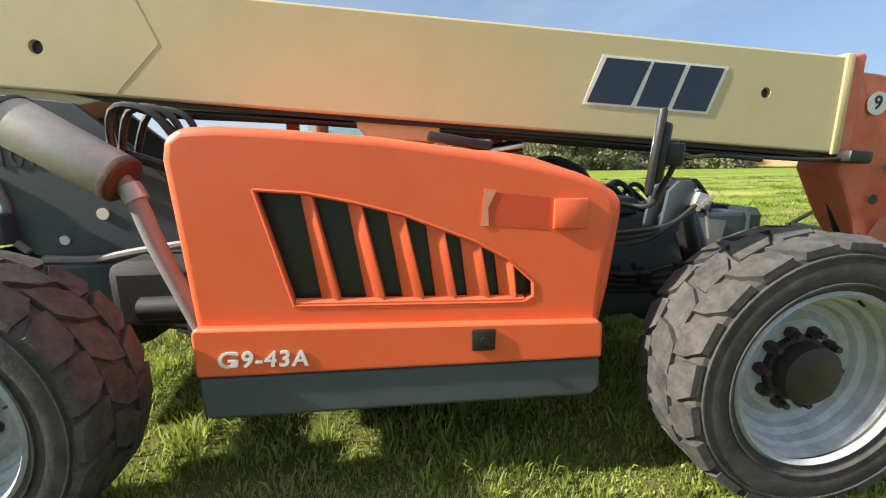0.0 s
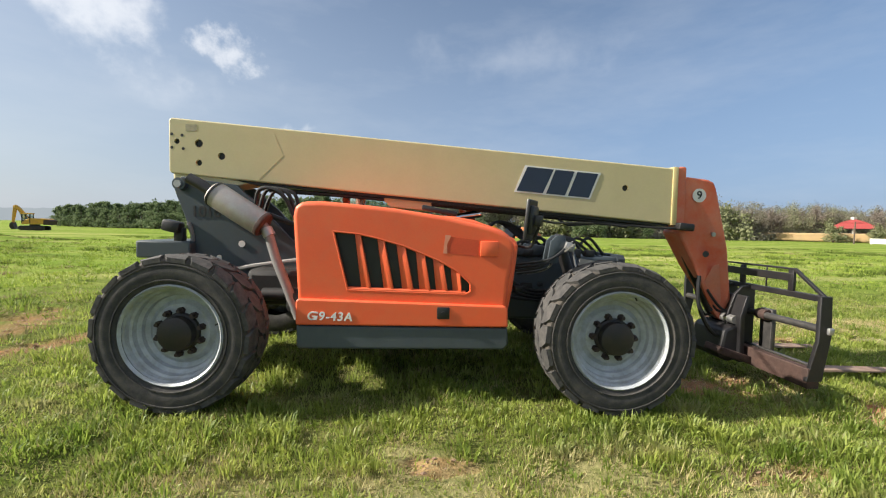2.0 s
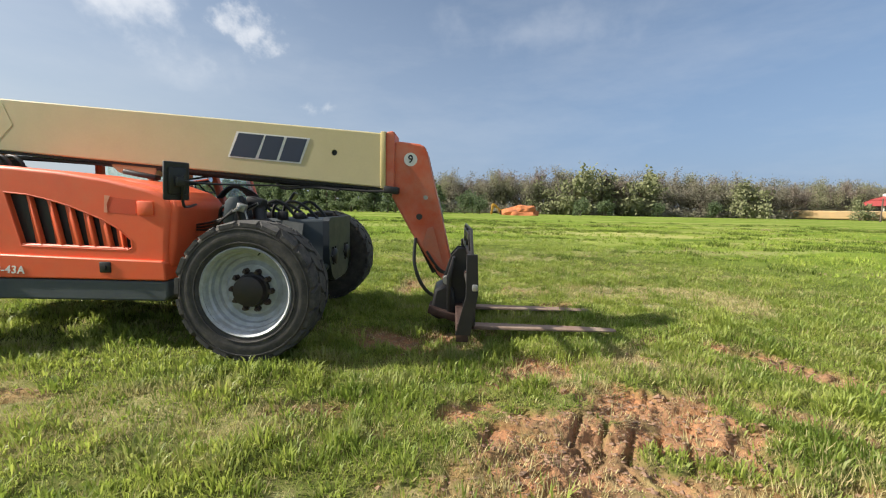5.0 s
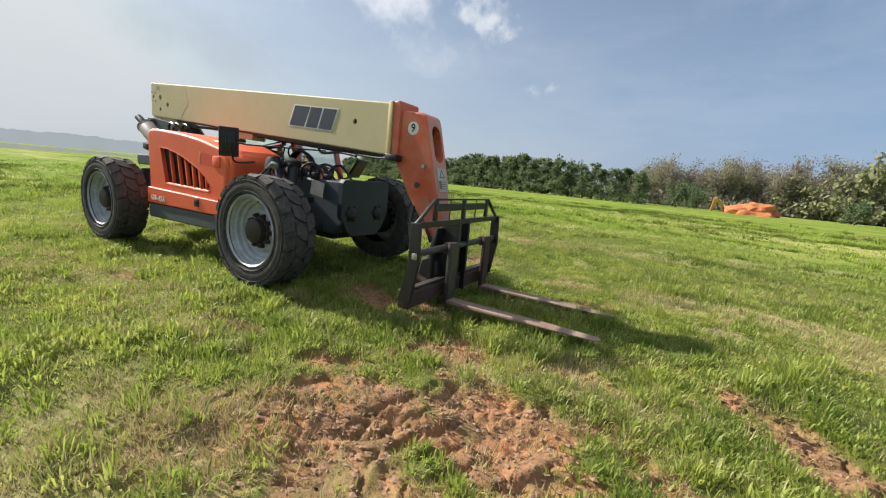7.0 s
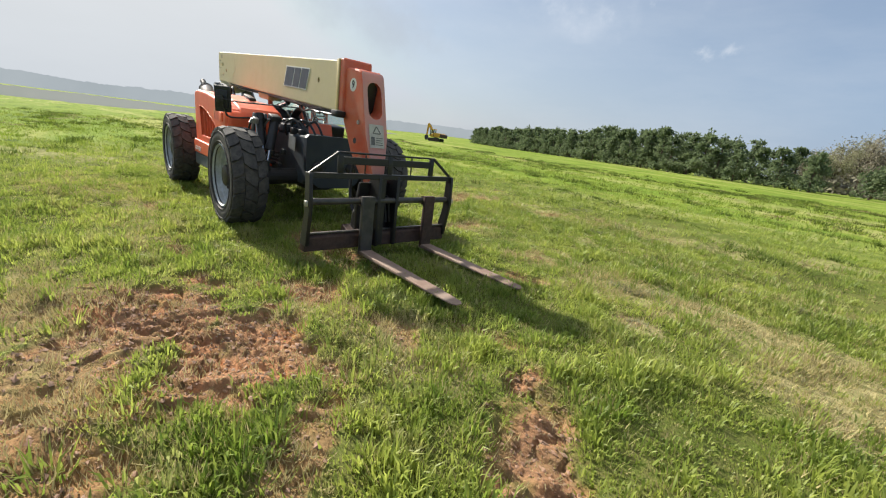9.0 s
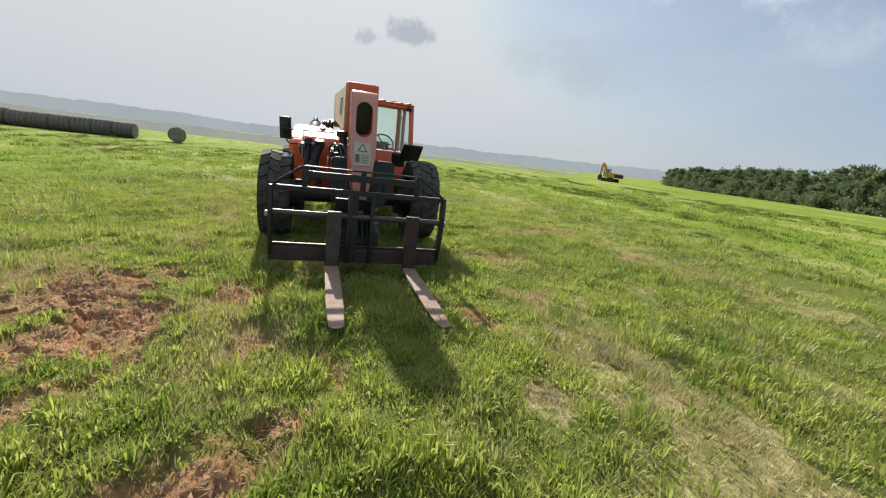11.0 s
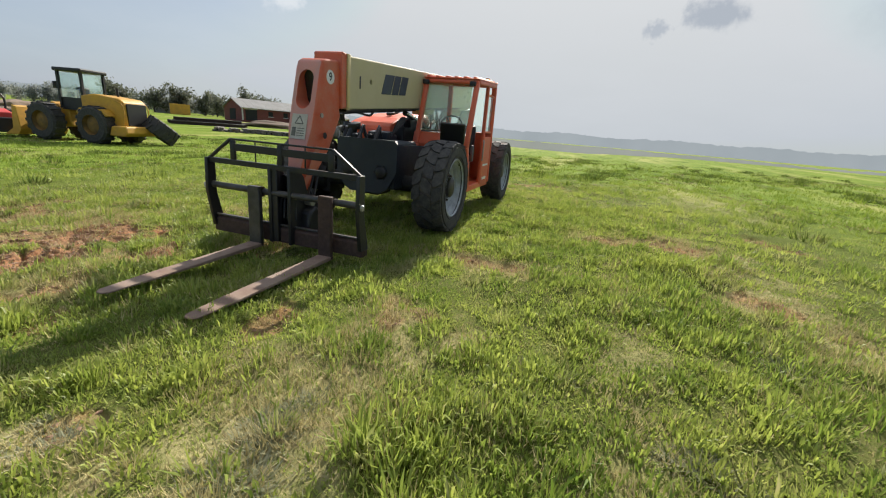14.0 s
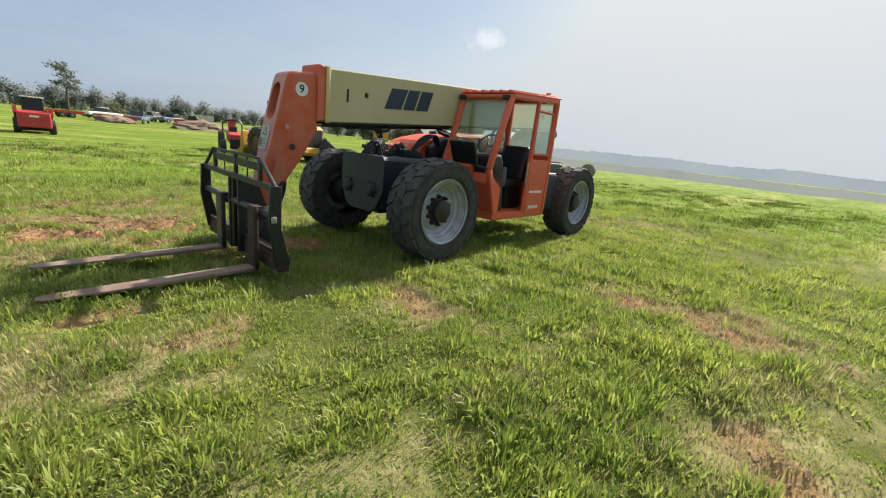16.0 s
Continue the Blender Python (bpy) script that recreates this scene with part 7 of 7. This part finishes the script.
def make_excavator(label, m, k=1.0):
    e = thing("excavator", label, "excavator", m)
    for y in (-0.9, 0.9):
        bm = prism(B(), [(-1.7, 0.1), (-1.5, 0.0), (1.5, 0.0), (1.75, 0.2), (1.75, 0.55), (1.5, 0.75), (-1.5, 0.75), (-1.75, 0.55)], y - 0.28, y + 0.28, 0.06)
        t = part("track", bm, BLACK, e)
        for i in range(5):
            part("roller", rod(B(), (-1.2 + 0.6 * i, y - 0.3, 0.35), (-1.2 + 0.6 * i, y + 0.3, 0.35), 0.16, seg=12), RUST, t)
    part("turntable", rod(B(), (0, 0, 0.6), (0, 0, 0.95), 0.7, seg=20), BLACK, e)
    part("body", prism(B(), [(-2.3, 1.0), (-2.3, 1.75), (-1.9, 1.95), (0.2, 1.95), (1.2, 1.4), (1.3, 0.95)], -1.15, 1.15, 0.08), YELLOW, e, "yellow housing")
    part("counterweight", prism(B(), [(-2.6, 0.95), (-2.65, 1.6), (-2.3, 1.8), (-1.7, 1.75), (-1.7, 0.9)], -1.17, 1.17, 0.08), RUST, e, "dirt-brown counterweight")
    glazed_cab(e, 0.1, 1.2, 0.2, 1.1, 1.1, 2.6, BLACK, YELLOW)
    part("boom", prism(B(), [(0.9, 1.5), (0.75, 1.9), (1.75, 3.35), (2.3, 3.95), (2.65, 3.9), (2.6, 3.6), (2.1, 3.05), (1.45, 1.6)], -0.24, 0.24, 0.04), YELLOW, e)
    part("stick", prism(B(), [(2.3, 3.95), (2.6, 4.1), (2.85, 3.9), (3.15, 1.1), (2.9, 1.05), (2.45, 3.4)], -0.18, 0.18, 0.03), YELLOW, e)
    part("boom_ram", rod(B(), (1.25, 0.34, 1.3), (1.9, 0.34, 2.9), 0.08), STEEL, e)
    part("bucket", prism(B(), [(2.85, 1.25), (3.2, 1.2), (3.3, 0.6), (3.0, 0.1), (2.4, 0.2), (2.6, 0.45)], -0.5, 0.5, 0.04), BLACK, e)
    return e


make_excavator("yellow excavator with its arm lowered, working at the field's edge", pose(-36.6, 36.8, hz(-36.6, 36.8) + 0.03, 0, 0, 196) @ Matrix.Diagonal((0.56, 0.56, 0.60, 1)))
make_excavator("orange-yellow excavator reaching over a heap of earth", pose(13.6, 56.4, hz(13.6, 56.4) - 1.0, 0, 0, 186) @ Matrix.Diagonal((0.76, 0.72, 0.66, 1)))


OCHRE = mat("muddy_yellow_rim", (0.24, 0.13, 0.025), 0.7, second=(0.10, 0.065, 0.03), scale=3, amount=0.9)


def make_loader(label, m):
    """A wheel loader, its rear towards +x."""
    e = thing("wheel_loader", label, "wheel loader", m)
    for x in (-1.6, 1.45):
        for y in (-1.05, 1.05):
            tyre_part(e, x, y, 0.9, 0.9, 0.7, OCHRE)
    part("rear_body", prism(B(), [(0.4, 0.8), (0.4, 2.3), (1.2, 2.42), (2.7, 2.28), (2.92, 2.1), (3.0, 0.75), (2.2, 0.6)], -0.75, 0.75, 0.07), YELLOW, e, "yellow engine housing")
    part("grille", box(B(), (2.98, 0, 1.5), (0.08, 1.25, 1.1), bevel=0.02), DARK, e)
    for y in (-0.8, 0.8):
        part("handrail", tube(B(), [(2.9, y, 0.9), (2.95, y, 1.9), (2.4, y, 2.2)], 0.03), YELLOW, e)
        part("fender", prism(B(), [(0.55, 1.45), (0.8, 1.7), (2.1, 1.7), (2.4, 1.4), (2.3, 1.35), (2.0, 1.6), (0.9, 1.6), (0.65, 1.4)], min(y, 1.6 * y), max(y, 1.6 * y), 0.01), YELLOW, e)
    part("bumper", prism(B(), [(2.3, 0.45), (2.5, 0.95), (3.35, 0.95), (3.4, 0.6), (3.2, 0.45)], -1.2, 1.2, 0.06), YELLOW, e)
    glazed_cab(e, -0.9, 0.5, -0.65, 0.65, 1.6, 3.4, BLACK, BLACK)
    part("front_frame", prism(B(), [(-0.6, 0.7), (-0.7, 1.5), (-1.8, 1.9), (-2.2, 1.4), (-2.0, 0.6)], -0.5, 0.5, 0.06), YELLOW, e)
    for y in (-0.45, 0.45):
        part("lift_arm", prism(B(), [(-1.3, 1.8), (-1.3, 1.55), (-3.0, 0.6), (-3.2, 0.5), (-3.1, 0.85)], y - 0.1, y + 0.1, 0.02), YELLOW, e)
    part("bucket", prism(B(), [(-3.1, 1.5), (-3.0, 0.35), (-3.2, 0.1), (-4.1, 0.05), (-3.5, 0.4), (-3.35, 1.55)], -1.3, 1.3, 0.03), YELLOW, e)
    part("exhaust", rod(B(), (1.6, 0.35, 2.0), (1.6, 0.35, 2.8), 0.06), BLACK, e)
    part("beacon_mirror", box(B(), (-0.8, -0.95, 2.7), (0.1, 0.2, 0.35), bevel=0.03), DARK, e)
    return e


make_loader("yellow wheel loader with dark glazed cab, parked in the field", pose(-4.12, -18.68, hz(-4.12, -18.68) + 0.06, 0, 0, 102) @ Matrix.Diagonal((0.80, 0.80, 0.85, 1)))

t = thing("tractor", "red tractor with a black roll bar and mast", "tractor", pose(-3.0, -23.4, hz(-3.0, -23.4), 0, 0, 75) @ Matrix.Diagonal((0.89, 0.89, 0.89, 1)))
for x, r in ((-0.9, 0.65), (1.0, 0.42)):
    for y in (-0.75, 0.75):
        tyre_part(t, x, y, r, r, 0.36, YELLOW)
part("body", prism(B(), [(-1.2, 0.7), (-1.2, 1.3), (0.0, 1.3), (0.3, 1.35), (1.5, 1.2), (1.55, 0.6)], -0.4, 0.4, 0.06), RED, t)
part("roll_bar", tube(B(), [(-0.9, -0.55, 0.9), (-0.95, -0.55, 2.0), (-0.95, 0.55, 2.0), (-0.9, 0.55, 0.9)], 0.05), BLACK, t)
part("seat", box(B(), (-0.5, 0, 1.45), (0.45, 0.5, 0.5), bevel=0.08), DARK, t)
part("implement_box", box(B(), (1.75, 0.1, 0.6), (0.5, 1.0, 0.7), bevel=0.05), BLACK, t)
part("mast", beam(B(), (-1.3, 0, 0.7), (-1.5, 0, 2.1), 0.5, 0.12), RED, t)

t = thing("skid_steer", "red skid steer loader seen from behind", "skid steer", pose(5.65, -30.0, hz(5.65, -30.0), 0, 0, -92) @ Matrix.Diagonal((1.02, 1.02, 1.02, 1)))
for x in (-0.65, 0.65):
    for y in (-0.72, 0.72):
        tyre_part(t, x, y, 0.40, 0.40, 0.3, PALE)
part("body", prism(B(), [(-1.3, 0.35), (-1.25, 1.15), (-0.9, 1.25), (0.3, 1.1), (0.9, 0.7), (0.9, 0.3)], -0.68, 0.68, 0.06), RED, t)
part("cage", prism(B(), [(-0.8, 1.15), (-0.7, 1.9), (0.25, 1.95), (0.45, 0.9)], -0.45, 0.45, 0.05), DARK, t)
part("cage_roof", box(B(), (-0.22, 0, 1.96), (1.05, 0.98, 0.07), bevel=0.02), WHITE, t)
for y in (-0.72, 0.72):
    part("lift_arm", prism(B(), [(-1.2, 1.1), (-1.1, 1.45), (0.9, 1.0), (1.5, 0.4), (1.3, 0.35), (0.8, 0.8)], y - 0.09, y + 0.09, 0.02), RED, t)
part("bucket", prism(B(), [(1.35, 0.7), (1.4, 0.05), (2.0, 0.02), (1.6, 0.3), (1.55, 0.7)], -0.85, 0.85, 0.02), BLACK, t)
part("rear_mark", box(B(), (-1.285, 0, 0.95), (0.02, 0.4, 0.1)), WHITE, t)

axis_u, axis_d = Vector((0.755 * 0.777, -0.65 * 0.777, 0.63)), Vector((-0.65, -0.755, 0.0))
turn = Matrix((axis_u, axis_u.cross(axis_d) * -1, axis_d)).transposed().to_4x4()
t = thing("loose_tyre", "huge black lugged tyre leaning towards the wheel loader", "tyre", Matrix.Translation((-5.5, -16.15, hz(-5.5, -16.15) + 0.66)) @ turn @ Matrix.Rotation(radians(8), 4, "X") @ Matrix.Diagonal((0.57, 0.89, 0.57, 1)))
bm = lathe(B(), [(0.62, 0.3), (0.95, 0.4), (1.15, 0.34), (1.2, 0.15), (1.2, -0.15), (1.15, -0.34), (0.95, -0.4), (0.62, -0.3), (0.58, 0.0), (0.62, 0.3)], 36)
part("carcass", bm, RUBBER, t)
for k in range(28):
    a = 2 * math.pi * k / 28
    part("lug", box(B(), (1.2 * math.cos(a), 0.18 * (1 if k % 2 else -1), 1.2 * math.sin(a)), (0.14, 0.42, 0.12), Matrix.Rotation(-a, 4, "Y") @ Matrix.Rotation(0.5 if k % 2 else -0.5, 4, "X"), 0.02), RUBBER, t)

# rows of old round hay bales, and stacked timbers by the yard
HAY = mat("weathered_hay", (0.15, 0.132, 0.112), 0.95, second=(0.14, 0.12, 0.10), scale=2.5, amount=0.9, grain=0.3, grain_scale=22, bump=0.8, bump_scale=14)
HAY_END = mat("hay_bale_end", (0.30, 0.26, 0.20), 0.95, second=(0.17, 0.14, 0.11), scale=3, amount=0.9, grain=0.3, grain_scale=25, bump=0.8, bump_scale=16)
TWINE = mat("bale_netting", (0.20, 0.185, 0.16), 0.9, scale=3)


def make_bale():
    b = thing("hay_bale", "weathered grey round hay bale lying in a row", "hay bale", group="hay bales by the yard")
    rnd2 = random.Random(77)
    prof = [(0.64, -0.66), (0.68, -0.6), (0.70, -0.3), (0.69, 0.0), (0.70, 0.3), (0.68, 0.6), (0.64, 0.66)]
    bm = lathe(B(), prof, 28)
    bm.transform(Matrix.Rotation(radians(90), 4, "Z"))
    for v in bm.verts:
        k = 1 + 0.05 * noise.noise(v.co * 3.0) - (0.07 if v.co.z < -0.5 else 0)
        v.co = Vector((v.co.x, v.co.y * k, v.co.z * k))
    part("straw_roll", bm, HAY, b)
    for s in (-1, 1):
        bm = lathe(B(), [(0.01, 0.62 * s), (0.2, 0.65 * s), (0.23, 0.63 * s), (0.42, 0.66 * s), (0.45, 0.64 * s), (0.645, 0.655 * s)], 28)
        bm.transform(Matrix.Rotation(radians(90), 4, "Z"))
        part("bale_end", bm, HAY_END, b, "paler coiled end of the bale")
    for k in range(4):
        bm = lathe(B(), [(0.69, -0.05), (0.713, -0.03), (0.713, 0.03), (0.69, 0.05)], 28)
        bm.transform(Matrix.Translation((-0.45 + 0.3 * k, 0, 0)) @ Matrix.Rotation(radians(90), 4, "Z"))
        part("band", bm, TWINE, b)
    return b


bale = make_bale()
spots = []
for k in range(7):
    spots.append((-29.0 + 0.16 * k, -22.9 + 1.36 * k, 84))
spots.append((-28.0, -11.3, 200))
for i, (x, y, a) in enumerate(spots):
    m = pose(x, y, hz(x, y) + 0.56, 0, 0, a + 3 * math.sin(i * 2.3)) @ Matrix.Rotation(0.9 * i, 4, "X") @ Matrix.Diagonal((1, 0.92, 0.92, 1))
    if i == 0:
        bale.matrix_basis = m
    else:
        copy_thing(bale, m)
TIMBER = mat("grey_weathered_timber", (0.17, 0.15, 0.13), 0.85, second=(0.10, 0.085, 0.07), scale=1.5, amount=0.8, grain=0.25, grain_scale=15)
for k in range(7):
    a = radians(-135.5 - 1.6 * k)
    d = 45 - 0.4 * k
    x, y = 9.66 + d * math.cos(a), 1.27 + d * math.sin(a)
    p = thing("timber_stack", "low stack of grey weathered beams", "timber", pose(x, y, hz(x, y), 0, 0, 40 + 7 * k) @ Matrix.Diagonal((1, 1, 0.6, 1)), group="timber stacks")
    for j in range(5):
        part("beam", box(B(), (0, -0.6 + 0.4 * (j % 3), 0.16 + 0.31 * (j // 3)), (2.6, 0.34, 0.28), Matrix.Rotation(0.04 * (j - 2), 4, "Z"), 0.03), TIMBER, p)

# parked pickups, trailers and containers far off in the yard
def make_pickup(paint, m, label):
    v = thing("pickup_truck", label, "truck", m, group="vehicles parked in the yard")
    part("body", prism(B(), [(-2.5, 0.45), (-2.5, 1.0), (-0.6, 1.05), (0.9, 1.05), (2.4, 0.95), (2.5, 0.5)], -0.9, 0.9, 0.08), paint, v)
    part("cab", prism(B(), [(-0.7, 1.0), (-0.5, 1.65), (0.6, 1.68), (1.2, 1.0)], -0.82, 0.82, 0.08), DARK, v)
    part("cab_roof", box(B(), (0.05, 0, 1.69), (1.1, 1.5, 0.06), bevel=0.02), paint, v)
    for x in (-1.6, 1.6):
        for y in (-0.85, 0.85):
            tyre_part(v, x, y, 0.38, 0.38, 0.24, STEEL)


BLUE = mat("blue_grey_paint", (0.12, 0.16, 0.22), 0.4)
for i, (az, d, paint, what) in enumerate(((-97.5, 88, WHITE, "white pickup truck parked in the far yard"), (-100.5, 78, BLUE, "blue-grey pickup truck parked in the far yard"), (-101.8, 96, WHITE, "white pickup truck parked in the far yard"), (-105.5, 84, RED, "red pickup truck parked in the far yard"), (-103.6, 92, BLUE, "blue-grey pickup truck parked in the far yard"), (-138, 120, WHITE, "white pickup truck by the barns"))):
    x, y = 7 + d * math.cos(radians(az)), 4.5 + d * math.sin(radians(az))
    make_pickup(paint, pose(x, y, hz(x, y), 0, 0, 20 + 47 * i), what)
for x, y, turn, ln in ((0.9, -72, 8, 3.6), (-4.2, -70, -6, 4.4)):
    v = thing("trailer", "low rusty red flat trailer", "trailer", pose(x, y, hz(x, y), 0, 0, turn), group="trailers in the yard")
    part("deck", box(B(), (0, 0, 0.62), (ln, 1.9, 0.16), bevel=0.03), RED, v)
    part("drawbar", beam(B(), (ln / 2, 0, 0.55), (ln / 2 + 1.4, 0, 0.45), 0.14, 0.14), RUST, v)
    for yy in (-1.0, 1.0):
        part("side_rail", beam(B(), (-ln / 2, yy, 0.8), (ln / 2, yy, 0.8), 0.08, 0.22), RED, v)
        for xx in (-0.5, 0.5):
            tyre_part(v, xx, yy * 0.95, 0.36, 0.36, 0.24, STEEL)
for az, d, c, m, label in ((-127.0, 118, (3.4, 2.2, 2.2), PALE, "pale grey storage container"), (-128.6, 112, (3.8, 1.8, 2.2), YELLOW, "yellow plant housing parked in the yard"), (-107.5, 118, (4.0, 2.2, 1.8), PALE, "pale storage container with dark door")):
    x, y = 8.4 + d * math.cos(radians(az)), 3.3 + d * math.sin(radians(az))
    v = thing("container", label, "container", pose(x, y, hz(x, y), 0, 0, az + 95))
    part("shell", box(B(), (0, 0, c[2] / 2), c, bevel=0.05), m, v)
    for k in range(5):
        part("rib", box(B(), (-c[0] / 2 + (k + 0.5) * c[0] / 5, c[1] / 2, c[2] / 2), (0.12, 0.08, c[2] * 0.9)), m, v)
    part("door", box(B(), (c[0] / 2, 0, c[2] / 2), (0.06, c[1] * 0.8, c[2] * 0.85)), TIN, v)

# long dark beams with pale tops, stacked on the grass between the bales and the loader
for k in range(5):
    x, y = -29.4 + 0.5 * (k % 3), -40.0 + 0.55 * (k % 3)
    p = thing("steel_beam", "long dark rusted steel beam in a low stack", "beam", pose(x, y, hz(x, y) + 0.02 + 0.35 * (k // 3), 0, 0, 138 + 1.5 * k) @ Matrix.Diagonal((1, 2, 1.1, 1)), group="stacked steel beams")
    part("web", box(B(), (0, 0, 0.16), (8.2 - 0.4 * k, 0.05, 0.28)), RUST, p)
    part("flange", box(B(), (0, 0, 0.015), (8.2 - 0.4 * k, 0.24, 0.03)), RUST, p)
    part("flange", box(B(), (0, 0, 0.305), (8.2 - 0.4 * k, 0.24, 0.03)), TIMBER, p)

PALE_DIRT = mat("pale_brown_dirt", (0.23, 0.165, 0.12), 0.95, second=(0.16, 0.115, 0.085), scale=0.8, amount=0.9, grain=0.25, grain_scale=6, bump=0.5, bump_scale=4)
# pale heaps of dirt among the parked machines
for x, y, a, b, c in ((-12.5, -62, 4.0, 2.0, 1.3), (-21, -58, 5.0, 2.2, 1.1), (-3.5, -66, 2.6, 1.6, 0.9)):
    bm = B()
    bmesh.ops.create_icosphere(bm, subdivisions=4, radius=1.0)
    for v in bm.verts:
        d = 1 + 0.3 * noise.noise(v.co * 1.9 + Vector((x, y, 0))) + 0.13 * noise.noise(v.co * 5.5)
        v.co = Vector((v.co.x * a * d, v.co.y * b * d, v.co.z * c * d if v.co.z > 0 else v.co.z * 0.3))
    mound = tagged(new("dirt_mound", mesh_of(bm, "dirt_mound", PALE_DIRT)), "low heap of pale brown dirt in the yard", "dirt heap", "dirt heaps in the yard")
    mound.matrix_basis = pose(x, y, hz(x, y), 0, 0, 20)
